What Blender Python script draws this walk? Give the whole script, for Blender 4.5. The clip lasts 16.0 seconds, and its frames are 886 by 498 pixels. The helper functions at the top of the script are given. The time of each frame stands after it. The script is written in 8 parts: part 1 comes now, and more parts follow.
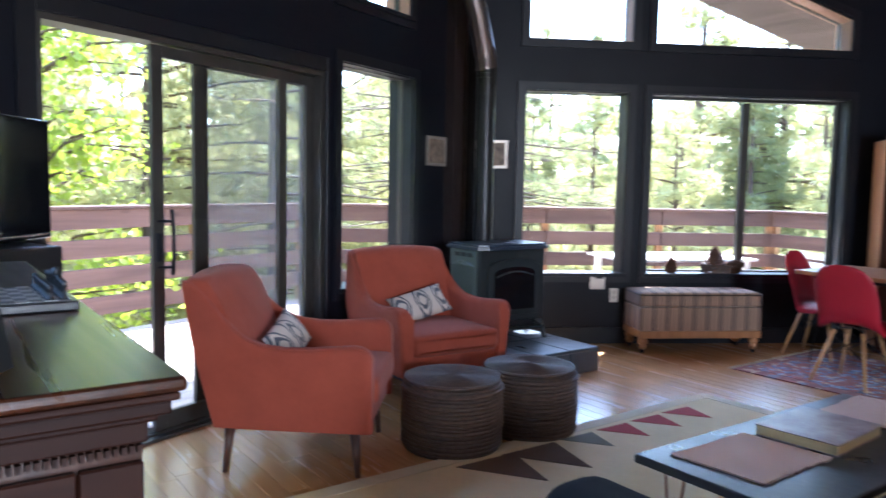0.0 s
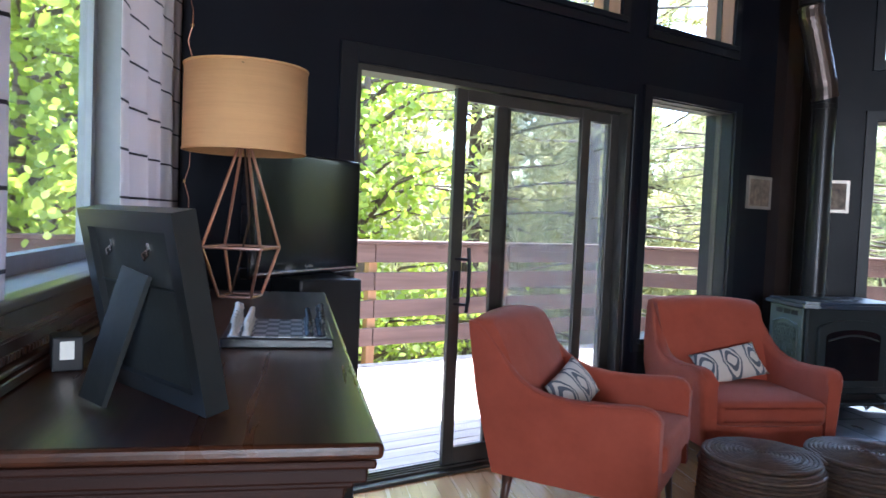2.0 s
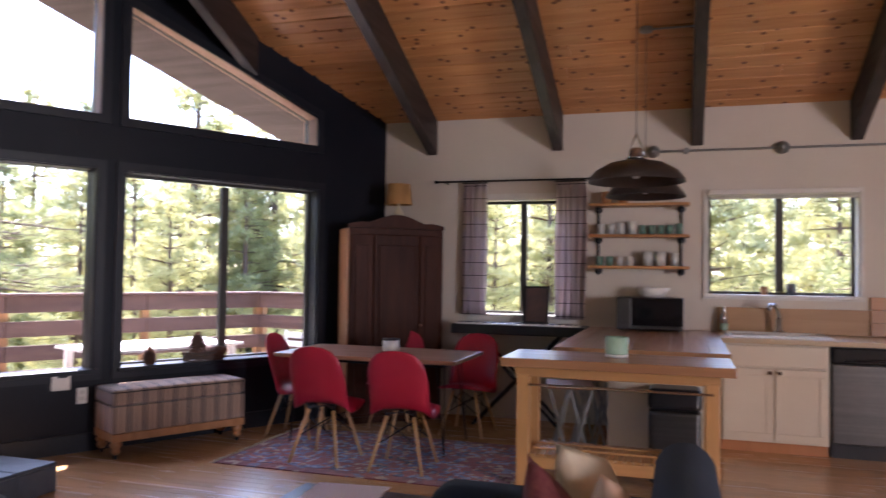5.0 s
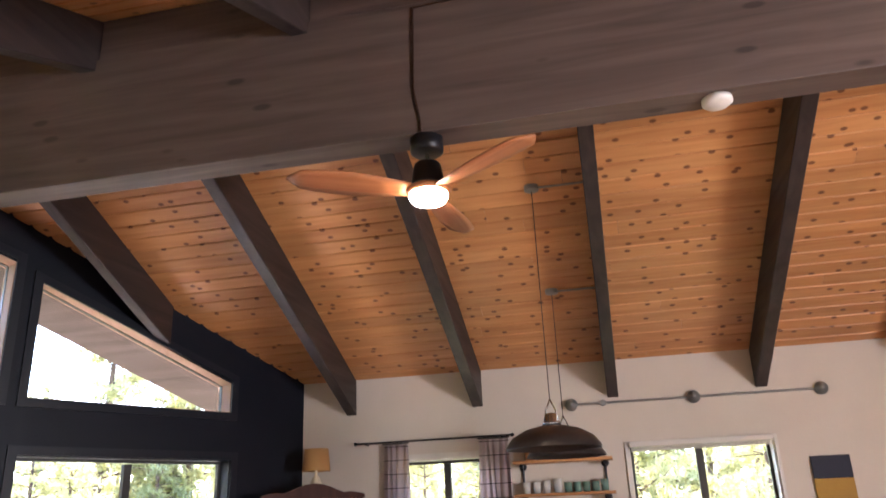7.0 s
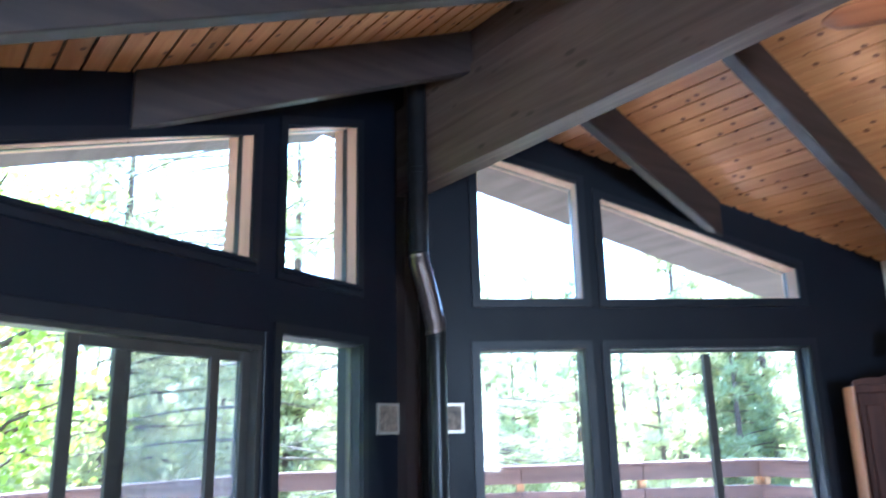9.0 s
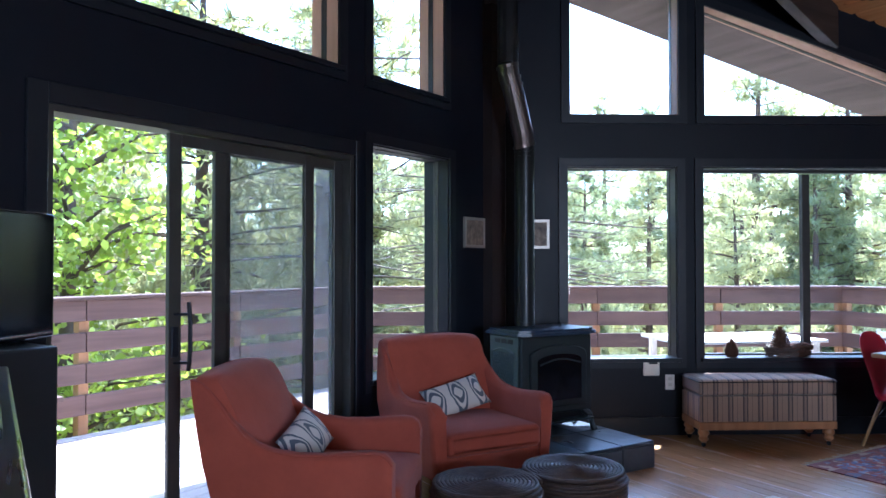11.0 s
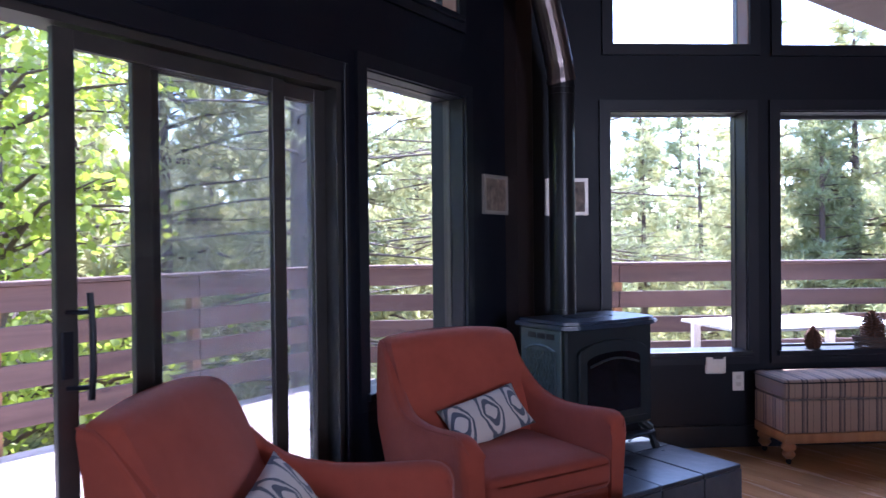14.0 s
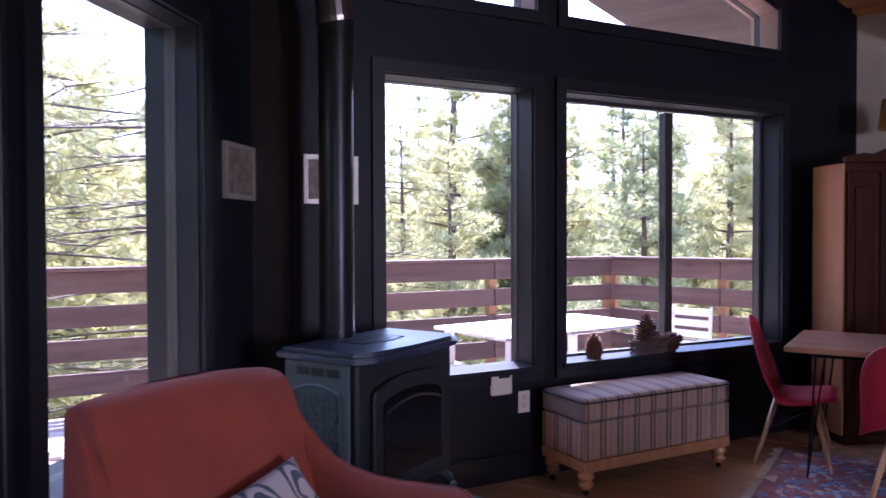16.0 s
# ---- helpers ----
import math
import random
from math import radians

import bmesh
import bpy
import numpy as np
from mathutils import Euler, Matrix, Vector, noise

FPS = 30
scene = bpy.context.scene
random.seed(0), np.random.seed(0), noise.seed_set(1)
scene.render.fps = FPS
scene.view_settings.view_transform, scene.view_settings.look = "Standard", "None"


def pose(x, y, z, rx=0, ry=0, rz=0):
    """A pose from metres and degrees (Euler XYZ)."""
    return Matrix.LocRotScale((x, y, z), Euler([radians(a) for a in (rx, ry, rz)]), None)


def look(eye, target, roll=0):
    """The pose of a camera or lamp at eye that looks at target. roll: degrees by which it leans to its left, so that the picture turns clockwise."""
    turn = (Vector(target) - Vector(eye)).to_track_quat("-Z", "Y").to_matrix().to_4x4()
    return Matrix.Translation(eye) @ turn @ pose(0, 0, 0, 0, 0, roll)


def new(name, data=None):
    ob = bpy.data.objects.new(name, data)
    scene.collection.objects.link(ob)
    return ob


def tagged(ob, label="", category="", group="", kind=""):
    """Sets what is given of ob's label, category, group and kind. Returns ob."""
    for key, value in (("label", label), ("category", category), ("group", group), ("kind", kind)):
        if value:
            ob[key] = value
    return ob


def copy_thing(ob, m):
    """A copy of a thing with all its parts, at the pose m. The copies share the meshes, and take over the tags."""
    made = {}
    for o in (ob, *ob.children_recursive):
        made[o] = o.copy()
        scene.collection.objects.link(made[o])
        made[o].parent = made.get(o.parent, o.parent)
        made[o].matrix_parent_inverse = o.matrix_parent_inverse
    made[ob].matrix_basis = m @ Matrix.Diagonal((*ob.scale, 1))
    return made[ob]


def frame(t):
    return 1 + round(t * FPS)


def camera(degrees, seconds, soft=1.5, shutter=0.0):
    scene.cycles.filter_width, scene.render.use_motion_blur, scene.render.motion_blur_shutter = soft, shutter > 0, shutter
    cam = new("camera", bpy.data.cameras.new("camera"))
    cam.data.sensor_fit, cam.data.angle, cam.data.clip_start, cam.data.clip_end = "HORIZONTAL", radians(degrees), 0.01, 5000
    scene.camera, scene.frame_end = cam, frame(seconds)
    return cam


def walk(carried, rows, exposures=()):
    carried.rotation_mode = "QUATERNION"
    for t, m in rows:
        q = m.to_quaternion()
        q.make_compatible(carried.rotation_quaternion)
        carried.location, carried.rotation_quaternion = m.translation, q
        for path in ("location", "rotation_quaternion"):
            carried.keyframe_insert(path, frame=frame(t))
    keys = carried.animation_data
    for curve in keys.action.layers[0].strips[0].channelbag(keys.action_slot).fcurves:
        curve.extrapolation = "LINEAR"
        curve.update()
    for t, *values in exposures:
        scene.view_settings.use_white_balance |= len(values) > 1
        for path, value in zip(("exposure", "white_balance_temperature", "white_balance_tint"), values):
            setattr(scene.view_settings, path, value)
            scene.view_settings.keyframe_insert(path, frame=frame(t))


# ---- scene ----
EXPOSURES = [(0.0, 3.8, 5400, 11), (1.5, 3.7, 5700, 10), (2.5, 3.75, 5100, 9), (3.5, 3.4, 5300, 18), (5.0, 3.35, 6000, 26), (7.4, 4.4, 6000, 17), (8.2, 4.75, 5300, 11),
             (9.0, 4.4, 4500, 3), (9.6, 3.65, 4600, 4), (10.2, 3.3, 4700, 6), (12.3, 3.2, 4900, 19), (14.5, 3.1, 5100, 30), (16.0, 3.1, 5300, 40)]
cam = camera(61.5, 16.0, shutter=0.3)
PATH = [
    (0, (-1.109, -0.277, 1.35), (-0.91, 1.706, 1.181), 1.1),
    (0.5, (-1.093, -0.174, 1.359), (-1.295, 1.81, 1.203), 1.2),
    (1, (-1.011, -0.118, 1.371), (-1.514, 1.812, 1.231), 1.3),
    (1.5, (-1.003, -0.092, 1.363), (-1.671, 1.79, 1.258), 2.2),
    (2, (-1.006, -0.065, 1.364), (-1.64, 1.83, 1.276), 2.4),
    (2.5, (-0.976, -0.04, 1.38), (-1.314, 1.93, 1.329), 2.7),
    (3, (-0.939, -0.004, 1.372), (-0.894, 1.996, 1.376), 2.9),
    (3.5, (-0.919, -0.014, 1.389), (-0.563, 1.953, 1.411), 2.8),
    (4, (-0.878, -0.021, 1.405), (-0.169, 1.849, 1.432), 1.8),
    (4.5, (-0.847, -0.035, 1.408), (0.223, 1.654, 1.444), 1.0),
    (5, (-0.795, -0.068, 1.406), (0.551, 1.409, 1.468), 0.8),
    (5.2, (-0.784, -0.081, 1.411), (0.653, 1.308, 1.486), 0.8),
    (7.3, (-0.728, -0.175, 1.661), (0.621, 1.096, 2.412), -2.2),
    (7.5, (-0.715, -0.187, 1.645), (0.55, 1.15, 2.428), -2.8),
    (8, (-0.735, -0.196, 1.634), (0.238, 1.364, 2.42), -3.4),
    (8.5, (-0.778, -0.179, 1.61), (-0.175, 1.602, 2.293), -2.4),
    (9, (-0.80, -0.13, 1.51), (-0.576, 1.798, 1.99), -1.4),
    (9.5, (-0.923, -0.056, 1.449), (-0.814, 1.92, 1.736), -1.2),
    (10, (-0.939, -0.042, 1.42), (-0.908, 1.951, 1.581), -0.5),
    (10.2, (-0.943, -0.038, 1.403), (-0.93, 1.957, 1.536), -0.3),
    (12.3, (-0.963, 0.233, 1.388), (-0.835, 2.228, 1.348), 0.2),
    (12.5, (-0.98, 0.325, 1.389), (-0.864, 2.321, 1.359), -0.3),
    (13, (-1.0, 0.615, 1.379), (-0.955, 2.615, 1.39), 0.3),
    (13.5, (-1.053, 0.96, 1.354), (-1.095, 2.96, 1.352), 0.8),
    (14, (-1.131, 1.29, 1.352), (-1.024, 3.287, 1.331), -0.6),
    (14.5, (-1.207, 1.619, 1.36), (-0.943, 3.601, 1.32), -0.4),
    (15, (-1.325, 1.949, 1.349), (-0.823, 3.885, 1.307), -0.1),
    (15.5, (-1.319, 2.253, 1.347), (-0.602, 4.12, 1.317), 0.1),
    (16, (-1.252, 2.524, 1.36), (-0.341, 4.304, 1.32), -0.2),
]
walk(cam, [(t, look(eye, target, roll)) for t, eye, target, roll in PATH], EXPOSURES)

# ---- world and light ----
SUN_EL, SUN_AZ = 62.0, 23.0      # degrees above the horizon; degrees from +y towards +x
world = bpy.data.worlds.new("world")
scene.world = world
world.use_nodes = True
wn = world.node_tree.nodes
wl = world.node_tree.links
sky = wn.new("ShaderNodeTexSky")
sky.sky_type = "NISHITA"
sky.sun_disc = False
sky.sun_elevation = radians(SUN_EL)
sky.sun_rotation = radians(SUN_AZ)
wn["Background"].inputs["Strength"].default_value = 0.15
wl.new(sky.outputs[0], wn["Background"].inputs["Color"])
sun = new("sun", bpy.data.lights.new("sun", "SUN"))
sun.data.energy = 3.2
sun.data.angle = radians(0.5)
sun.data.color = (1.0, 0.96, 0.90)
sd = Vector((math.sin(radians(SUN_AZ)) * math.cos(radians(SUN_EL)), math.cos(radians(SUN_AZ)) * math.cos(radians(SUN_EL)), math.sin(radians(SUN_EL))))
sun.matrix_world = look(sd * 30, (0, 0, 0))
BACK_FILL = 30.0              # power of the unseen fill lamp, in a window added behind the walk

# ---- plan ----
C0 = Vector((-0.46, 6.0, 0))                   # inner corner of the prow
RX = Vector((1, 0, 0))                          # along the window wall
LX = Vector((-0.6018150, -0.7986355, 0))        # along the sliding-door wall
LN = Vector((-0.7986355, 0.6018150, 0))         # outwards from it
D = Vector((0.5, -0.8660254, 0))                # along the ridge, into the room
N = Vector((0.8660254, 0.5, 0))                 # across the ridge, towards the kitchen
R_LEN, L_LEN = 4.38, 4.421
CL = C0 + RX * 0.06                             # where the sliding-door wall starts, behind the corner post
K0 = C0 + RX * R_LEN
W0 = CL + LX * L_LEN
K_P, W_P = R_LEN * 0.8660254, (W0 - C0).dot(N)
W_S = (W0 - C0).dot(D)                          # where the sideboard wall starts along the ridge
S_BACK = 10.5
APEX, SLOPE = 4.545, 0.426
WALL_T = 0.22


def sp(s, p, z=0.0):
    """A place from metres along and across the ridge."""
    v = C0 + D * s + N * p
    return Vector((v.x, v.y, z))


def ceil_z(p):
    return APEX - SLOPE * abs(p)


# ---- building blocks ----
def finish(name, bm, mat, smooth=False):
    bmesh.ops.recalc_face_normals(bm, faces=bm.faces[:])
    me = bpy.data.meshes.new(name)
    bm.to_mesh(me)
    bm.free()
    for m in (mat if isinstance(mat, (list, tuple)) else [mat]):
        me.materials.append(m)
    if smooth:
        for f in me.polygons:
            f.use_smooth = True
        if smooth == "firm":
            me.set_sharp_from_angle(angle=radians(50))
    return me


def part(name, bm, mat, parent=None, label="", smooth=False, m=None):
    """Links a bmesh as one mesh object under a thing or a part."""
    ob = new(name, finish(name, bm, mat, smooth))
    if parent is not None:
        ob.parent = parent
    if m is not None:
        ob.matrix_local = m
    if label:
        ob["label"] = label
    return ob


def thing(name, m, label, category, group="", kind=""):
    """An empty at a thing's base."""
    ob = new(name)
    ob.empty_display_size = 0.1
    ob.matrix_world = m
    return tagged(ob, label, category, group, kind)


def box(bm, x0, x1, y0, y1, z0, z1, m=None, bev=0.0, seg=1):
    vs = [bm.verts.new((x, y, z)) for x in (x0, x1) for y in (y0, y1) for z in (z0, z1)]
    fs = [bm.faces.new([vs[i] for i in q]) for q in ((0, 1, 3, 2), (4, 6, 7, 5), (0, 4, 5, 1), (2, 3, 7, 6), (0, 2, 6, 4), (1, 5, 7, 3))]
    if m is not None:
        bmesh.ops.transform(bm, matrix=m, verts=vs)
    if bev:
        es = list({e for f in fs for e in f.edges})
        bmesh.ops.bevel(bm, geom=es, offset=bev, segments=seg, affect="EDGES", profile=0.5)
    return vs


def box_bm(x0, x1, y0, y1, z0, z1, bev=0.0, seg=2, m=None):
    bm = bmesh.new()
    box(bm, x0, x1, y0, y1, z0, z1, m, bev, seg)
    return bm


def beam(bm, a, b, w, h, up=(0, 0, 1), bev=0.0):
    """A bar from a to b, w wide and h deep, centred on its line."""
    a, b = Vector(a), Vector(b)
    z = (b - a).normalized()
    x = Vector(up).cross(z)
    x = x.normalized() if x.length > 1e-5 else Vector((1, 0, 0))
    y = z.cross(x)
    m = Matrix((x, y, z)).transposed().to_4x4()
    m.translation = a
    return box(bm, -w / 2, w / 2, -h / 2, h / 2, 0, (b - a).length, m, bev)


def tube(bm, pts, radii, sides=10, cap=True):
    """A round bar through points; radii one or many."""
    pts = [Vector(p) for p in pts]
    if not isinstance(radii, (list, tuple)):
        radii = [radii] * len(pts)
    rings = []
    ref = None
    for i, p in enumerate(pts):
        t = (pts[min(i + 1, len(pts) - 1)] - pts[max(i - 1, 0)]).normalized()
        if ref is None:
            ref = t.orthogonal().normalized()
        ref = (ref - t * ref.dot(t)).normalized()
        o = t.cross(ref)
        rings.append([bm.verts.new(p + (ref * math.cos(a) + o * math.sin(a)) * radii[i]) for a in [2 * math.pi * k / sides for k in range(sides)]])
    for r0, r1 in zip(rings, rings[1:]):
        for k in range(sides):
            bm.faces.new((r0[k], r0[(k + 1) % sides], r1[(k + 1) % sides], r1[k]))
    if cap:
        bm.faces.new(rings[0][::-1])
        bm.faces.new(rings[-1])


def lathe(bm, prof, sides=24, m=None, cap=True):
    """A turned shape from (radius, height) pairs."""
    rings = []
    for r, z in prof:
        rings.append([bm.verts.new((r * math.cos(2 * math.pi * k / sides), r * math.sin(2 * math.pi * k / sides), z)) for k in range(sides)])
    for r0, r1 in zip(rings, rings[1:]):
        for k in range(sides):
            bm.faces.new((r0[k], r0[(k + 1) % sides], r1[(k + 1) % sides], r1[k]))
    if cap:
        bm.faces.new(rings[0][::-1])
        bm.faces.new(rings[-1])
    if m is not None:
        bmesh.ops.transform(bm, matrix=m, verts=[v for r in rings for v in r])


def prism(bm, poly, a, b, axis="y"):
    """A flat outline pushed from a to b along an axis."""
    def at(q, v):
        return {"x": (v, q[0], q[1]), "y": (q[0], v, q[1]), "z": (q[0], q[1], v)}[axis]
    lo = [bm.verts.new(at(q, a)) for q in poly]
    hi = [bm.verts.new(at(q, b)) for q in poly]
    bm.faces.new(lo)
    bm.faces.new(hi[::-1])
    for k in range(len(poly)):
        j = (k + 1) % len(poly)
        bm.faces.new((lo[k], lo[j], hi[j], hi[k]))
    return lo + hi


# ---- materials ----
def mat(name, color, rough=0.6, metal=0.0, color2=None, scale=(6, 6, 6), detail=4.0, bump=0.0, bump_scale=60.0, spec=0.5, coat=0.0, per_piece=0.0, sheen=0.0, rough_var=0.0, fine=40.0):
    """A surface with variation at two scales, and relief."""
    m = bpy.data.materials.new(name)
    m.use_nodes = True
    nt = m.node_tree
    nd, lk = nt.nodes, nt.links
    b = nd["Principled BSDF"]
    b.inputs["Roughness"].default_value = rough
    b.inputs["Metallic"].default_value = metal
    b.inputs["Specular IOR Level"].default_value = spec
    b.inputs["Coat Weight"].default_value = coat
    b.inputs["Coat Roughness"].default_value = 0.15
    b.inputs["Sheen Weight"].default_value = sheen
    tc = nd.new("ShaderNodeTexCoord")
    mp = nd.new("ShaderNodeMapping")
    mp.inputs["Scale"].default_value = scale
    lk.new(tc.outputs["Object"], mp.inputs["Vector"])
    n1 = nd.new("ShaderNodeTexNoise")
    n1.inputs["Scale"].default_value = 1.0
    n1.inputs["Detail"].default_value = detail
    lk.new(mp.outputs[0], n1.inputs["Vector"])
    n2 = nd.new("ShaderNodeTexNoise")
    n2.inputs["Scale"].default_value = fine
    n2.inputs["Detail"].default_value = 3.0
    lk.new(tc.outputs["Object"], n2.inputs["Vector"])
    ad = nd.new("ShaderNodeMath")
    ad.operation = "MULTIPLY_ADD"
    ad.inputs[1].default_value = 0.35
    lk.new(n2.outputs["Fac"], ad.inputs[0])
    lk.new(n1.outputs["Fac"], ad.inputs[2])
    rm = nd.new("ShaderNodeMapRange")
    rm.inputs["From Min"].default_value = 0.42
    rm.inputs["From Max"].default_value = 0.95
    lk.new(ad.outputs[0], rm.inputs["Value"])
    mx = nd.new("ShaderNodeMix")
    mx.data_type = "RGBA"
    c2 = color2 or tuple(c * 0.8 for c in color)
    mx.inputs[6].default_value = (*color, 1)
    mx.inputs[7].default_value = (*c2, 1)
    lk.new(rm.outputs[0], mx.inputs[0])
    out = mx.outputs[2]
    if per_piece:
        oi = nd.new("ShaderNodeObjectInfo")
        gi = nd.new("ShaderNodeNewGeometry")
        sm = nd.new("ShaderNodeMath")
        sm.operation = "ADD"
        lk.new(oi.outputs["Random"], sm.inputs[0])
        lk.new(gi.outputs["Random Per Island"], sm.inputs[1])
        fr = nd.new("ShaderNodeMath")
        fr.operation = "FRACT"
        lk.new(sm.outputs[0], fr.inputs[0])
        mr = nd.new("ShaderNodeMapRange")
        mr.inputs["To Min"].default_value = 1 - per_piece
        mr.inputs["To Max"].default_value = 1 + per_piece
        lk.new(fr.outputs[0], mr.inputs["Value"])
        hs = nd.new("ShaderNodeHueSaturation")
        lk.new(mr.outputs[0], hs.inputs["Value"])
        lk.new(out, hs.inputs["Color"])
        out = hs.outputs[0]
    lk.new(out, b.inputs["Base Color"])
    if rough_var:
        rr = nd.new("ShaderNodeMapRange")
        rr.inputs["To Min"].default_value = max(0.02, rough - rough_var)
        rr.inputs["To Max"].default_value = min(1.0, rough + rough_var)
        lk.new(n1.outputs["Fac"], rr.inputs["Value"])
        lk.new(rr.outputs[0], b.inputs["Roughness"])
    if bump:
        n3 = nd.new("ShaderNodeTexNoise")
        n3.inputs["Scale"].default_value = bump_scale
        n3.inputs["Detail"].default_value = 3.0
        lk.new(tc.outputs["Object"] if scale[0] == scale[1] == scale[2] else mp.outputs[0], n3.inputs["Vector"])
        if not scale[0] == scale[1] == scale[2]:
            n3.inputs["Scale"].default_value = 2.0
        bp = nd.new("ShaderNodeBump")
        bp.inputs["Strength"].default_value = bump
        bp.inputs["Distance"].default_value = 0.004
        lk.new(n3.outputs["Fac"], bp.inputs["Height"])
        lk.new(bp.outputs[0], b.inputs["Normal"])
    return m


def glass_mat(name, tint=(1, 1, 1), haze=0.0):
    m = bpy.data.materials.new(name)
    m.use_nodes = True
    nd, lk = m.node_tree.nodes, m.node_tree.links
    nd.remove(nd["Principled BSDF"])
    tr = nd.new("ShaderNodeBsdfTransparent")
    tr.inputs["Color"].default_value = (*tint, 1)
    gl = nd.new("ShaderNodeBsdfGlossy")
    gl.inputs["Roughness"].default_value = 0.02
    lw = nd.new("ShaderNodeLayerWeight")
    lw.inputs["Blend"].default_value = 0.5
    pw = nd.new("ShaderNodeMath")
    pw.operation = "POWER"
    pw.inputs[1].default_value = 4.0
    lk.new(lw.outputs["Facing"], pw.inputs[0])
    fr = nd.new("ShaderNodeMath")
    fr.operation = "MULTIPLY_ADD"
    fr.inputs[1].default_value = 0.4
    fr.inputs[2].default_value = 0.015
    lk.new(pw.outputs[0], fr.inputs[0])
    mx = nd.new("ShaderNodeMixShader")
    lk.new(fr.outputs[0], mx.inputs[0])
    lk.new(tr.outputs[0], mx.inputs[1])
    lk.new(gl.outputs[0], mx.inputs[2])
    out = mx.outputs[0]
    if haze:
        df = nd.new("ShaderNodeBsdfTranslucent")
        df.inputs["Color"].default_value = (0.75, 0.75, 0.75, 1)
        m2 = nd.new("ShaderNodeMixShader")
        m2.inputs[0].default_value = haze
        lk.new(out, m2.inputs[1])
        lk.new(df.outputs[0], m2.inputs[2])
        out = m2.outputs[0]
    lk.new(out, nd["Material Output"].inputs["Surface"])
    return m


M_NAVY = mat("dark_paint", (0.0032, 0.0042, 0.0085), 0.5, color2=(0.005, 0.006, 0.011), scale=(3, 3, 0.8), bump=0.25, bump_scale=30, rough_var=0.12, spec=0.22)
M_TRIM = mat("dark_trim_paint", (0.006, 0.007, 0.011), 0.42, color2=(0.009, 0.010, 0.014), scale=(4, 4, 1), bump=0.2, spec=0.3)
M_POST = mat("corner_post_stain", (0.012, 0.006, 0.006), 0.5, color2=(0.018, 0.010, 0.009), scale=(8, 8, 0.7), bump=0.3)
M_CREAM = mat("cream_plaster", (0.62, 0.55, 0.46), 0.85, color2=(0.58, 0.51, 0.42), scale=(1.5, 1.5, 1.5), bump=0.25, bump_scale=90)
M_BRONZE = mat("bronze_aluminium", (0.040, 0.036, 0.032), 0.40, metal=0.3, color2=(0.055, 0.050, 0.045))
M_GLASS = glass_mat("window_glass", (0.92, 0.92, 0.91))
M_SCREEN = glass_mat("screen_glass", (0.78, 0.79, 0.80), haze=0.06)


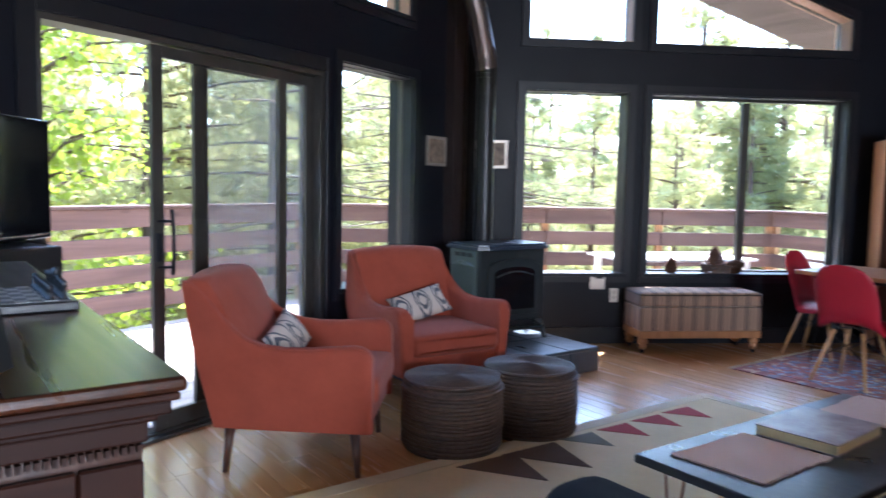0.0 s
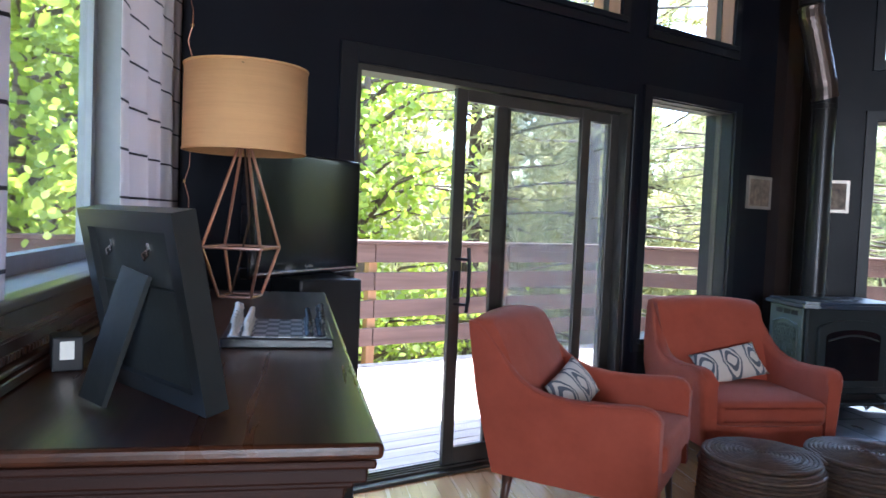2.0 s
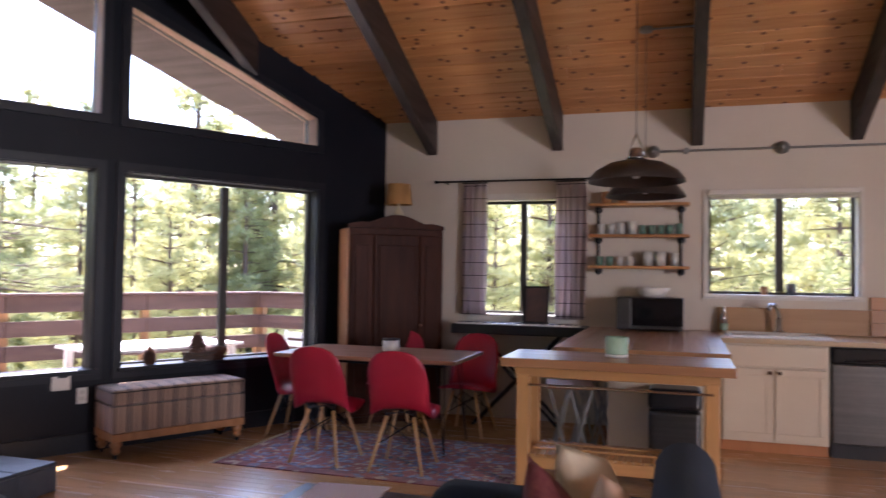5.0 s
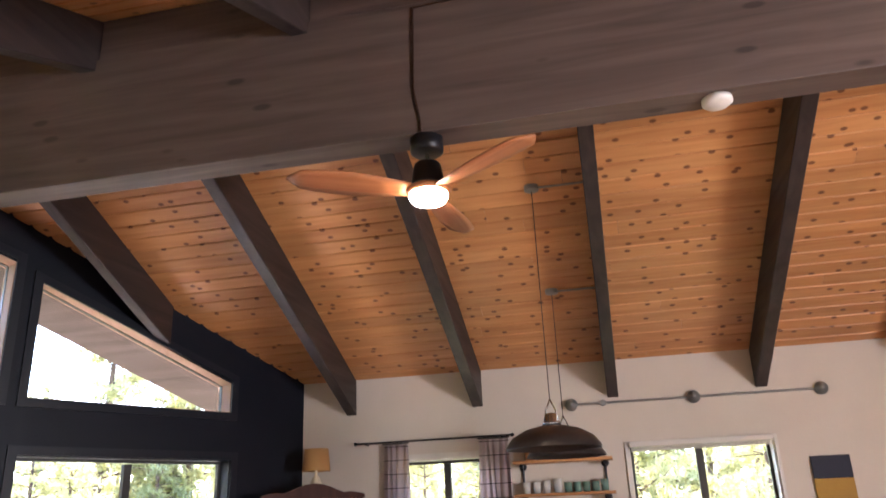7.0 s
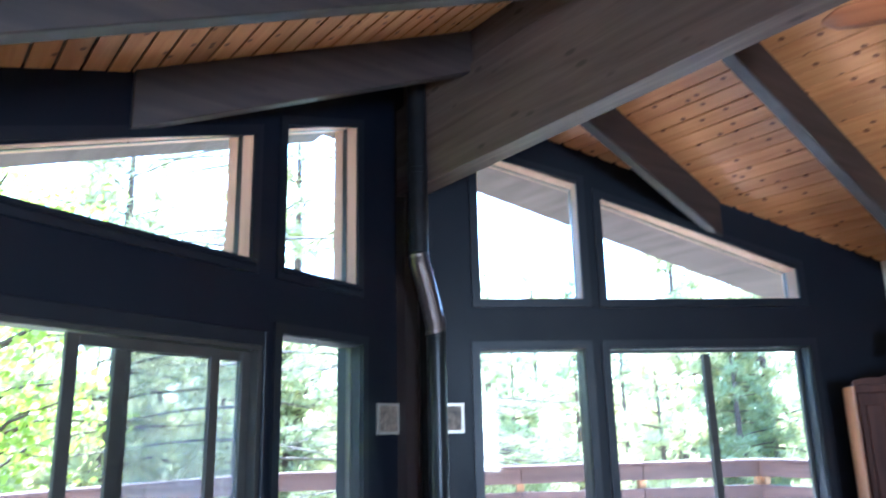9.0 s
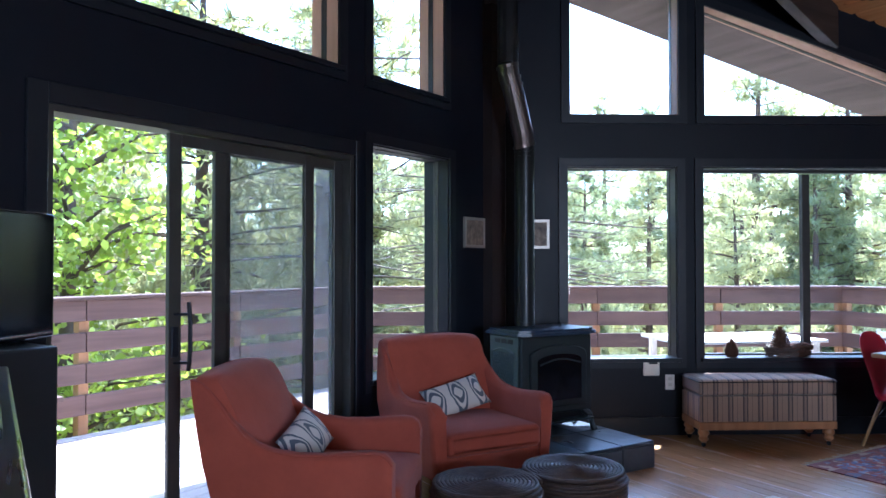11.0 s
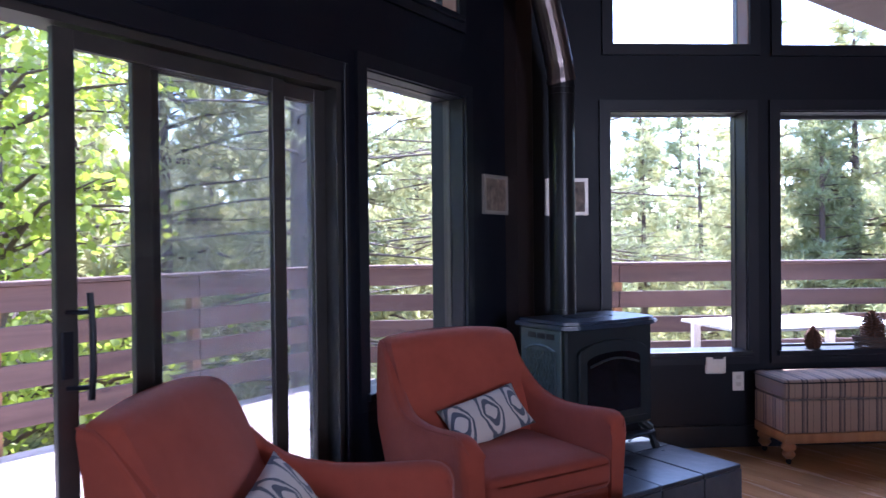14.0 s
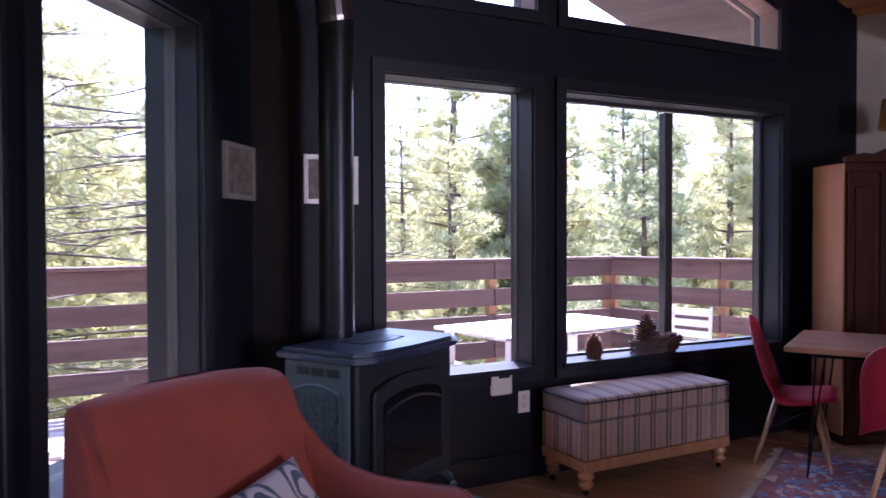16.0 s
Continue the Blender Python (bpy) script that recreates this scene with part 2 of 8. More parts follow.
def grain_mat(name, c1, c2, axis, stretch=18.0, rough=0.5, per_piece=0.12, knots=0.0, coat=0.0, bump=0.3, rough_var=0.1, spec=0.5, flat_knots=False, turn=0.0):
    """Sawn wood with streaks along an axis (0, 1, 2), and knots if asked."""
    m = bpy.data.materials.new(name)
    m.use_nodes = True
    nd, lk = m.node_tree.nodes, m.node_tree.links
    b = nd["Principled BSDF"]
    b.inputs["Roughness"].default_value = rough
    b.inputs["Coat Weight"].default_value = coat
    b.inputs["Coat Roughness"].default_value = 0.2
    b.inputs["Specular IOR Level"].default_value = spec
    tc = nd.new("ShaderNodeTexCoord")
    gi = nd.new("ShaderNodeNewGeometry")
    oi = nd.new("ShaderNodeObjectInfo")
    rnd = nd.new("ShaderNodeMath")
    rnd.operation = "ADD"
    lk.new(gi.outputs["Random Per Island"], rnd.inputs[0])
    lk.new(oi.outputs["Random"], rnd.inputs[1])
    sh = nd.new("ShaderNodeVectorMath")
    sh.operation = "SCALE"
    sh.inputs[0].default_value = (37.0, 23.0, 51.0)
    lk.new(rnd.outputs[0], sh.inputs["Scale"])
    ro = nd.new("ShaderNodeMapping")
    ro.inputs["Rotation"].default_value = (0, 0, radians(turn))
    lk.new(tc.outputs["Object"], ro.inputs["Vector"])
    av = nd.new("ShaderNodeVectorMath")
    av.operation = "ADD"
    lk.new(ro.outputs[0], av.inputs[0])
    lk.new(sh.outputs[0], av.inputs[1])
    mp = nd.new("ShaderNodeMapping")
    sc = [stretch] * 3
    sc[axis] = stretch / 14.0
    mp.inputs["Scale"].default_value = sc
    lk.new(av.outputs[0], mp.inputs["Vector"])
    n1 = nd.new("ShaderNodeTexNoise")
    n1.inputs["Scale"].default_value = 1.0
    n1.inputs["Detail"].default_value = 6.0
    n1.inputs["Distortion"].default_value = 0.6
    lk.new(mp.outputs[0], n1.inputs["Vector"])
    rp = nd.new("ShaderNodeMapRange")
    rp.inputs["From Min"].default_value = 0.3
    rp.inputs["From Max"].default_value = 0.72
    lk.new(n1.outputs["Fac"], rp.inputs["Value"])
    mx = nd.new("ShaderNodeMix")
    mx.data_type = "RGBA"
    mx.inputs[6].default_value = (*c1, 1)
    mx.inputs[7].default_value = (*c2, 1)
    lk.new(rp.outputs[0], mx.inputs[0])
    out = mx.outputs[2]
    if knots:
        kp = nd.new("ShaderNodeMapping")
        ks = [6.5 if flat_knots else 7.0] * 3
        ks[axis] = 4.2 if flat_knots else 2.6
        kp.inputs["Scale"].default_value = ks
        lk.new(av.outputs[0], kp.inputs["Vector"])
        vo = nd.new("ShaderNodeTexVoronoi")
        vo.inputs["Scale"].default_value = 1.0
        if flat_knots:
            vo.voronoi_dimensions = "2D"
        vo.inputs["Randomness"].default_value = 1.0
        lk.new(kp.outputs[0], vo.inputs["Vector"])
        kr = nd.new("ShaderNodeMapRange")
        kr.inputs["From Min"].default_value = 0.07 if flat_knots else 0.10
        kr.inputs["From Max"].default_value = 0.12 if flat_knots else 0.17
        kr.inputs["To Min"].default_value = knots
        kr.inputs["To Max"].default_value = 0.0
        lk.new(vo.outputs["Distance"], kr.inputs["Value"])
        m2 = nd.new("ShaderNodeMix")
        m2.data_type = "RGBA"
        m2.inputs[7].default_value = (c2[0] * 0.22, c2[1] * 0.13, c2[2] * 0.12, 1)
        lk.new(kr.outputs[0], m2.inputs[0])
        lk.new(out, m2.inputs[6])
        out = m2.outputs[2]
    fr = nd.new("ShaderNodeMath")
    fr.operation = "FRACT"
    lk.new(rnd.outputs[0], fr.inputs[0])
    mr = nd.new("ShaderNodeMapRange")
    mr.inputs["To Min"].default_value = 1 - per_piece
    mr.inputs["To Max"].default_value = 1 + per_piece
    lk.new(fr.outputs[0], mr.inputs["Value"])
    hs = nd.new("ShaderNodeHueSaturation")
    lk.new(mr.outputs[0], hs.inputs["Value"])
    lk.new(out, hs.inputs["Color"])
    lk.new(hs.outputs[0], b.inputs["Base Color"])
    if rough_var:
        rr = nd.new("ShaderNodeMapRange")
        rr.inputs["To Min"].default_value = max(0.03, rough - rough_var)
        rr.inputs["To Max"].default_value = min(1.0, rough + rough_var)
        lk.new(n1.outputs["Fac"], rr.inputs["Value"])
        lk.new(rr.outputs[0], b.inputs["Roughness"])
    bp = nd.new("ShaderNodeBump")
    bp.inputs["Strength"].default_value = bump
    bp.inputs["Distance"].default_value = 0.002
    lk.new(n1.outputs["Fac"], bp.inputs["Height"])
    lk.new(bp.outputs[0], b.inputs["Normal"])
    return m


M_PINE = grain_mat("knotty_pine", (0.58, 0.28, 0.105), (0.43, 0.175, 0.055), 0, 16.0, 0.45, 0.12, knots=0.85, flat_knots=True)
M_FLOOR = grain_mat("floor_wood", (0.60, 0.35, 0.165), (0.48, 0.265, 0.12), 0, 20.0, 0.25, 0.12, coat=0.4)
M_BEAMWOOD = grain_mat("ridge_beam_stain", (0.125, 0.085, 0.066), (0.065, 0.043, 0.034), 0, 14.0, 0.6, 0.05, knots=0.6)
M_SOFFIT = grain_mat("soffit_wood", (0.13, 0.10, 0.085), (0.085, 0.062, 0.052), 0, 10.0, 0.8, 0.1)
M_REDWOOD = grain_mat("deck_rail_redwood", (0.155, 0.088, 0.066), (0.09, 0.050, 0.040), 0, 12.0, 0.75, 0.18, knots=0.3)
M_DECK = grain_mat("deck_boards_wood", (0.58, 0.48, 0.42), (0.44, 0.35, 0.31), 0, 12.0, 0.8, 0.15)


# ---- walls ----
def wall_bm(outline, holes, depth):
    """A wall in (u, z), with holes, pushed outwards by depth along +v."""
    bm = bmesh.new()
    edges = []
    for loop in [outline, *holes]:
        vs = [bm.verts.new((u, 0, z)) for u, z in loop]
        edges += [bm.edges.new((vs[k], vs[(k + 1) % len(vs)])) for k in range(len(vs))]
    bmesh.ops.triangle_fill(bm, use_beauty=True, use_dissolve=False, edges=edges, normal=(0, -1, 0))
    ext = bmesh.ops.extrude_face_region(bm, geom=bm.faces[:])
    bmesh.ops.translate(bm, vec=(0, depth, 0), verts=[g for g in ext["geom"] if isinstance(g, bmesh.types.BMVert)])
    return bm


def wall_frame(o, ux, outward):
    m = Matrix((Vector(ux), Vector(outward), Vector((0, 0, 1)))).transposed().to_4x4()
    m.translation = o
    return m


MR = wall_frame(C0, RX, (0, 1, 0))
ML = wall_frame(CL, LX, LN)
MK = wall_frame(K0, D, N)
MW = wall_frame(W0, D, -N)


def top_z(u):
    return ceil_z(u * 0.8660254) + 0.05


def top_left(u):
    return ceil_z((CL + LX * u - C0).dot(N)) + 0.05


# openings as (u0, u1, z0, z1 at u0, z1 at u1), metres along each wall from its corner
R_OPEN = {"window_1": (0.658, 1.55, 0.61, 2.172, 2.172), "window_2": (1.77, 3.565, 0.61, 2.172, 2.172),
          "window_3": (0.68, 1.57, 2.60, 3.925, 3.635), "window_4": (1.785, 3.54, 2.595, 3.525, 2.862)}
L_OPEN = {"door_1": (1.665, 3.57, 0.0, 2.07, 2.07), "window_5": (0.637, 1.505, 0.63, 2.162, 2.162),
          "window_6": (0.70, 1.503, 2.59, 3.91, 3.60), "window_7": (1.813, 3.568, 2.59, 3.47, 2.78)}
K_OPEN = {"window_8": (0.95, 1.90, 0.99, 2.13, 2.13), "window_9": (3.13, 4.36, 1.23, 2.15, 2.15)}
W_OPEN = {"window_10": (0.44, 2.86, 1.16, 2.3, 2.3)}
B_OPEN = {"window_11": (0.10, 1.20, 0.6, 2.4, 2.4)}


def hole(o):
    return [(o[0], o[2]), (o[1], o[2]), (o[1], o[4]), (o[0], o[3])]


def wall(name, m, outline, opens, mat_, label):
    ob = new(name, finish(name, wall_bm(outline, [hole(o) for o in opens.values()], WALL_T), mat_))
    ob.matrix_world = m
    return tagged(ob, label, "wall", kind="structure")


wall("wall_north", MR, [(0, 0), (R_LEN, 0), (R_LEN, top_z(R_LEN)), (0, top_z(0))], R_OPEN, M_NAVY, "dark navy painted wall with big windows")
lo = L_OPEN["door_1"]
ob = new("wall_west", finish("wall_west", wall_bm([(0, 0), (lo[0], 0), (lo[0], lo[3]), (lo[1], lo[3]), (lo[1], 0), (L_LEN, 0), (L_LEN, top_left(L_LEN)), (0, top_left(0))],
                                              [hole(o) for k, o in L_OPEN.items() if k != "door_1"], WALL_T), M_NAVY))
ob.matrix_world = ML
tagged(ob, "dark navy painted wall with a sliding door", "wall", kind="structure")
K_LEN = S_BACK - R_LEN * 0.5
W_LEN = S_BACK - W_S
kz, wz = ceil_z(K_P) + 0.05, ceil_z(W_P) + 0.05
wall("wall_east", MK, [(0, 0), (K_LEN, 0), (K_LEN, kz), (0, kz)], K_OPEN, M_CREAM, "cream painted kitchen wall")
wall("wall_south", MW, [(0, 0), (W_LEN, 0), (W_LEN, wz), (0, wz)], W_OPEN, M_CREAM, "cream painted wall behind the sideboard")
MB = wall_frame(sp(S_BACK, W_P), N, D)
wall("wall_back", MB, [(0, 0), (K_P - W_P, 0), (K_P - W_P, kz), (-W_P, APEX + 0.05), (0, wz)], B_OPEN, M_CREAM, "cream painted wall closing the room")

# corner post
bm = bmesh.new()
q = [CL + LX * 0.16 - Vector((0, 0.004, 0)), CL + LX * 0.12 + D * 0.09, C0 + RX * 0.10 + D * 0.09, C0 + RX * 0.16, C0]
prism(bm, [(v.x, v.y) for v in q], 0.0, 4.3, "z")
tagged(part("corner_post", bm, M_POST), "dark brown stained post in the corner", "post", kind="structure")

# ---- floor, ceiling, roof ----
def room_poly(grow=0.0):
    return [sp(-grow * 1.1547, 0), sp(K_P * 0.57735 - grow * 0.57735, K_P + grow), sp(S_BACK + grow, K_P + grow), sp(S_BACK + grow, W_P - grow), sp(W_S - grow * 0.4244, W_P - grow)]


bm = bmesh.new()
prism(bm, [(v.x, v.y) for v in room_poly(0.1)], -0.2, -0.022, "z")
tagged(part("floor", bm, mat("subfloor", (0.12, 0.08, 0.05), 0.9)), "light brown wooden plank floor", "floor", kind="structure")
FLOOR = bpy.data.objects["floor"]

MS = Matrix((D, N, Vector((0, 0, 1)))).transposed().to_4x4()   # ridge frame: x along, y across
MS.translation = C0


def clip_s(p):
    """Where the prow walls stand at a distance p across the ridge."""
    return p * 0.57735 if p > 0 else 0.052 - 0.4244 * p


def ceiling():
    """Knotty planks along the ridge, with open joints."""
    bm = bmesh.new()
    rnd = random.Random(3)
    w = 0.135
    for side, lim in ((1, K_P), (-1, -W_P)):
        p = 0.06
        while p < lim + 0.05:
            p1 = min(p + w - 0.013, lim + 0.08)
            s = clip_s(p1 * side) - 0.05
            while s < S_BACK:
                e = min(s + rnd.uniform(2.2, 4.2), S_BACK + 0.05)
                zz = [ceil_z(p) + 0.004, ceil_z(p1) + 0.004]
                b = 0.002
                lo = [(s, p + b, zz[0]), (e - 0.002, p + b, zz[0]), (e - 0.002, p1 - b, zz[1]), (s, p1 - b, zz[1])]
                up = [(s, p, zz[0] + 0.012), (e - 0.002, p, zz[0] + 0.012), (e - 0.002, p1, zz[1] + 0.012), (s, p1, zz[1] + 0.012)]
                a = [bm.verts.new((x, y * side, z)) for x, y, z in lo]
                c = [bm.verts.new((x, y * side, z)) for x, y, z in up]
                bm.faces.new(a)
                for k in range(4):
                    bm.faces.new((a[k], a[(k + 1) % 4], c[(k + 1) % 4], c[k]))
                s = e
            p += w
    ob = part("ceiling", bm, M_PINE)
    ob.matrix_world = MS
    tagged(ob, "sloping ceiling of knotty pine boards", "ceiling", kind="structure")


ceiling()


def roof():
    for name, side, lim in (("roof_east", 1, K_P + 0.75), ("roof_west", -1, -W_P + 0.75)):
        bm = bmesh.new()
        tip, slant = (-1.45, 0.562) if side > 0 else (-1.68, 0.4127)
        pl = [(tip, 0), (tip + lim * slant, lim), (S_BACK + 0.5, lim), (S_BACK + 0.5, 0)]
        lo = [bm.verts.new((s, p * side, ceil_z(p) + 0.03)) for s, p in pl]
        hi = [bm.verts.new((s, p * side, ceil_z(p) + 0.24)) for s, p in pl]
        bm.faces.new(lo)
        bm.faces.new(hi[::-1])
        for k in range(4):
            bm.faces.new((lo[k], lo[(k + 1) % 4], hi[(k + 1) % 4], hi[k]))
        ob = part(name, bm, M_SOFFIT)
        ob.matrix_world = MS
        tagged(ob, "brown boarded roof overhang", "roof", kind="structure")


roof()

# ridge beam and rafters
ob = part("ridge_beam", box_bm(0.02, S_BACK, -0.09, 0.09, 3.45, 4.235, 0.006), M_BEAMWOOD)
ob.matrix_world = MS
tagged(ob, "deep dark-stained timber ridge beam", "beam", kind="structure")


# boards closing the space between the rafters above the beam
for s0, s1 in zip((0.2, 1.15, 2.48, 3.80, 5.10, 6.40, 7.70, 9.0), (1.05, 2.38, 3.70, 5.0, 6.30, 7.60, 8.90, S_BACK)):
    ob = part("ridge_blocking", box_bm(s0 + 0.004, s1 - 0.004, -0.075, -0.045, 4.242, APEX - 0.033, 0.004), M_BEAMWOOD)
    ob.matrix_world = MS
    tagged(ob, "brown board closing the gap above the ridge beam", "blocking", group="ridge blocking", kind="structure")


def rafter(s, side, lim):
    """A stained rafter from the ridge down to the wall."""
    bm = bmesh.new()
    p_end = lim
    if clip_s(lim * side) > s:
        p_end = s / 0.57735 if side > 0 else (s - 0.052) / 0.4244
    t, dz = 0.05, 0.345
    out = []
    for p in (0.0, p_end):
        out.append(p)
    q = [(0.0, ceil_z(0) - dz), (p_end, ceil_z(p_end) - dz), (p_end, ceil_z(p_end)), (0.0, ceil_z(0))]
    lo = [bm.verts.new((s - t, p * side, z)) for p, z in q]
    hi = [bm.verts.new((s + t, p * side, z)) for p, z in q]
    bm.faces.new(lo)
    bm.faces.new(hi[::-1])
    for k in range(4):
        bm.faces.new((lo[k], lo[(k + 1) % 4], hi[(k + 1) % 4], hi[k]))
    bmesh.ops.bevel(bm, geom=[e for e in bm.edges], offset=0.006, segments=1, affect="EDGES")
    ob = part("rafter", bm, M_RAFT_Y)
    ob.matrix_world = MS
    tagged(ob, "dark-stained timber rafter under the pine ceiling", "rafter", group="rafters", kind="structure")


M_RAFT_Y = grain_mat("rafter_wood_cross", (0.040, 0.026, 0.022), (0.018, 0.012, 0.011), 1, 14.0, 0.55, 0.15, knots=0.3)
for s in (1.43, 2.70, 3.965, 5.235, 6.53, 7.8, 9.07):
    rafter(s, 1, K_P)
for s in (1.10, 2.43, 3.75, 5.05, 6.35, 7.65, 8.95):
    rafter(s, -1, -W_P)

# ---- windows ----
def poly_frame(bm, o, w, v0, v1, inset=0.0):
    """A frame of four bars inside an opening, w wide, from v0 to v1 through the wall."""
    u0, u1, z0, za, zb = o
    g = (zb - za) / (u1 - u0)
    u0, u1, z0 = u0 + inset, u1 - inset, z0 + inset
    za, zb = za + g * inset - inset * math.hypot(1, g), zb - g * inset - inset * math.hypot(1, g)
    h = w * math.hypot(1, g)
    outer = [(u0, z0), (u1, z0), (u1, zb), (u0, za)]
    inner = [(u0 + w, z0 + w), (u1 - w, z0 + w), (u1 - w, zb - g * w - h), (u0 + w, za + g * w - h)]
    for k in range(4):
        j = (k + 1) % 4
        q = [outer[k], outer[j], inner[j], inner[k]]
        prism(bm, q, v0, v1, "y")
    return inner


def pane_bm(poly, v, t=0.006):
    bm = bmesh.new()
    prism(bm, poly, v - t / 2, v + t / 2, "y")
    return bm


def add_pane(poly, v, parent, material=None, name="pane"):
    ob = part(name, pane_bm(poly, v), material or M_GLASS, parent)
    ob.visible_shadow = False
    return ob


def window(name, m, o, label, split=0.0, sill=True, casing=0.095, trim=None, frame_mat=None, reveal=None, v=0.165, bar=0.026, edge=0.012):
    """A fixed or sliding window: casing on the wall, lining in the hole, frame, panes, sill."""
    trim = trim or M_TRIM
    w = thing(name, m, label, "window", kind="structure")
    u0, u1, z0, za, zb = o
    bm = bmesh.new()
    if casing:
        big = (u0 - casing, u1 + casing, z0 - casing, za + casing, zb + casing)
        poly_frame(bm, big, casing - 0.002, -0.022, -0.001)
        part("casing", bm, trim, w)
    bm = bmesh.new()
    poly_frame(bm, o, edge, 0.0, WALL_T - 0.002)
    part("lining", bm, reveal or trim, w)
    bm = bmesh.new()
    inn = poly_frame(bm, o, bar, v - 0.022, v + 0.022, edge)
    part("window_frame", bm, frame_mat or M_BRONZE, w)
    if split:
        us = u0 + (u1 - u0) * split
        part("mullion", box_bm(us - 0.032, us + 0.032, v - 0.032, v + 0.027, z0 + 0.04, min(za, zb) - 0.04, 0.004), frame_mat or M_BRONZE, w)
        add_pane([(inn[0][0], inn[0][1]), (us - 0.032, inn[0][1]), (us - 0.032, inn[3][1]), (inn[3][0], inn[3][1])], v, w)
        add_pane([(us + 0.032, inn[0][1]), (inn[1][0], inn[1][1]), (inn[2][0], inn[2][1]), (us + 0.032, inn[2][1])], v, w)
    else:
        add_pane(inn, v, w)
    if sill:
        part("window_sill", box_bm(u0 - 0.03, u1 + 0.03, -0.045, v - 0.025, z0 - 0.02, z0 + 0.014, 0.005), trim, w)
    return w


M_REVEAL = grain_mat("bare_window_lining", (0.50, 0.31, 0.22), (0.40, 0.24, 0.16), 2, 14.0, 0.7, 0.1)
for k, sp_ in (("window_1", 0), ("window_2", 0.512), ("window_3", 0), ("window_4", 0)):
    window(k, MR, R_OPEN[k], "large dark-framed window looking onto the deck" if k in ("window_1", "window_2") else "dark-framed upper window under the roof slope", split=sp_, sill=k in ("window_1", "window_2"), casing=0.07, bar=0.022 if sp_ else 0.004, edge=0.006, reveal=M_REVEAL if k in ("window_3", "window_4") else None)
for k in ("window_5", "window_6", "window_7"):
    window(k, ML, L_OPEN[k], "narrow dark-framed window beside the sliding door" if k == "window_5" else "dark-framed upper window under the roof slope", casing=0.07, v=0.11, bar=0.004, edge=0.006, reveal=M_REVEAL if k != "window_5" else None)
M_WHITETRIM = mat("white_trim_paint", (0.72, 0.68, 0.6), 0.5)
window("window_8", MK, K_OPEN["window_8"], "sliding window with a dark frame and curtains", split=0.5, trim=M_WHITETRIM, casing=0.05)
window("window_9", MK, K_OPEN["window_9"], "sliding window over the kitchen sink", split=0.5, trim=M_WHITETRIM, casing=0.03)
window("window_10", MW, W_OPEN["window_10"], "pale-framed window behind the sideboard", trim=mat("grey_trim_paint", (0.30, 0.28, 0.27), 0.5), frame_mat=mat("grey_vinyl", (0.33, 0.31, 0.30), 0.5), split=0.0, casing=0.03, v=0.185, bar=0.05)


# no known source here: window and area lamp are added to fill the room
for k, o in B_OPEN.items():
    window(k, MB, o, "unseen window added in the wall behind the walk", split=0.5, trim=M_WHITETRIM, casing=0.06)
    lamp = new("fill_lamp_" + k, bpy.data.lights.new("fill_lamp_" + k, "AREA"))
    lamp.data.shape, lamp.data.size, lamp.data.size_y = "RECTANGLE", o[1] - o[0] - 0.1, o[3] - o[2] - 0.1
    lamp.data.energy = BACK_FILL
    lamp.data.color = (0.97, 0.98, 1.0)
    c_ = MB @ Vector(((o[0] + o[1]) / 2, 0.02, (o[2] + o[3]) / 2))
    lamp.matrix_world = look(c_, c_ - D)


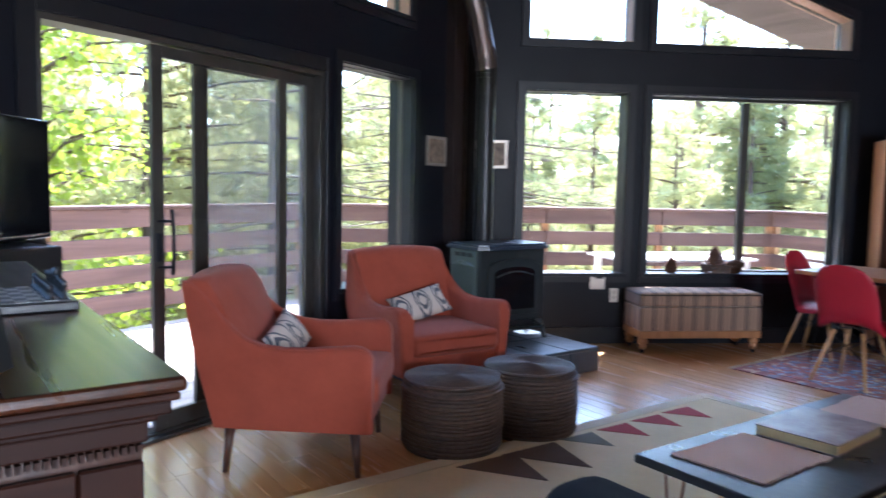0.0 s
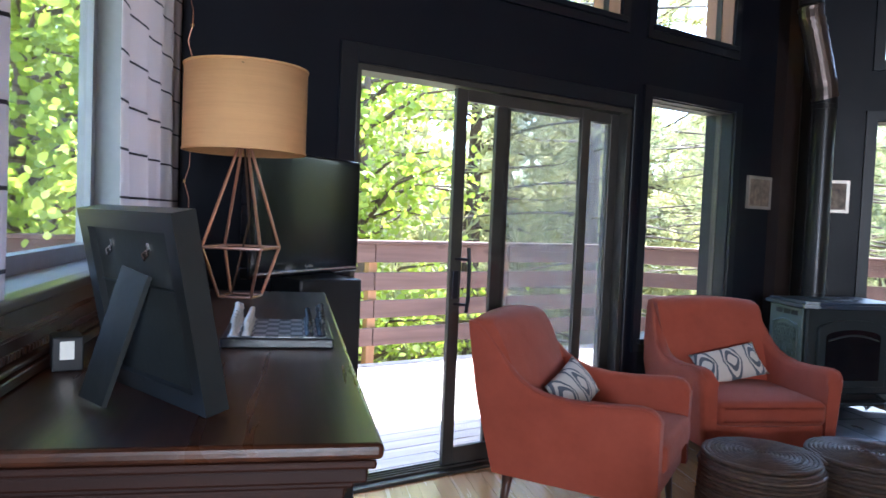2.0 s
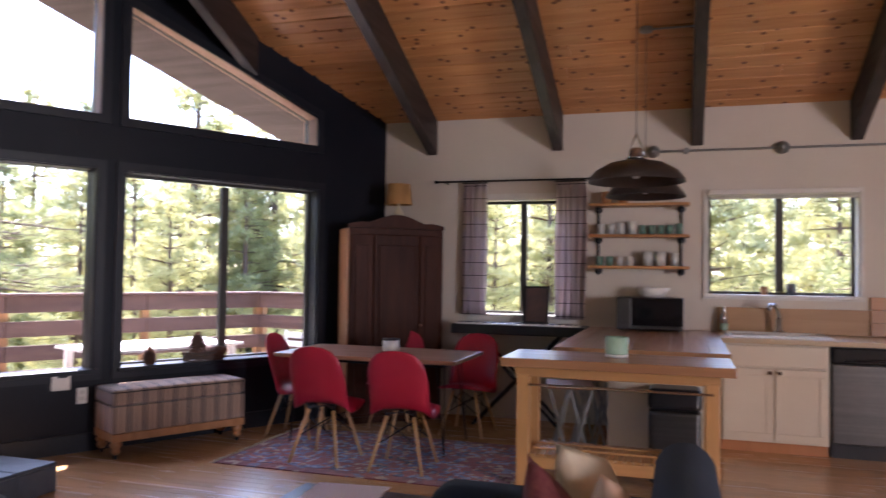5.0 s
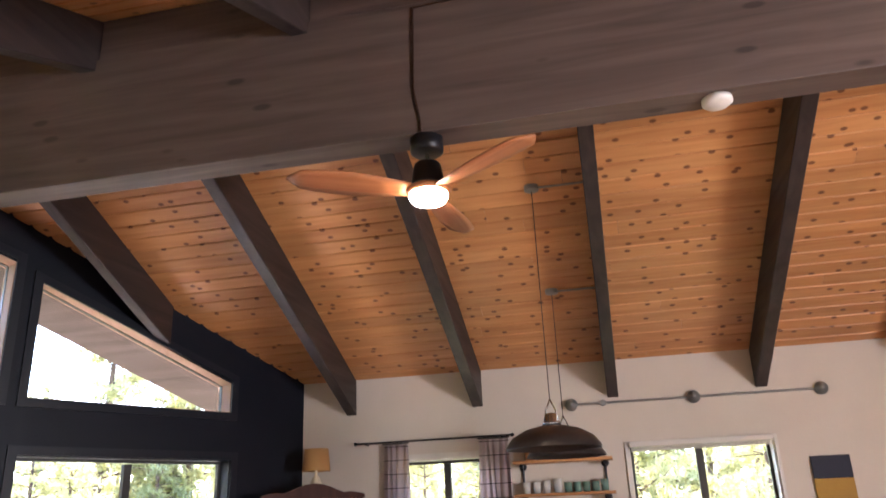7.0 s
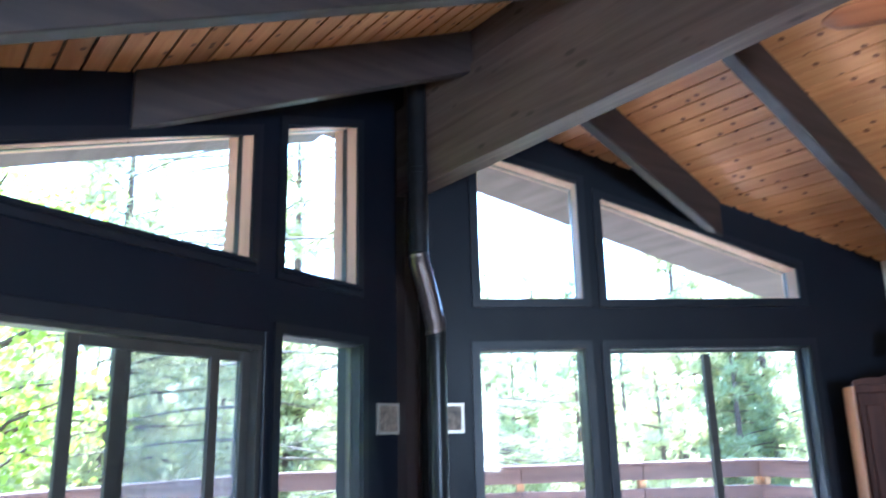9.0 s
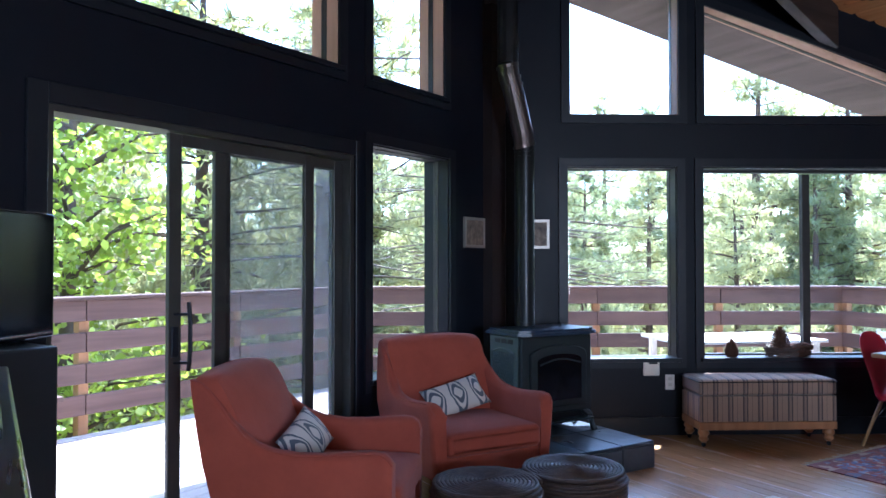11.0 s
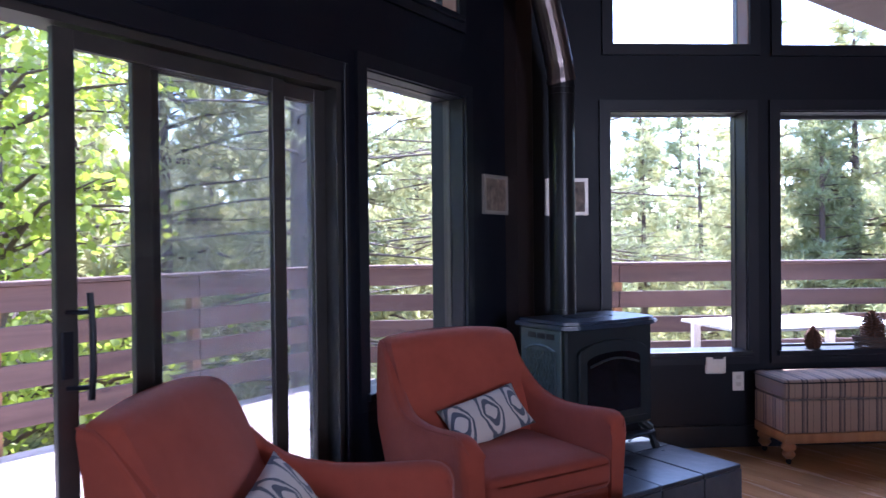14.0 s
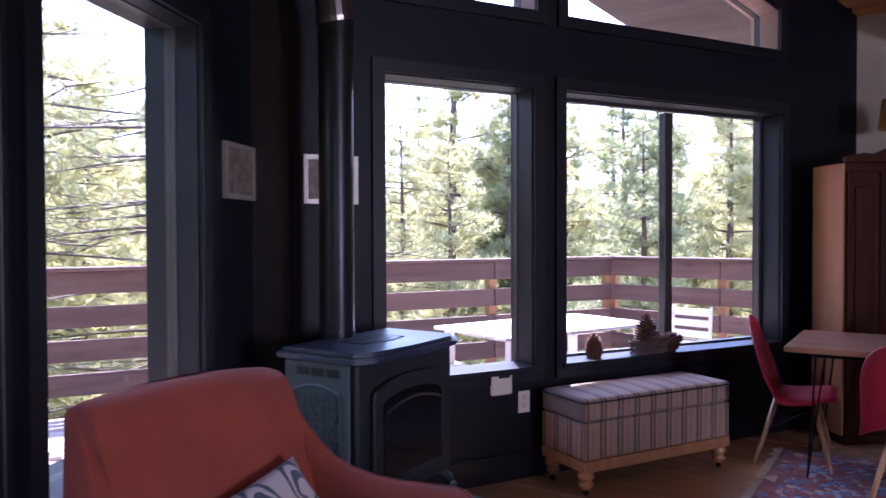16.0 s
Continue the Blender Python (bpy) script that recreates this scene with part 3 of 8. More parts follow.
def sliding_door():
    o = L_OPEN["door_1"]
    d = thing("door_1", ML, "bronze sliding glass door standing half open", "door", kind="structure")
    bm = bmesh.new()
    for q in ((o[0] - 0.03, o[0], 0.0, o[3] + 0.09), (o[1], o[1] + 0.09, 0.0, o[3] + 0.09), (o[0], o[1], o[3], o[3] + 0.09)):
        box(bm, q[0], q[1], -0.022, -0.001, q[2], q[3], bev=0.004)
    part("casing", bm, M_TRIM, d)
    bm = bmesh.new()
    box(bm, o[0], o[0] + 0.03, 0, 0.14, 0.0, o[3])
    box(bm, o[1] - 0.03, o[1], 0, 0.14, 0.0, o[3])
    box(bm, o[0] + 0.03, o[1] - 0.03, 0, 0.14, o[3] - 0.03, o[3])
    part("door_frame", bm, M_BRONZE, d)
    bm = bmesh.new()
    box(bm, o[0] + 0.03, o[1] - 0.03, -0.02, 0.15, 0.0, 0.018, bev=0.003)
    for v in (0.03, 0.06, 0.09, 0.12):
        box(bm, o[0] + 0.03, o[1] - 0.03, v, v + 0.006, 0.018, 0.032)
    part("threshold", bm, M_BRONZE, d)
    for name, a, b, v, gm in (("sliding_panel", 1.975, 2.957, 0.05, M_GLASS), ("fixed_panel", 1.695, 2.66, 0.085, M_GLASS), ("screen_panel", 1.70, 2.57, 0.12, M_SCREEN)):
        bm = bmesh.new()
        w = 0.072 if name != "screen_panel" else 0.04
        box(bm, a, a + w, v - 0.014, v + 0.014, 0.035, o[3] - 0.035, bev=0.003)
        box(bm, b - w, b, v - 0.014, v + 0.014, 0.035, o[3] - 0.035, bev=0.003)
        box(bm, a + w, b - w, v - 0.013, v + 0.013, 0.035, 0.125)
        box(bm, a + w, b - w, v - 0.013, v + 0.013, o[3] - 0.095, o[3] - 0.035)
        pn = part(name, bm, M_BRONZE, d)
        add_pane([(a + w, 0.125), (b - w, 0.125), (b - w, o[3] - 0.095), (a + w, o[3] - 0.095)], v, pn, gm)
        if name == "sliding_panel":
            bm = bmesh.new()
            c = b - 0.03
            tube(bm, [(c - 0.06, v - 0.05, 0.86), (c - 0.06, v - 0.062, 0.95), (c - 0.06, v - 0.062, 1.1), (c - 0.06, v - 0.05, 1.2)], 0.011, 8)
            for z in (0.9, 1.14):
                tube(bm, [(c, v - 0.012, z), (c - 0.06, v - 0.055, z)], 0.008, 8)
            box(bm, c - 0.018, c + 0.018, v - 0.03, v - 0.014, 0.93, 1.08, bev=0.003)
            part("door_handle", bm, M_TRIM, pn, "dark pull handle")


sliding_door()

# baseboards
for nm, m, a, b in (("baseboard", MR, 0.3, R_LEN), ("baseboard", ML, 0.35, 1.57)):
    ob = part(nm, box_bm(a, b, -0.016, -0.001, 0.0, 0.14, 0.003), M_TRIM)
    ob.matrix_world = m
    tagged(ob, "dark painted baseboard", "baseboard", kind="structure")

# ---- deck and grounds ----
DECK_Z = -0.06
DECK_OUT = 3.0


def deck_line(off):
    """The deck's outer edge, parallel to the two prow walls."""
    tip = CL + Vector((-0.4985 * off, off, 0))
    return tip, Vector((4.15 + 0.5 * (DECK_OUT - off), tip.y, 0)), tip + LX * (L_LEN + 3.7)


tip, endr, endl = deck_line(DECK_OUT)
bm = bmesh.new()
a, b, c = deck_line(WALL_T)
prism(bm, [(v.x, v.y) for v in (tip, endr, b, a, c, endl)], DECK_Z - 0.25, DECK_Z - 0.03, "z")
tagged(part("deck_base", bm, M_DECK), "weathered timber deck frame", "deck", kind="structure")


def deck_boards():
    """Boards laid along each prow wall, mitred on the ridge line."""
    rnd = random.Random(5)
    w = 0.138
    boards = []
    for side, m, length in ((1, MR, R_LEN + 0.9), (-1, ML, L_LEN + 3.6)):
        v = WALL_T + 0.02
        while v < DECK_OUT - 0.02:
            u = -v * 0.4985 + (0.07 if side > 0 else 0.01)
            while u < length:
                e = min(u + rnd.uniform(2.2, 3.6), length)
                boards.append((m, u, e - 0.005, v, v + w - 0.008))
                u = e
            v += w
    base = bpy.data.objects["deck_base"]
    for m, u, e, v, v1 in boards:
        ob = part("deck_board", box_bm(u, e, v, v1, DECK_Z - 0.028, DECK_Z + rnd.uniform(-0.001, 0.001), 0.003, 1), M_DECK, base)
        ob.matrix_world = m


def rail(a, b, name, label):
    """Posts with wide horizontal boards."""
    t = thing(name, Matrix.Translation((0, 0, 0)), label, "railing")
    v = b - a
    length = v.length
    u = v.normalized()
    out = Vector((-u.y, u.x, 0))
    m = Matrix((u, out, Vector((0, 0, 1)))).transposed().to_4x4()
    m.translation = a
    t.matrix_world = m
    n = max(2, round(length / 1.7))
    for k in range(n + 1):
        x = length * k / n
        part("post", box_bm(x - 0.045, x + 0.045, 0.02, 0.11, -0.35, 1.085, 0.006), M_POSTWOOD, t)
    for k in range(n):
        for i, (z0, z1) in enumerate(((0.12, 0.29), (0.385, 0.555), (0.65, 0.82), (0.915, 1.09))):
            part("board", box_bm(length * k / n + 0.004, length * (k + 1) / n - 0.004, -0.022, 0.016, z0, z1, 0.006), M_REDWOOD, t)
    part("cap", box_bm(-0.05, length + 0.05, -0.05, 0.12, 1.092, 1.125, 0.008), M_REDWOOD, t)
    return t


deck_boards()
M_POSTWOOD = grain_mat("rail_post_wood", (0.42, 0.22, 0.10), (0.30, 0.15, 0.07), 2, 12.0, 0.75, 0.15)
ins = Vector((0, 0, DECK_Z + 0.045))
rail(tip + ins, endr + ins, "deck_railing", "weathered red-brown board railing round the deck")
rail(endl + ins, tip + ins, "deck_railing", "weathered red-brown board railing round the deck")
rail(endr + ins, endr + ins + Vector((0.85, -2.3, 0)), "deck_railing", "sunlit red-brown board railing at the deck's end")

# ground falling away from the house
def ground():
    bm = bmesh.new()
    n = 60
    grid = {}
    for i in range(n + 1):
        for j in range(n + 1):
            def far(k):
                q = (k / n) * 2 - 1
                return 30 * q + 770 * q ** 5
            x, y = far(i) + 1, far(j) + 4
            r = math.hypot(x - 1, y - 2)
            z = -2.2 - 0.05 * min(r, 60) + 1.2 * noise.noise((x * 0.05, y * 0.05, 0)) * min(1, r / 15)
            grid[i, j] = bm.verts.new((x, y, z))
    for i in range(n):
        for j in range(n):
            bm.faces.new((grid[i, j], grid[i + 1, j], grid[i + 1, j + 1], grid[i, j + 1]))
    tagged(part("ground", bm, mat("forest_floor", (0.20, 0.17, 0.07), 0.95, color2=(0.10, 0.14, 0.03), scale=(0.6, 0.6, 0.6), bump=0.5, bump_scale=4), smooth=True), "dry grass and needle-strewn forest ground", "ground", kind="structure")


ground()


def ground_z(x, y):
    r = math.hypot(x - 1, y - 2)
    return -2.2 - 0.05 * min(r, 60) + 1.2 * noise.noise((x * 0.05, y * 0.05, 0)) * min(1, r / 15)


# ---- trees ----
def leaf_mat(name, c1, c2, trans=0.35):
    m = bpy.data.materials.new(name)
    m.use_nodes = True
    nd, lk = m.node_tree.nodes, m.node_tree.links
    b = nd["Principled BSDF"]
    b.inputs["Roughness"].default_value = 0.55
    gi = nd.new("ShaderNodeNewGeometry")
    tc = nd.new("ShaderNodeTexCoord")
    ns = nd.new("ShaderNodeTexNoise")
    ns.inputs["Scale"].default_value = 0.9
    lk.new(tc.outputs["Object"], ns.inputs["Vector"])
    ad = nd.new("ShaderNodeMath")
    ad.operation = "MULTIPLY_ADD"
    ad.inputs[1].default_value = 0.6
    lk.new(gi.outputs["Random Per Island"], ad.inputs[0])
    lk.new(ns.outputs["Fac"], ad.inputs[2])
    rr = nd.new("ShaderNodeMapRange")
    rr.inputs["From Min"].default_value = 0.35
    rr.inputs["From Max"].default_value = 1.1
    lk.new(ad.outputs[0], rr.inputs["Value"])
    mx = nd.new("ShaderNodeMix")
    mx.data_type = "RGBA"
    mx.inputs[6].default_value = (*c1, 1)
    mx.inputs[7].default_value = (*c2, 1)
    lk.new(rr.outputs[0], mx.inputs[0])
    lk.new(mx.outputs[2], b.inputs["Base Color"])
    tl = nd.new("ShaderNodeBsdfTranslucent")
    hs = nd.new("ShaderNodeHueSaturation")
    hs.inputs["Value"].default_value = 1.6
    hs.inputs["Saturation"].default_value = 1.1
    lk.new(mx.outputs[2], hs.inputs["Color"])
    lk.new(hs.outputs[0], tl.inputs["Color"])
    ms = nd.new("ShaderNodeMixShader")
    ms.inputs[0].default_value = trans
    lk.new(b.outputs[0], ms.inputs[1])
    lk.new(tl.outputs[0], ms.inputs[2])
    lk.new(ms.outputs[0], nd["Material Output"].inputs["Surface"])
    return m


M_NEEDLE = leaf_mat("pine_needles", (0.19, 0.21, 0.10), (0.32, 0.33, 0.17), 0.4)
# paler copy of the needles, with sunlight put into the colour
M_NEEDLE_LIT = leaf_mat("pine_needles_painted_sun", (0.33, 0.32, 0.15), (0.48, 0.46, 0.24), 0.4)
M_LEAF = leaf_mat("oak_leaves", (0.22, 0.28, 0.045), (0.38, 0.42, 0.09), 0.5)
M_BARK = mat("pine_bark", (0.16, 0.10, 0.075), 0.9, color2=(0.09, 0.06, 0.05), scale=(5, 5, 1.2), bump=0.8)
M_TWIG = mat("bare_twigs", (0.20, 0.15, 0.12), 0.9, color2=(0.12, 0.09, 0.07))


def pine_meshes(seed, height, spread, first, tufts, needles, nl, dense=1.0):
    """Trunk and crown of a pine: whorled drooping limbs with tufts of needles."""
    rnd = random.Random(seed)
    tb = bmesh.new()
    lean = (rnd.uniform(-0.3, 0.3), rnd.uniform(-0.3, 0.3))
    def axis(z):
        q = z / height
        return Vector((lean[0] * q * q, lean[1] * q * q, z))
    r0 = height * 0.014 + 0.05
    tube(tb, [axis(height * k / 8) for k in range(9)], [r0 * (1 - 0.93 * k / 8) for k in range(9)], 9)
    vs, fs = [], []
    z = height * first
    while z < height * 0.985:
        q = (z - height * first) / (height * (1 - first))
        reach = spread * (1 - q) ** 0.75 * rnd.uniform(0.75, 1.1) + 0.25
        for _ in range(rnd.choice((3, 4, 5))):
            az = rnd.uniform(0, 2 * math.pi)
            ln = reach * rnd.uniform(0.6, 1.1)
            rise = rnd.uniform(-0.12, 0.25) + 0.35 * q
            pts = []
            for k in range(5):
                f = k / 4
                pts.append(axis(z) + Vector((math.cos(az) * ln * f, math.sin(az) * ln * f, ln * (rise * f - 0.28 * f * f + 0.16 * f ** 3))) + Vector((rnd.uniform(-1, 1), rnd.uniform(-1, 1), rnd.uniform(-1, 1))) * 0.05 * ln * f)
            br = 0.012 + 0.012 * ln
            tube(tb, pts, [br * (1 - 0.8 * k / 4) for k in range(5)], 3, cap=False)
            side = Vector((-math.sin(az), math.cos(az), 0))
            for _ in range(max(3, int(tufts * ln / spread * dense))):
                f = rnd.uniform(0.25, 1.02)
                i = min(3, int(f * 4))
                base = pts[i].lerp(pts[i + 1], min(1.0, f * 4 - i))
                c = base + side * rnd.uniform(-1, 1) * 0.34 * ln * (1.15 - f * 0.6) + Vector((0, 0, rnd.uniform(-0.05, 0.12) * ln))
                if rnd.random() < 0.35:
                    tube(tb, [base, c], [0.007, 0.004], 3, cap=False)
                head = (c - base).normalized() if (c - base).length > 1e-4 else Vector((0, 0, 1))
                for _ in range(needles):
                    dv = (head * 0.7 + Vector((rnd.gauss(0, 1), rnd.gauss(0, 1), rnd.gauss(0.25, 1)))).normalized() * nl * rnd.uniform(0.6, 1.1)
                    wv = dv.cross(Vector((rnd.gauss(0, 1), rnd.gauss(0, 1), rnd.gauss(0, 1)))).normalized() * nl * 0.085
                    n0 = len(vs)
                    o = c + dv * 0.1
                    vs.extend((o - wv, o + wv, o + dv))
                    fs.append((n0, n0 + 1, n0 + 2))
        z += height * rnd.uniform(0.032, 0.055)
    trunk = finish("trunk", tb, M_BARK, True)
    crown = bpy.data.meshes.new("crown")
    crown.from_pydata(vs, [], fs)
    return trunk, crown


PINES = []
for seed, (h, spr, first, tufts, needles, nl, dense) in enumerate(((8, 2.3, 0.05, 22, 11, 0.28, 1.0), (9, 2.1, 0.10, 22, 11, 0.28, 1.0), (8, 2.6, 0.03, 22, 11, 0.29, 1.0), (10, 2.2, 0.16, 22, 11, 0.28, 1.0))):
    PINES.append(pine_meshes(seed + 11, h, spr, first, tufts, needles, nl, dense))
PINE_H = (8, 9, 8, 10)


def pine(kind, x, y, scale, turn, bright, label="tall green pine tree beyond the deck"):
    t = thing("pine_tree", pose(x, y, ground_z(x, y) - 0.1, 0, 0, turn) @ Matrix.Scale(scale, 4), label, "tree", group="pines round the house")
    tr, cr = PINES[kind]
    o = new("trunk", tr)
    o.parent = t
    o = new("crown", cr if not bright else CROWN_LIT[kind])
    o.parent = t


# crown copies that wear the needles with painted sunlight
CROWN_LIT = []
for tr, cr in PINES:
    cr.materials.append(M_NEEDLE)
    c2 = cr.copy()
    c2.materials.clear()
    c2.materials.append(M_NEEDLE_LIT)
    CROWN_LIT.append(c2)


def woods():
    """Close-standing pines on the slope below the deck."""
    rnd = random.Random(8)
    spots = []
    for r0, r1, count in ((11.5, 14, 16), (15, 19, 30), (20, 26, 40), (27, 36, 42), (38, 60, 32)):
        for k in range(count):
            az = radians(-125 + 250 * (k + rnd.uniform(0.1, 0.9)) / count)
            spots.append((rnd.uniform(r0, r1), az))
    for r, az in spots:
        x, y = 0.5 + r * math.sin(az), 3.0 + r * math.cos(az)
        v = Vector((x, y, 0)) - C0
        if abs(v.dot(N)) < 9.5 and v.dot(D) > -4.5:
            continue
        k = rnd.randrange(4)
        rise = rnd.uniform(0.09, 0.18) if r < 15 else rnd.uniform(0.15, 0.25)
        tall = 1.5 - ground_z(x, y) + r * rise
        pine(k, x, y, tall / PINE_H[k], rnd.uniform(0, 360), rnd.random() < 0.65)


woods()
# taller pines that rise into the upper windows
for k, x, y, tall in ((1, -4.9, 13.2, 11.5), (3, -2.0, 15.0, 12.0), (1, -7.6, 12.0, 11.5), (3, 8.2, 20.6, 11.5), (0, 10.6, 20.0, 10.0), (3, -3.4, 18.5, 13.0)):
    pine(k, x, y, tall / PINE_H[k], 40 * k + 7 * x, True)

# ---- more materials ----
def pattern_mat(name, build, rough=0.85, bump=0.25, bump_scale=250.0, sheen=0.2):
    """A cloth whose colour comes from build(nodes, links, coordinates)."""
    m = bpy.data.materials.new(name)
    m.use_nodes = True
    nd, lk = m.node_tree.nodes, m.node_tree.links
    b = nd["Principled BSDF"]
    b.inputs["Roughness"].default_value = rough
    b.inputs["Sheen Weight"].default_value = sheen
    b.inputs["Specular IOR Level"].default_value = 0.25
    tc = nd.new("ShaderNodeTexCoord")
    col = build(nd, lk, tc.outputs["Object"])
    lk.new(col, b.inputs["Base Color"])
    ns = nd.new("ShaderNodeTexNoise")
    ns.inputs["Scale"].default_value = bump_scale
    lk.new(tc.outputs["Object"], ns.inputs["Vector"])
    bp = nd.new("ShaderNodeBump")
    bp.inputs["Strength"].default_value = bump
    bp.inputs["Distance"].default_value = 0.002
    lk.new(ns.outputs["Fac"], bp.inputs["Height"])
    lk.new(bp.outputs[0], b.inputs["Normal"])
    return m


def ramp(nd, lk, fac, stops, hard=True):
    r = nd.new("ShaderNodeValToRGB")
    r.color_ramp.interpolation = "CONSTANT" if hard else "LINEAR"
    e = r.color_ramp.elements
    while len(e) < len(stops):
        e.new(0.5)
    for k, (p, c) in enumerate(stops):
        e[k].position = p
        e[k].color = (*c, 1)
    lk.new(fac, r.inputs["Fac"])
    return r.outputs[0]


def calc(nd, lk, op, a, b=None, c=None):
    n = nd.new("ShaderNodeMath")
    n.operation = op
    for k, v in enumerate((a, b, c)):
        if v is None:
            continue
        if isinstance(v, (int, float)):
            n.inputs[k].default_value = v
        else:
            lk.new(v, n.inputs[k])
    return n.outputs[0]


def axes(nd, lk, vec):
    s = nd.new("ShaderNodeSeparateXYZ")
    lk.new(vec, s.inputs[0])
    return s.outputs[0], s.outputs[1], s.outputs[2]


def stripes_build(nd, lk, vec):
    x, y, z = axes(nd, lk, vec)
    f = calc(nd, lk, "FRACT", calc(nd, lk, "MULTIPLY", calc(nd, lk, "ADD", x, calc(nd, lk, "MULTIPLY", y, 0.0)), 1 / 0.115))
    base, dk, gr = (0.33, 0.22, 0.155), (0.062, 0.045, 0.045), (0.19, 0.135, 0.11)
    return ramp(nd, lk, f, [(0, base), (0.30, dk), (0.37, gr), (0.47, base), (0.52, gr), (0.58, dk), (0.64, base), (0.90, gr), (0.94, base)])


def stripes_y_build(nd, lk, vec):
    x, y, z = axes(nd, lk, vec)
    f = calc(nd, lk, "FRACT", calc(nd, lk, "MULTIPLY", y, 1 / 0.115))
    base, dk, gr = (0.33, 0.22, 0.155), (0.062, 0.045, 0.045), (0.19, 0.135, 0.11)
    return ramp(nd, lk, f, [(0, base), (0.30, dk), (0.37, gr), (0.47, base), (0.52, gr), (0.58, dk), (0.64, base), (0.90, gr), (0.94, base)])


def ikat_build(nd, lk, vec):
    x, y, z = axes(nd, lk, vec)
    ns = nd.new("ShaderNodeTexNoise")
    ns.inputs["Scale"].default_value = 22.0
    lk.new(vec, ns.inputs["Vector"])
    wob = calc(nd, lk, "MULTIPLY", calc(nd, lk, "SUBTRACT", ns.outputs["Fac"], 0.5), 0.10)
    u = calc(nd, lk, "ADD", calc(nd, lk, "MULTIPLY", x, 1 / 0.15), calc(nd, lk, "ADD", wob, 0.5))
    v = calc(nd, lk, "ADD", calc(nd, lk, "MULTIPLY", z, 1 / 0.21), calc(nd, lk, "ADD", wob, 0.5))
    a = calc(nd, lk, "ABSOLUTE", calc(nd, lk, "SUBTRACT", calc(nd, lk, "FRACT", u), 0.5))
    b = calc(nd, lk, "ABSOLUTE", calc(nd, lk, "SUBTRACT", calc(nd, lk, "FRACT", v), 0.5))
    d = calc(nd, lk, "ADD", calc(nd, lk, "MULTIPLY", calc(nd, lk, "MULTIPLY", a, a), 3.2), calc(nd, lk, "MULTIPLY", b, 0.75))
    wt, gy = (0.62, 0.56, 0.50), (0.10, 0.11, 0.135)
    return ramp(nd, lk, d, [(0, wt), (0.13, gy), (0.24, wt), (0.34, gy), (0.47, wt)])


def plaid_build(nd, lk, vec):
    x, y, z = axes(nd, lk, vec)
    f = calc(nd, lk, "FRACT", calc(nd, lk, "MULTIPLY", z, 1 / 0.125))
    line = calc(nd, lk, "LESS_THAN", f, 0.055)
    mx = nd.new("ShaderNodeMix")
    mx.data_type = "RGBA"
    mx.inputs[6].default_value = (0.62, 0.53, 0.52, 1)
    mx.inputs[7].default_value = (0.055, 0.045, 0.05, 1)
    lk.new(line, mx.inputs[0])
    return mx.outputs[2]


def kilim_build(nd, lk, vec):
    vo = nd.new("ShaderNodeTexVoronoi")
    vo.distance = "MANHATTAN"
    vo.inputs["Scale"].default_value = 11.0
    lk.new(vec, vo.inputs["Vector"])
    v2 = nd.new("ShaderNodeTexVoronoi")
    v2.distance = "CHEBYCHEV"
    v2.inputs["Scale"].default_value = 26.0
    lk.new(vec, v2.inputs["Vector"])
    x1 = nd.new("ShaderNodeSeparateColor")
    lk.new(vo.outputs["Color"], x1.inputs[0])
    x2 = nd.new("ShaderNodeSeparateColor")
    lk.new(v2.outputs["Color"], x2.inputs[0])
    f = calc(nd, lk, "FRACT", calc(nd, lk, "ADD", x1.outputs[0], calc(nd, lk, "MULTIPLY", x2.outputs[1], 0.45)))
    return ramp(nd, lk, f, [(0, (0.22, 0.035, 0.03)), (0.28, (0.10, 0.13, 0.24)), (0.46, (0.26, 0.30, 0.40)), (0.58, (0.30, 0.07, 0.05)), (0.72, (0.05, 0.05, 0.09)), (0.82, (0.42, 0.30, 0.22)), (0.90, (0.24, 0.05, 0.05))])


def woven_build(nd, lk, vec):
    x, y, z = axes(nd, lk, vec)
    f = calc(nd, lk, "FRACT", calc(nd, lk, "MULTIPLY", calc(nd, lk, "ADD", calc(nd, lk, "MULTIPLY", x, 0.35), y), 1 / 0.026))
    g = calc(nd, lk, "FRACT", calc(nd, lk, "MULTIPLY", calc(nd, lk, "SUBTRACT", x, y), 1 / 0.014))
    return ramp(nd, lk, calc(nd, lk, "ADD", calc(nd, lk, "MULTIPLY", f, 0.7), calc(nd, lk, "MULTIPLY", g, 0.3)), [(0, (0.14, 0.03, 0.03)), (0.16, (0.74, 0.60, 0.55)), (0.45, (0.52, 0.28, 0.25)), (0.62, (0.76, 0.64, 0.59)), (0.84, (0.09, 0.04, 0.045))])


M_CORAL = mat("coral_wool", (0.36, 0.078, 0.044), 0.88, color2=(0.29, 0.06, 0.034), scale=(7, 7, 7), bump=0.35, bump_scale=420, sheen=0.1, spec=0.2)
M_PIPING = mat("coral_piping", (0.34, 0.07, 0.04), 0.85)
M_IKAT = pattern_mat("ikat_cloth", ikat_build)
M_STRIPE = pattern_mat("striped_cloth", stripes_build)
M_STRIPE_Y = pattern_mat("striped_cloth_end", stripes_y_build)
M_PLAID = pattern_mat("plaid_curtain_cloth", plaid_build, bump=0.15)
M_KILIM = pattern_mat("kilim_wool", kilim_build, rough=0.95, bump=0.5)
M_WOVEN = pattern_mat("woven_mat_cloth", woven_build, rough=0.95, bump=0.5)
M_WALNUT = grain_mat("walnut_leg", (0.09, 0.04, 0.025), (0.05, 0.022, 0.015), 2, 20, 0.4, 0.1)
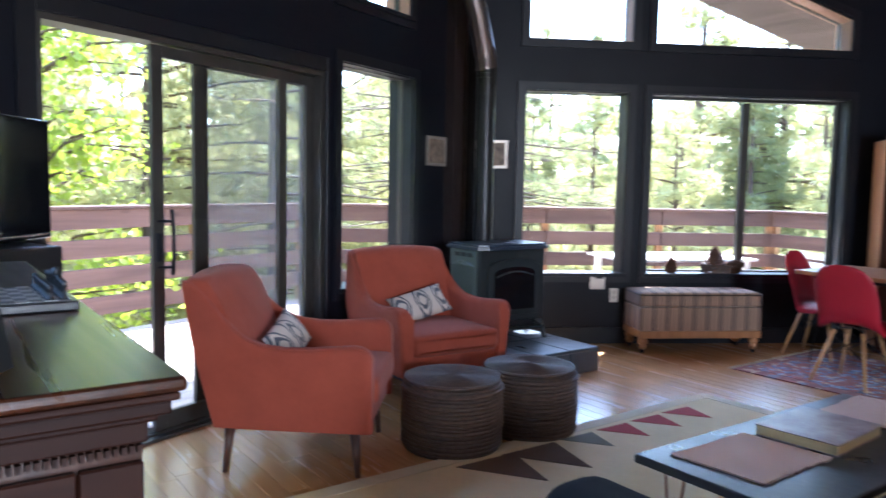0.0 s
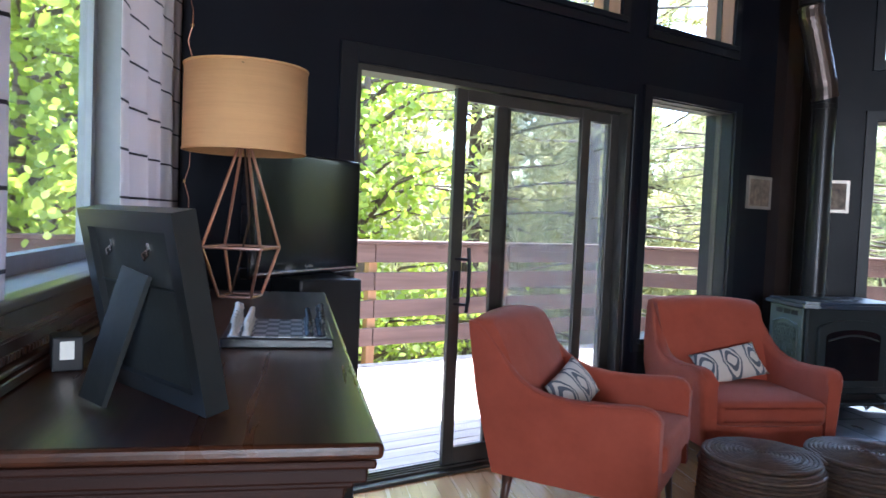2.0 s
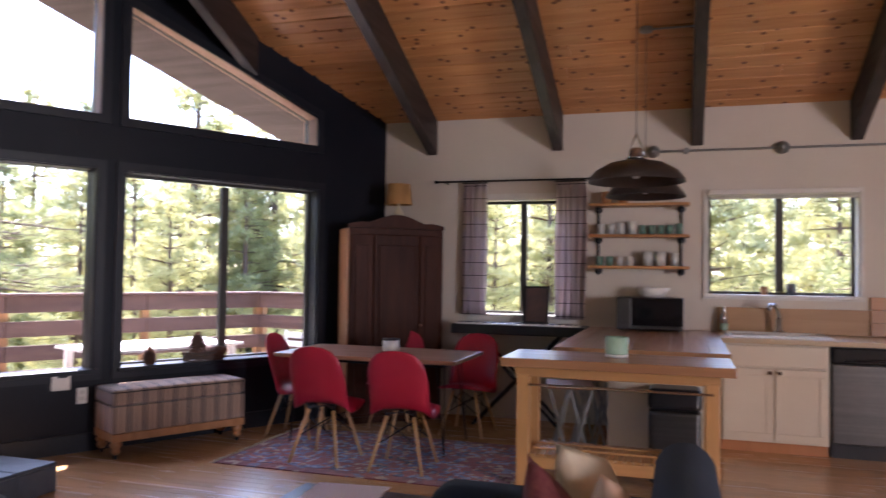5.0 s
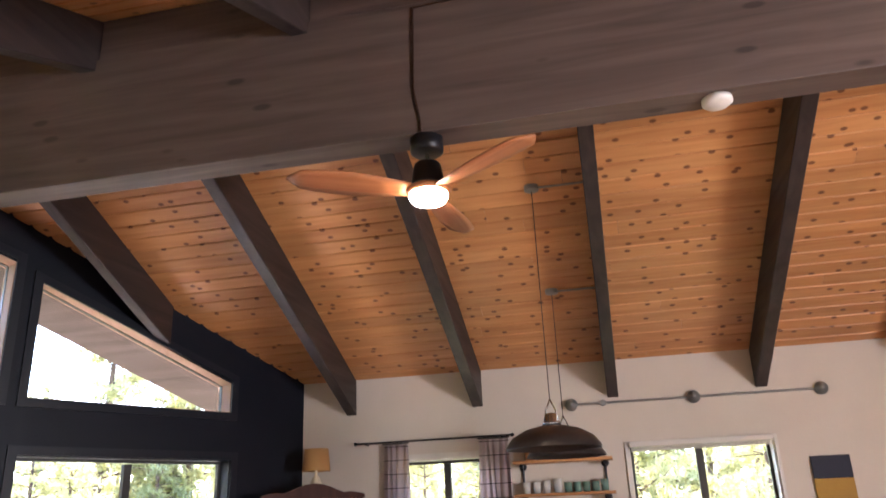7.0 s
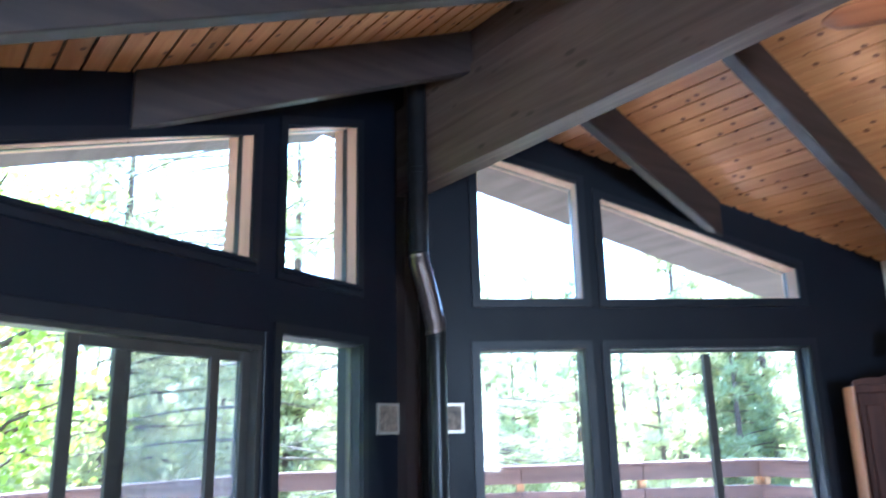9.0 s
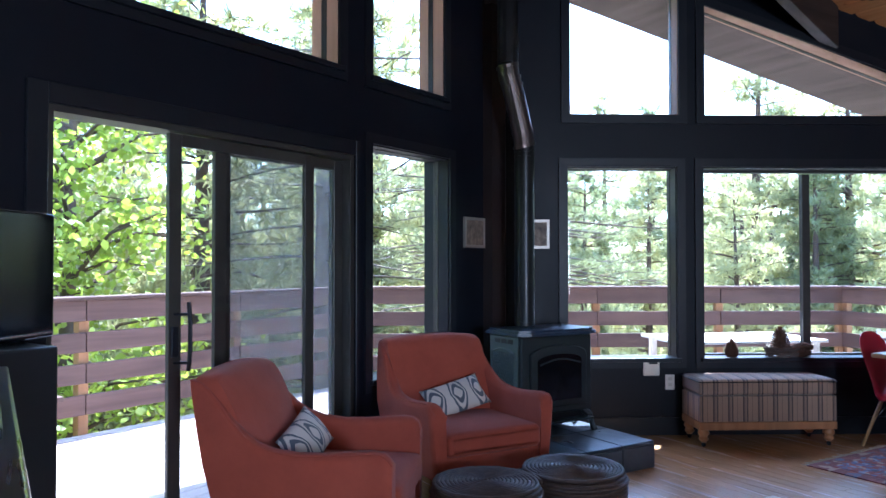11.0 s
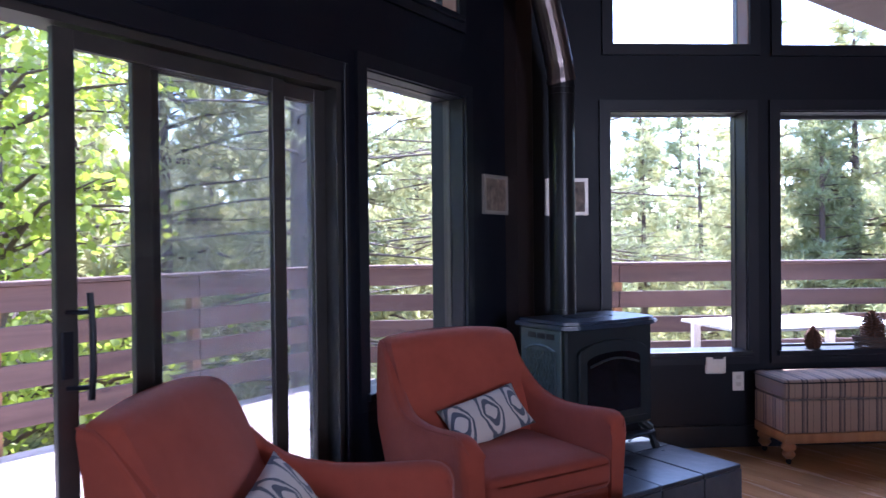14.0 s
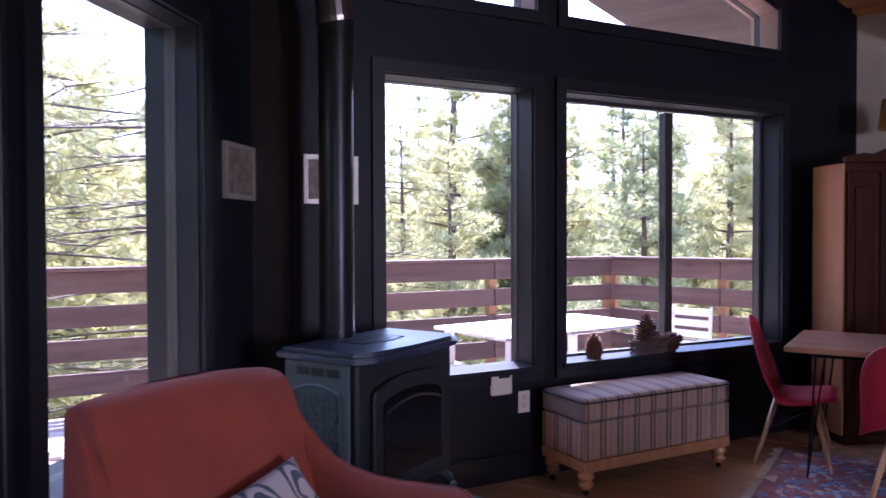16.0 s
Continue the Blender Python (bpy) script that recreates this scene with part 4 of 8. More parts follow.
M_CASTIRON = mat("green_black_cast_iron", (0.012, 0.017, 0.019), 0.5, metal=0.2, color2=(0.018, 0.023, 0.024), bump=0.3, bump_scale=90, rough_var=0.1)
M_IRONSIDE = mat("grey_green_enamel", (0.085, 0.105, 0.10), 0.5, color2=(0.07, 0.09, 0.085), bump=0.2, bump_scale=90)
M_PIPE = mat("black_stove_pipe", (0.018, 0.018, 0.02), 0.33, metal=0.6, color2=(0.025, 0.025, 0.028), rough_var=0.08)
M_DARKPIPE = mat("bare_steel_elbow", (0.16, 0.13, 0.125), 0.28, metal=0.9)
M_SLATE = mat("blue_grey_slate", (0.105, 0.125, 0.15), 0.32, color2=(0.07, 0.085, 0.105), scale=(5, 5, 5), bump=0.6, bump_scale=14, per_piece=0.22, rough_var=0.12)
M_GROUT = mat("grey_grout", (0.10, 0.10, 0.10), 0.9)
M_RATTAN = mat("dark_brown_seagrass", (0.12, 0.075, 0.05), 0.6, color2=(0.055, 0.035, 0.028), scale=(30, 30, 30), bump=0.6, bump_scale=160, per_piece=0.25)
M_HONEY = grain_mat("honey_pine_wood", (0.42, 0.20, 0.08), (0.30, 0.13, 0.05), 2, 16, 0.4, 0.1)
M_BLACKMETAL = mat("black_metal", (0.015, 0.015, 0.017), 0.4, metal=0.7)
M_CHROME = mat("brushed_chrome", (0.55, 0.55, 0.55), 0.25, metal=1.0)
M_STEEL = mat("stainless_steel", (0.11, 0.105, 0.10), 0.42, metal=1.0, color2=(0.075, 0.072, 0.07), scale=(1, 1, 30))
M_COPPER = mat("copper_wire", (0.55, 0.27, 0.17), 0.35, metal=0.9)
M_BLACK = mat("black_plastic", (0.012, 0.012, 0.014), 0.35)
M_GLOSSBLACK = mat("glossy_black_glass", (0.006, 0.006, 0.008), 0.08, spec=0.3)
M_DARKOAK = grain_mat("dark_oak_wood", (0.065, 0.022, 0.010), (0.022, 0.008, 0.005), 0, 16, 0.30, 0.1, coat=0.12, spec=0.35)
M_DARKOAK_Y = grain_mat("dark_oak_panel", (0.034, 0.011, 0.006), (0.014, 0.005, 0.004), 1, 14, 0.5, 0.1, coat=0.0, spec=0.16)
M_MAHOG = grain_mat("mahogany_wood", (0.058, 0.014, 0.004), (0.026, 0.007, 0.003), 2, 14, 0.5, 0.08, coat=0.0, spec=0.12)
# orange window light put into the wardrobe side's colour; plain wood on toe kicks
M_LITSIDE_TOE = grain_mat("lit_side_and_toe_kick_wood", (0.42, 0.17, 0.06), (0.32, 0.12, 0.04), 2, 10, 0.45, 0.1)
M_RED = mat("red_moulded_plastic", (0.38, 0.009, 0.030), 0.42, color2=(0.34, 0.008, 0.026), bump=0.1, bump_scale=300)
M_BEECH = grain_mat("pale_beech_wood", (0.52, 0.30, 0.13), (0.42, 0.22, 0.09), 2, 18, 0.45, 0.1)
M_TABLETOP = grain_mat("dining_table_wood", (0.42, 0.22, 0.12), (0.30, 0.14, 0.075), 0, 14, 0.35, 0.1, coat=0.2)
M_BUTCHER = grain_mat("butcher_block_wood", (0.44, 0.22, 0.10), (0.33, 0.15, 0.065), 0, 14, 0.32, 0.22, coat=0.3)
M_BUTCHER_Y = grain_mat("butcher_block_cross", (0.44, 0.22, 0.10), (0.33, 0.15, 0.065), 1, 14, 0.32, 0.22, coat=0.3)
M_CABINET = mat("cream_cabinet_paint", (0.60, 0.50, 0.37), 0.5, color2=(0.57, 0.47, 0.34))
M_CHARCOAL = mat("charcoal_sofa_cloth", (0.024, 0.030, 0.042), 0.9, color2=(0.018, 0.024, 0.034), bump=0.4, bump_scale=380, sheen=0.0, spec=0.2)
M_WHITE = mat("white_plastic", (0.75, 0.72, 0.66), 0.4)
M_CERAMIC = mat("sage_green_glass", (0.32, 0.46, 0.33), 0.2)
M_FRAMEGOLD = mat("silver_picture_frame", (0.45, 0.40, 0.35), 0.4, metal=0.5)
M_CONE = mat("pine_cone", (0.19, 0.085, 0.045), 0.8, color2=(0.09, 0.04, 0.022), scale=(20, 20, 20))
M_TWIGS = mat("woven_twig_basket", (0.10, 0.07, 0.055), 0.85)
M_BEIGE = mat("beige_wool_rug", (0.72, 0.61, 0.39), 0.95, color2=(0.62, 0.52, 0.32), scale=(3, 3, 3), bump=0.5, bump_scale=220)
M_BORDER = mat("pale_rug_border", (0.66, 0.59, 0.42), 0.95, bump=0.5, bump_scale=220)
M_RUGRED = mat("red_rug_wool", (0.36, 0.045, 0.05), 0.95, bump=0.5, bump_scale=220)
M_RUGBROWN = mat("brown_rug_wool", (0.13, 0.085, 0.06), 0.95, bump=0.5, bump_scale=220)
M_RUGGREY = mat("grey_green_rug_wool", (0.17, 0.17, 0.13), 0.95, bump=0.5, bump_scale=220)


def rs(s, p, z=0.0, turn=0.0):
    """A pose in the ridge frame: x along the ridge, y towards the kitchen."""
    return MS @ pose(s, p, z, 0, 0, turn)


# ---- hearth and stove ----
def hearth():
    h = thing("hearth", rs(0, 0), "raised corner hearth of blue-grey slate tiles", "hearth")
    outline = [(0.02, 0.0), (0.30, 0.45), (1.36, 0.45), (1.36, -0.98), (0.49, -0.98)]
    bm = bmesh.new()
    prism(bm, [(x * 0.995 if x < 1 else x - 0.012, y - (0.012 if y > 0.4 else -0.012 if y < -0.9 else 0)) for x, y in outline], 0.0, 0.168, "z")
    part("plinth", bm, M_GROUT, h)
    rnd = random.Random(2)
    ys = [-0.98, -0.62, -0.16, 0.15, 0.45]
    xs = [0.05, 0.42, 0.90, 1.36]
    for i in range(4):
        for j in range(3):
            y0, y1 = ys[i] + 0.004, ys[i + 1] - 0.004
            x0, x1 = xs[j] + 0.004, xs[j + 1] - 0.004
            lim = (0.577 * y1 if y1 > 0.16 else 0.04 + 0.43 * abs(y0)) + 0.03
            if x1 < lim + 0.08:
                continue
            x0 = max(x0, lim)
            bm = box_bm(x0, x1, y0, y1, 0.160, 0.180 + rnd.uniform(0, 0.003), 0.004, 1)
            part("tile", bm, M_SLATE, h)
    for i in range(4):
        part("tile", box_bm(1.348, 1.362, ys[i] + 0.004, ys[i + 1] - 0.004, 0.002, 0.158, 0.003, 1), M_SLATE, h)
    for x0, x1 in ((0.34, 0.68), (0.688, 1.04), (1.048, 1.346)):
        part("tile", box_bm(x0, x1, 0.438, 0.452, 0.002, 0.158, 0.003, 1), M_SLATE, h)


hearth()


def stove():
    t = thing("stove", rs(0.705, 0.0, 0.183) @ Matrix.Diagonal((1.0, 1.07, 1.0, 1.0)), "dark cast-iron heating stove standing on the slate hearth", "stove")
    hw, hd = 0.30, 0.185
    # body with cut corners; +x is the front
    bm = bmesh.new()
    prism(bm, [(-hd, -hw), (hd - 0.05, -hw), (hd - 0.05, hw), (-hd, hw)], 0.15, 0.70, "z")
    part("body", bm, M_CASTIRON, t)
    bm = bmesh.new()
    box(bm, hd - 0.048, hd - 0.01, -hw, hw, 0.15, 0.70, bev=0.01)
    part("front_panel", bm, M_CASTIRON, t)
    # door with an arched glass
    def arch(w, z0, z1, rise, n=10):
        pts = [(-w, z0), (w, z0)]
        pts += [(w * math.cos(math.pi * k / n), z1 + rise * math.sin(math.pi * k / n)) for k in range(n + 1)]
        return pts
    bm = bmesh.new()
    prism(bm, arch(0.235, 0.20, 0.57, 0.06), hd - 0.008, hd + 0.014, "x")
    bmesh.ops.bevel(bm, geom=[e for e in bm.edges if abs(e.verts[0].co.x - e.verts[1].co.x) < 1e-5 and e.verts[0].co.x > hd], offset=0.006, segments=1, affect="EDGES")
    dr = part("stove_door", bm, M_CASTIRON, t)
    bm = bmesh.new()
    prism(bm, arch(0.185, 0.245, 0.525, 0.045), hd + 0.0145, hd + 0.018, "x")
    part("glass", bm, M_GLOSSBLACK, dr, "smoked black glass")
    bm = bmesh.new()
    tube(bm, [(hd + 0.02, -0.17 + 0.34 * k / 8, 0.50 + 0.035 * math.sin(math.pi * k / 8)) for k in range(9)], 0.006, 6)
    part("trim", bm, M_CASTIRON, dr)
    # side panels with diamond relief
    for sgn in (-1, 1):
        bm = bmesh.new()
        y = sgn * hw
        box(bm, -hd + 0.005, hd - 0.04, min(y, y + sgn * 0.012), max(y, y + sgn * 0.012), 0.16, 0.695, bev=0.004)
        sd_ = part("side_panel", bm, M_IRONSIDE, t, "grey-green side panel with a diamond grid")
        bm = bmesh.new()
        x0, x1, z0, z1 = -hd + 0.05, hd - 0.08, 0.22, 0.58
        yy = y + sgn * 0.014
        n = 7
        for k in range(-n, n * 2):
            for slope in (1, -1):
                a = Vector((x0 + (x1 - x0) * k / n * 0.8, yy, z0 if slope > 0 else z1))
                d = Vector((0.14, 0, 0.25 * slope)).normalized()
                t0, t1 = 0.0, 2.0
                for lo_, hi_, o_, dd in ((x0, x1, a.x, d.x), (z0, z1, a.z, d.z)):
                    q0, q1 = (lo_ - o_) / dd, (hi_ - o_) / dd
                    t0, t1 = max(t0, min(q0, q1)), min(t1, max(q0, q1))
                if t1 - t0 > 0.02:
                    tube(bm, [a + d * t0, a + d * t1], 0.0045, 4, cap=False)
        for q in (((x0, yy, z0), (x1, yy, z0)), ((x0, yy, z0), (x0, yy, z1)), ((x1, yy, z0), (x1, yy, z1))):
            tube(bm, q, 0.007, 5)
        tube(bm, [(x0 + (x1 - x0) * k / 6, yy, z1 + 0.03 * math.sin(math.pi * k / 6)) for k in range(7)], 0.007, 5)
        part("grille", bm, M_IRONSIDE, sd_)
        bm = bmesh.new()
        for k in range(3):
            box(bm, -0.11 + k * 0.075, -0.05 + k * 0.075, min(yy, yy + sgn * 0.002), max(yy, yy + sgn * 0.002), 0.645, 0.675)
        part("vent", bm, M_BLACK, sd_)
    # top plate with overhang and grate
    bm = bmesh.new()
    pl = [(-hd - 0.02, -hw - 0.035), (hd + 0.0, -hw - 0.035), (hd + 0.045, -hw + 0.04), (hd + 0.055, 0), (hd + 0.045, hw - 0.04), (hd, hw + 0.035), (-hd - 0.02, hw + 0.035)]
    prism(bm, pl, 0.702, 0.725, "z")
    prism(bm, [(x * 0.93, y * 0.95) for x, y in pl], 0.726, 0.742, "z")
    bmesh.ops.bevel(bm, geom=[e for e in bm.edges], offset=0.006, segments=2, affect="EDGES")
    tp = part("top_plate", bm, M_TOPBLUE, t, "blue-black enamelled top")
    bm = bmesh.new()
    for k in range(9):
        box(bm, -0.06, 0.06, -0.13 + k * 0.03, -0.118 + k * 0.03, 0.7425, 0.747)
    lathe(bm, [(0.001, 0.7424), (0.14, 0.7424), (0.145, 0.744), (0.14, 0.746), (0.001, 0.746)], 20, Matrix.Diagonal((0.55, 1, 1, 1)))
    part("grate", bm, M_BLACK, tp)
    # base apron and splayed legs
    bm = bmesh.new()
    box(bm, -hd + 0.03, hd - 0.05, -hw + 0.04, hw - 0.04, 0.09, 0.15, bev=0.01)
    part("ash_box", bm, M_BLACK, t)
    bm = bmesh.new()
    box(bm, hd - 0.04, hd + 0.03, -hw + 0.01, hw - 0.01, 0.085, 0.105, bev=0.006)
    part("ash_shelf", bm, M_CASTIRON, t)
    for sx in (-1, 1):
        for sy in (-1, 1):
            bm = bmesh.new()
            tube(bm, [(sx * (hd - 0.05), sy * (hw - 0.05), 0.15), (sx * (hd - 0.02), sy * (hw - 0.015), 0.11), (sx * (hd - 0.005), sy * (hw - 0.005), 0.05), (sx * (hd + 0.008), sy * (hw + 0.008), 0.0)], [0.03, 0.028, 0.018, 0.022], 8)
            part("leg", bm, M_CASTIRON, t)
    bm = bmesh.new()
    for k in range(5):
        tube(bm, [(0.1, 0.14 + 0.02 * k, 0.1), (0.14, 0.16 + 0.02 * k, 0.06 + 0.01 * k), (0.1, 0.2, 0.03)], 0.006, 6)
    part("gas_fitting", bm, M_CHROME, t, "bright metal pipe fittings")


M_TOPBLUE = mat("blue_black_enamel", (0.02, 0.032, 0.055), 0.32, color2=(0.028, 0.042, 0.065), bump=0.15, bump_scale=60, rough_var=0.08)
stove()


def flue():
    f = thing("flue_pipe", rs(0.51, -0.005, 0), "black stove pipe with a bright elbow rising to the roof", "pipe")
    bm = bmesh.new()
    tube(bm, [(0, 0, 0.925), (0, 0.0, 2.27)], 0.074, 20)
    part("lower_pipe", bm, M_PIPE, f, smooth="firm")
    for z in (0.94, 2.19, 2.225):
        bm = bmesh.new()
        tube(bm, [(0, 0, z), (0, 0, z + 0.012)], 0.078, 20)
        part("collar", bm, M_PIPE, f)
    bm = bmesh.new()
    tube(bm, [(0, 0, 2.27), (0, -0.008, 2.34), (0, -0.05, 2.50), (0, -0.10, 2.67), (0, -0.143, 2.79), (0, -0.15, 2.86)], 0.079, 20)
    for q, rr in (((0, 0, 2.262), 0.085), ((0, -0.016, 2.37), 0.083), ((0, -0.108, 2.70), 0.083), ((0, -0.128, 2.755), 0.083), ((0, -0.15, 2.845), 0.085)):
        tube(bm, [q, (q[0], q[1] - 0.006, q[2] + 0.02)], rr, 20)
    part("elbow", bm, M_DARKPIPE, f, "bare metal elbow")
    bm = bmesh.new()
    tube(bm, [(0, -0.15, 2.87), (0, -0.15, 4.44)], 0.079, 20)
    for z in (3.52, 3.56, 4.3):
        tube(bm, [(0, -0.15, z), (0, -0.15, z + 0.014)], 0.084, 20)
    part("upper_pipe", bm, M_PIPE, f)


flue()


# ---- armchairs ----
def loft(bm, rings, close=True):
    vs = [[bm.verts.new(q) for q in r] for r in rings]
    n = len(vs[0])
    for a, b in zip(vs, vs[1:]):
        for k in range(n if close else n - 1):
            bm.faces.new((a[k], a[(k + 1) % n], b[(k + 1) % n], b[k]))
    return vs


def soft_box(bm, x0, x1, y0, y1, z0, z1, r=0.04, puff=0.0, seg=3):
    """A cushion: rounded box, swollen in the middle."""
    vs = box(bm, x0, x1, y0, y1, z0, z1)
    es = list({e for v in vs for e in v.link_edges})
    if puff:
        bmesh.ops.subdivide_edges(bm, edges=es, cuts=4, use_grid_fill=True)
    cx, cy, cz = (x0 + x1) / 2, (y0 + y1) / 2, (z0 + z1) / 2
    hx, hy, hz = (x1 - x0) / 2, (y1 - y0) / 2, (z1 - z0) / 2
    for v in bm.verts:
        q = Vector(((v.co.x - cx) / hx, (v.co.y - cy) / hy, (v.co.z - cz) / hz))
        v.co.z += math.copysign(puff, q.z) * max(0, 1 - q.x * q.x) * max(0, 1 - q.y * q.y) if abs(q.z) > 0.5 else 0
    bm.normal_update()
    bmesh.ops.bevel(bm, geom=[e for e in bm.edges if e.calc_face_angle(0) > 0.9], offset=r, segments=seg, affect="EDGES", profile=0.5)


def armchair_body():
    """Front is +x; the wings sweep from the back down into the arms."""
    t = thing("armchair", Matrix(), "coral wool armchair with sloping arms and walnut legs", "armchair", "coral armchairs")
    tops = ((0.0, 0.885), (0.05, 0.88), (0.09, 0.85), (0.14, 0.79), (0.19, 0.725), (0.245, 0.672), (0.31, 0.635), (0.39, 0.612), (0.52, 0.60), (0.66, 0.602), (0.80, 0.612), (0.90, 0.618), (0.95, 0.612), (0.98, 0.595), (1.0, 0.565))

    def outer(f, z):
        y = 0.378 - 0.03 * max(0.0, 0.55 - z) / 0.33
        if z > 0.58:
            y -= 0.13 * (z - 0.58)
        return y - 0.025 * (1 - f) ** 2

    def lean(f, z):
        return -0.345 + 0.70 * f - 0.14 * (1 - f) * (z - 0.22) / 0.66

    for sgn in (-1, 1):
        bm = bmesh.new()
        rings = []
        line = []
        for f, zt in tops:
            th = 0.085 - 0.02 * (1 - f)
            shrink = 0.012 if f > 0.99 else 0.0
            ring = []
            for q in (0.0, 0.12, 0.3, 0.5, 0.7, 0.88, 1.0):
                z = 0.215 + (zt - 0.035 - 0.215) * q
                ring.append((lean(f, z), sgn * (outer(f, z) - shrink), z))
            for a in (25, 50, 75, 105, 130, 155):
                z = zt - 0.035 + 0.035 * math.sin(radians(a))
                ym = outer(f, zt - 0.035) - shrink - th / 2
                ring.append((lean(f, z), sgn * (ym + (th / 2) * math.cos(radians(a))), z))
            for q in (1.0, 0.8, 0.6, 0.35, 0.1, 0.0):
                z = 0.215 + (zt - 0.035 - 0.215) * q
                yt = outer(f, zt - 0.035) - th
                ring.append((lean(f, z), sgn * (min(yt, 0.292) * q + 0.285 * (1 - q) if q < 1 else yt), z))
            rings.append(ring)
            line.append((lean(f, zt), sgn * (outer(f, zt - 0.03) - shrink - 0.012), zt - 0.006))
        vs = loft(bm, rings)
        bm.faces.new(vs[0][::-1])
        bm.faces.new(vs[-1])
        part("arm", bm, M_CORAL, t, smooth="firm")
        bm = bmesh.new()
        tube(bm, line, 0.004, 5)
        part("piping", bm, M_PIPING, t)
    # back, built up in rounded slices
    bm = bmesh.new()
    rings = []
    for z, xf, xb, w in ((0.22, -0.17, -0.335, 0.292), (0.42, -0.185, -0.378, 0.292), (0.55, -0.215, -0.408, 0.292), (0.66, -0.258, -0.432, 0.300), (0.76, -0.302, -0.454, 0.308), (0.83, -0.336, -0.470, 0.310), (0.868, -0.362, -0.478, 0.307), (0.888, -0.386, -0.477, 0.298), (0.898, -0.412, -0.464, 0.284)):
        ring = []
        for k in range(9):
            y = -w + 2 * w * k / 8
            e = abs(k - 4) / 4
            crown = 0.018 * (1 - e * e) if z > 0.7 else 0
            ring.append((xf + 0.02 * (1 - e * e) * (1 if z > 0.4 else 0), y, z + crown))
        for k in range(9):
            y = w - 2 * w * k / 8
            e = abs(k - 4) / 4
            crown = 0.018 * (1 - e * e) if z > 0.7 else 0
            ring.append((xb + 0.012 * e ** 3, y, z + crown))
        rings.append(ring)
    vs = loft(bm, rings)
    bm.faces.new(vs[0][::-1])
    bm.faces.new(vs[-1])
    part("backrest", bm, M_CORAL, t, smooth="firm")
    # base rail and seat cushion
    bm = bmesh.new()
    soft_box(bm, -0.28, 0.335, -0.30, 0.30, 0.205, 0.33, 0.02)
    part("seat_frame", bm, M_CORAL, t, smooth="firm")
    bm = bmesh.new()
    soft_box(bm, -0.24, 0.372, -0.286, 0.286, 0.325, 0.455, 0.035, 0.022)
    part("seat", bm, M_CORAL, t, smooth="firm")
    for sx, sy in ((-1, -1), (-1, 1), (1, -1), (1, 1)):
        bm = bmesh.new()
        x, y = (0.27 if sx > 0 else -0.28), sy * 0.29
        tube(bm, [(x, y, 0.225), (x + sx * 0.02, y + sy * 0.012, 0.0)], [0.024, 0.013], 10)
        part("leg", bm, M_WALNUT, t, smooth=True)
    return t


def pillow(m, label):
    bm = bmesh.new()
    n = 14
    for side in (-1, 1):
        g = {}
        for i in range(n + 1):
            for j in range(n + 1):
                u, v = i / n * 2 - 1, j / n * 2 - 1
                th = 0.062 * (max(0, 1 - u * u) ** 0.55) * (max(0, 1 - v * v) ** 0.55)
                pinch = 1 - 0.06 * (u * u + v * v - u * u * v * v * 2)
                g[i, j] = bm.verts.new((u * 0.205 * pinch, side * th, v * 0.108 * pinch))
        for i in range(n):
            for j in range(n):
                bm.faces.new((g[i, j], g[i + 1, j], g[i + 1, j + 1], g[i, j + 1]))
    bmesh.ops.remove_doubles(bm, verts=bm.verts[:], dist=0.0005)
    ob = part("pillow", bm, M_IKAT, smooth=True)
    ob.matrix_world = m
    return tagged(ob, label, "pillow", "ikat pillows")


chair_a = armchair_body()
wide = Matrix.Diagonal((1.06, 1.06, 1.012, 1.0))
ma = pose(-1.40, 3.45, 0, 0, 0, -9)
chair_a.matrix_world = ma @ wide
mb = pose(-0.725, 4.47, 0, 0, 0, -62)
chair_b = copy_thing(chair_a, mb @ Matrix.Diagonal((0.93, 1.03, 1.01, 1.0)))
tagged(chair_b, "coral wool armchair beside the stove hearth, facing the room")
for m in (ma, mb):
    pillow(m @ pose(-0.11, 0.01, 0.57, 0, 0, 90) @ pose(0, 0, 0, -40, -12, 0), "grey and white ikat lumbar pillow on the armchair")


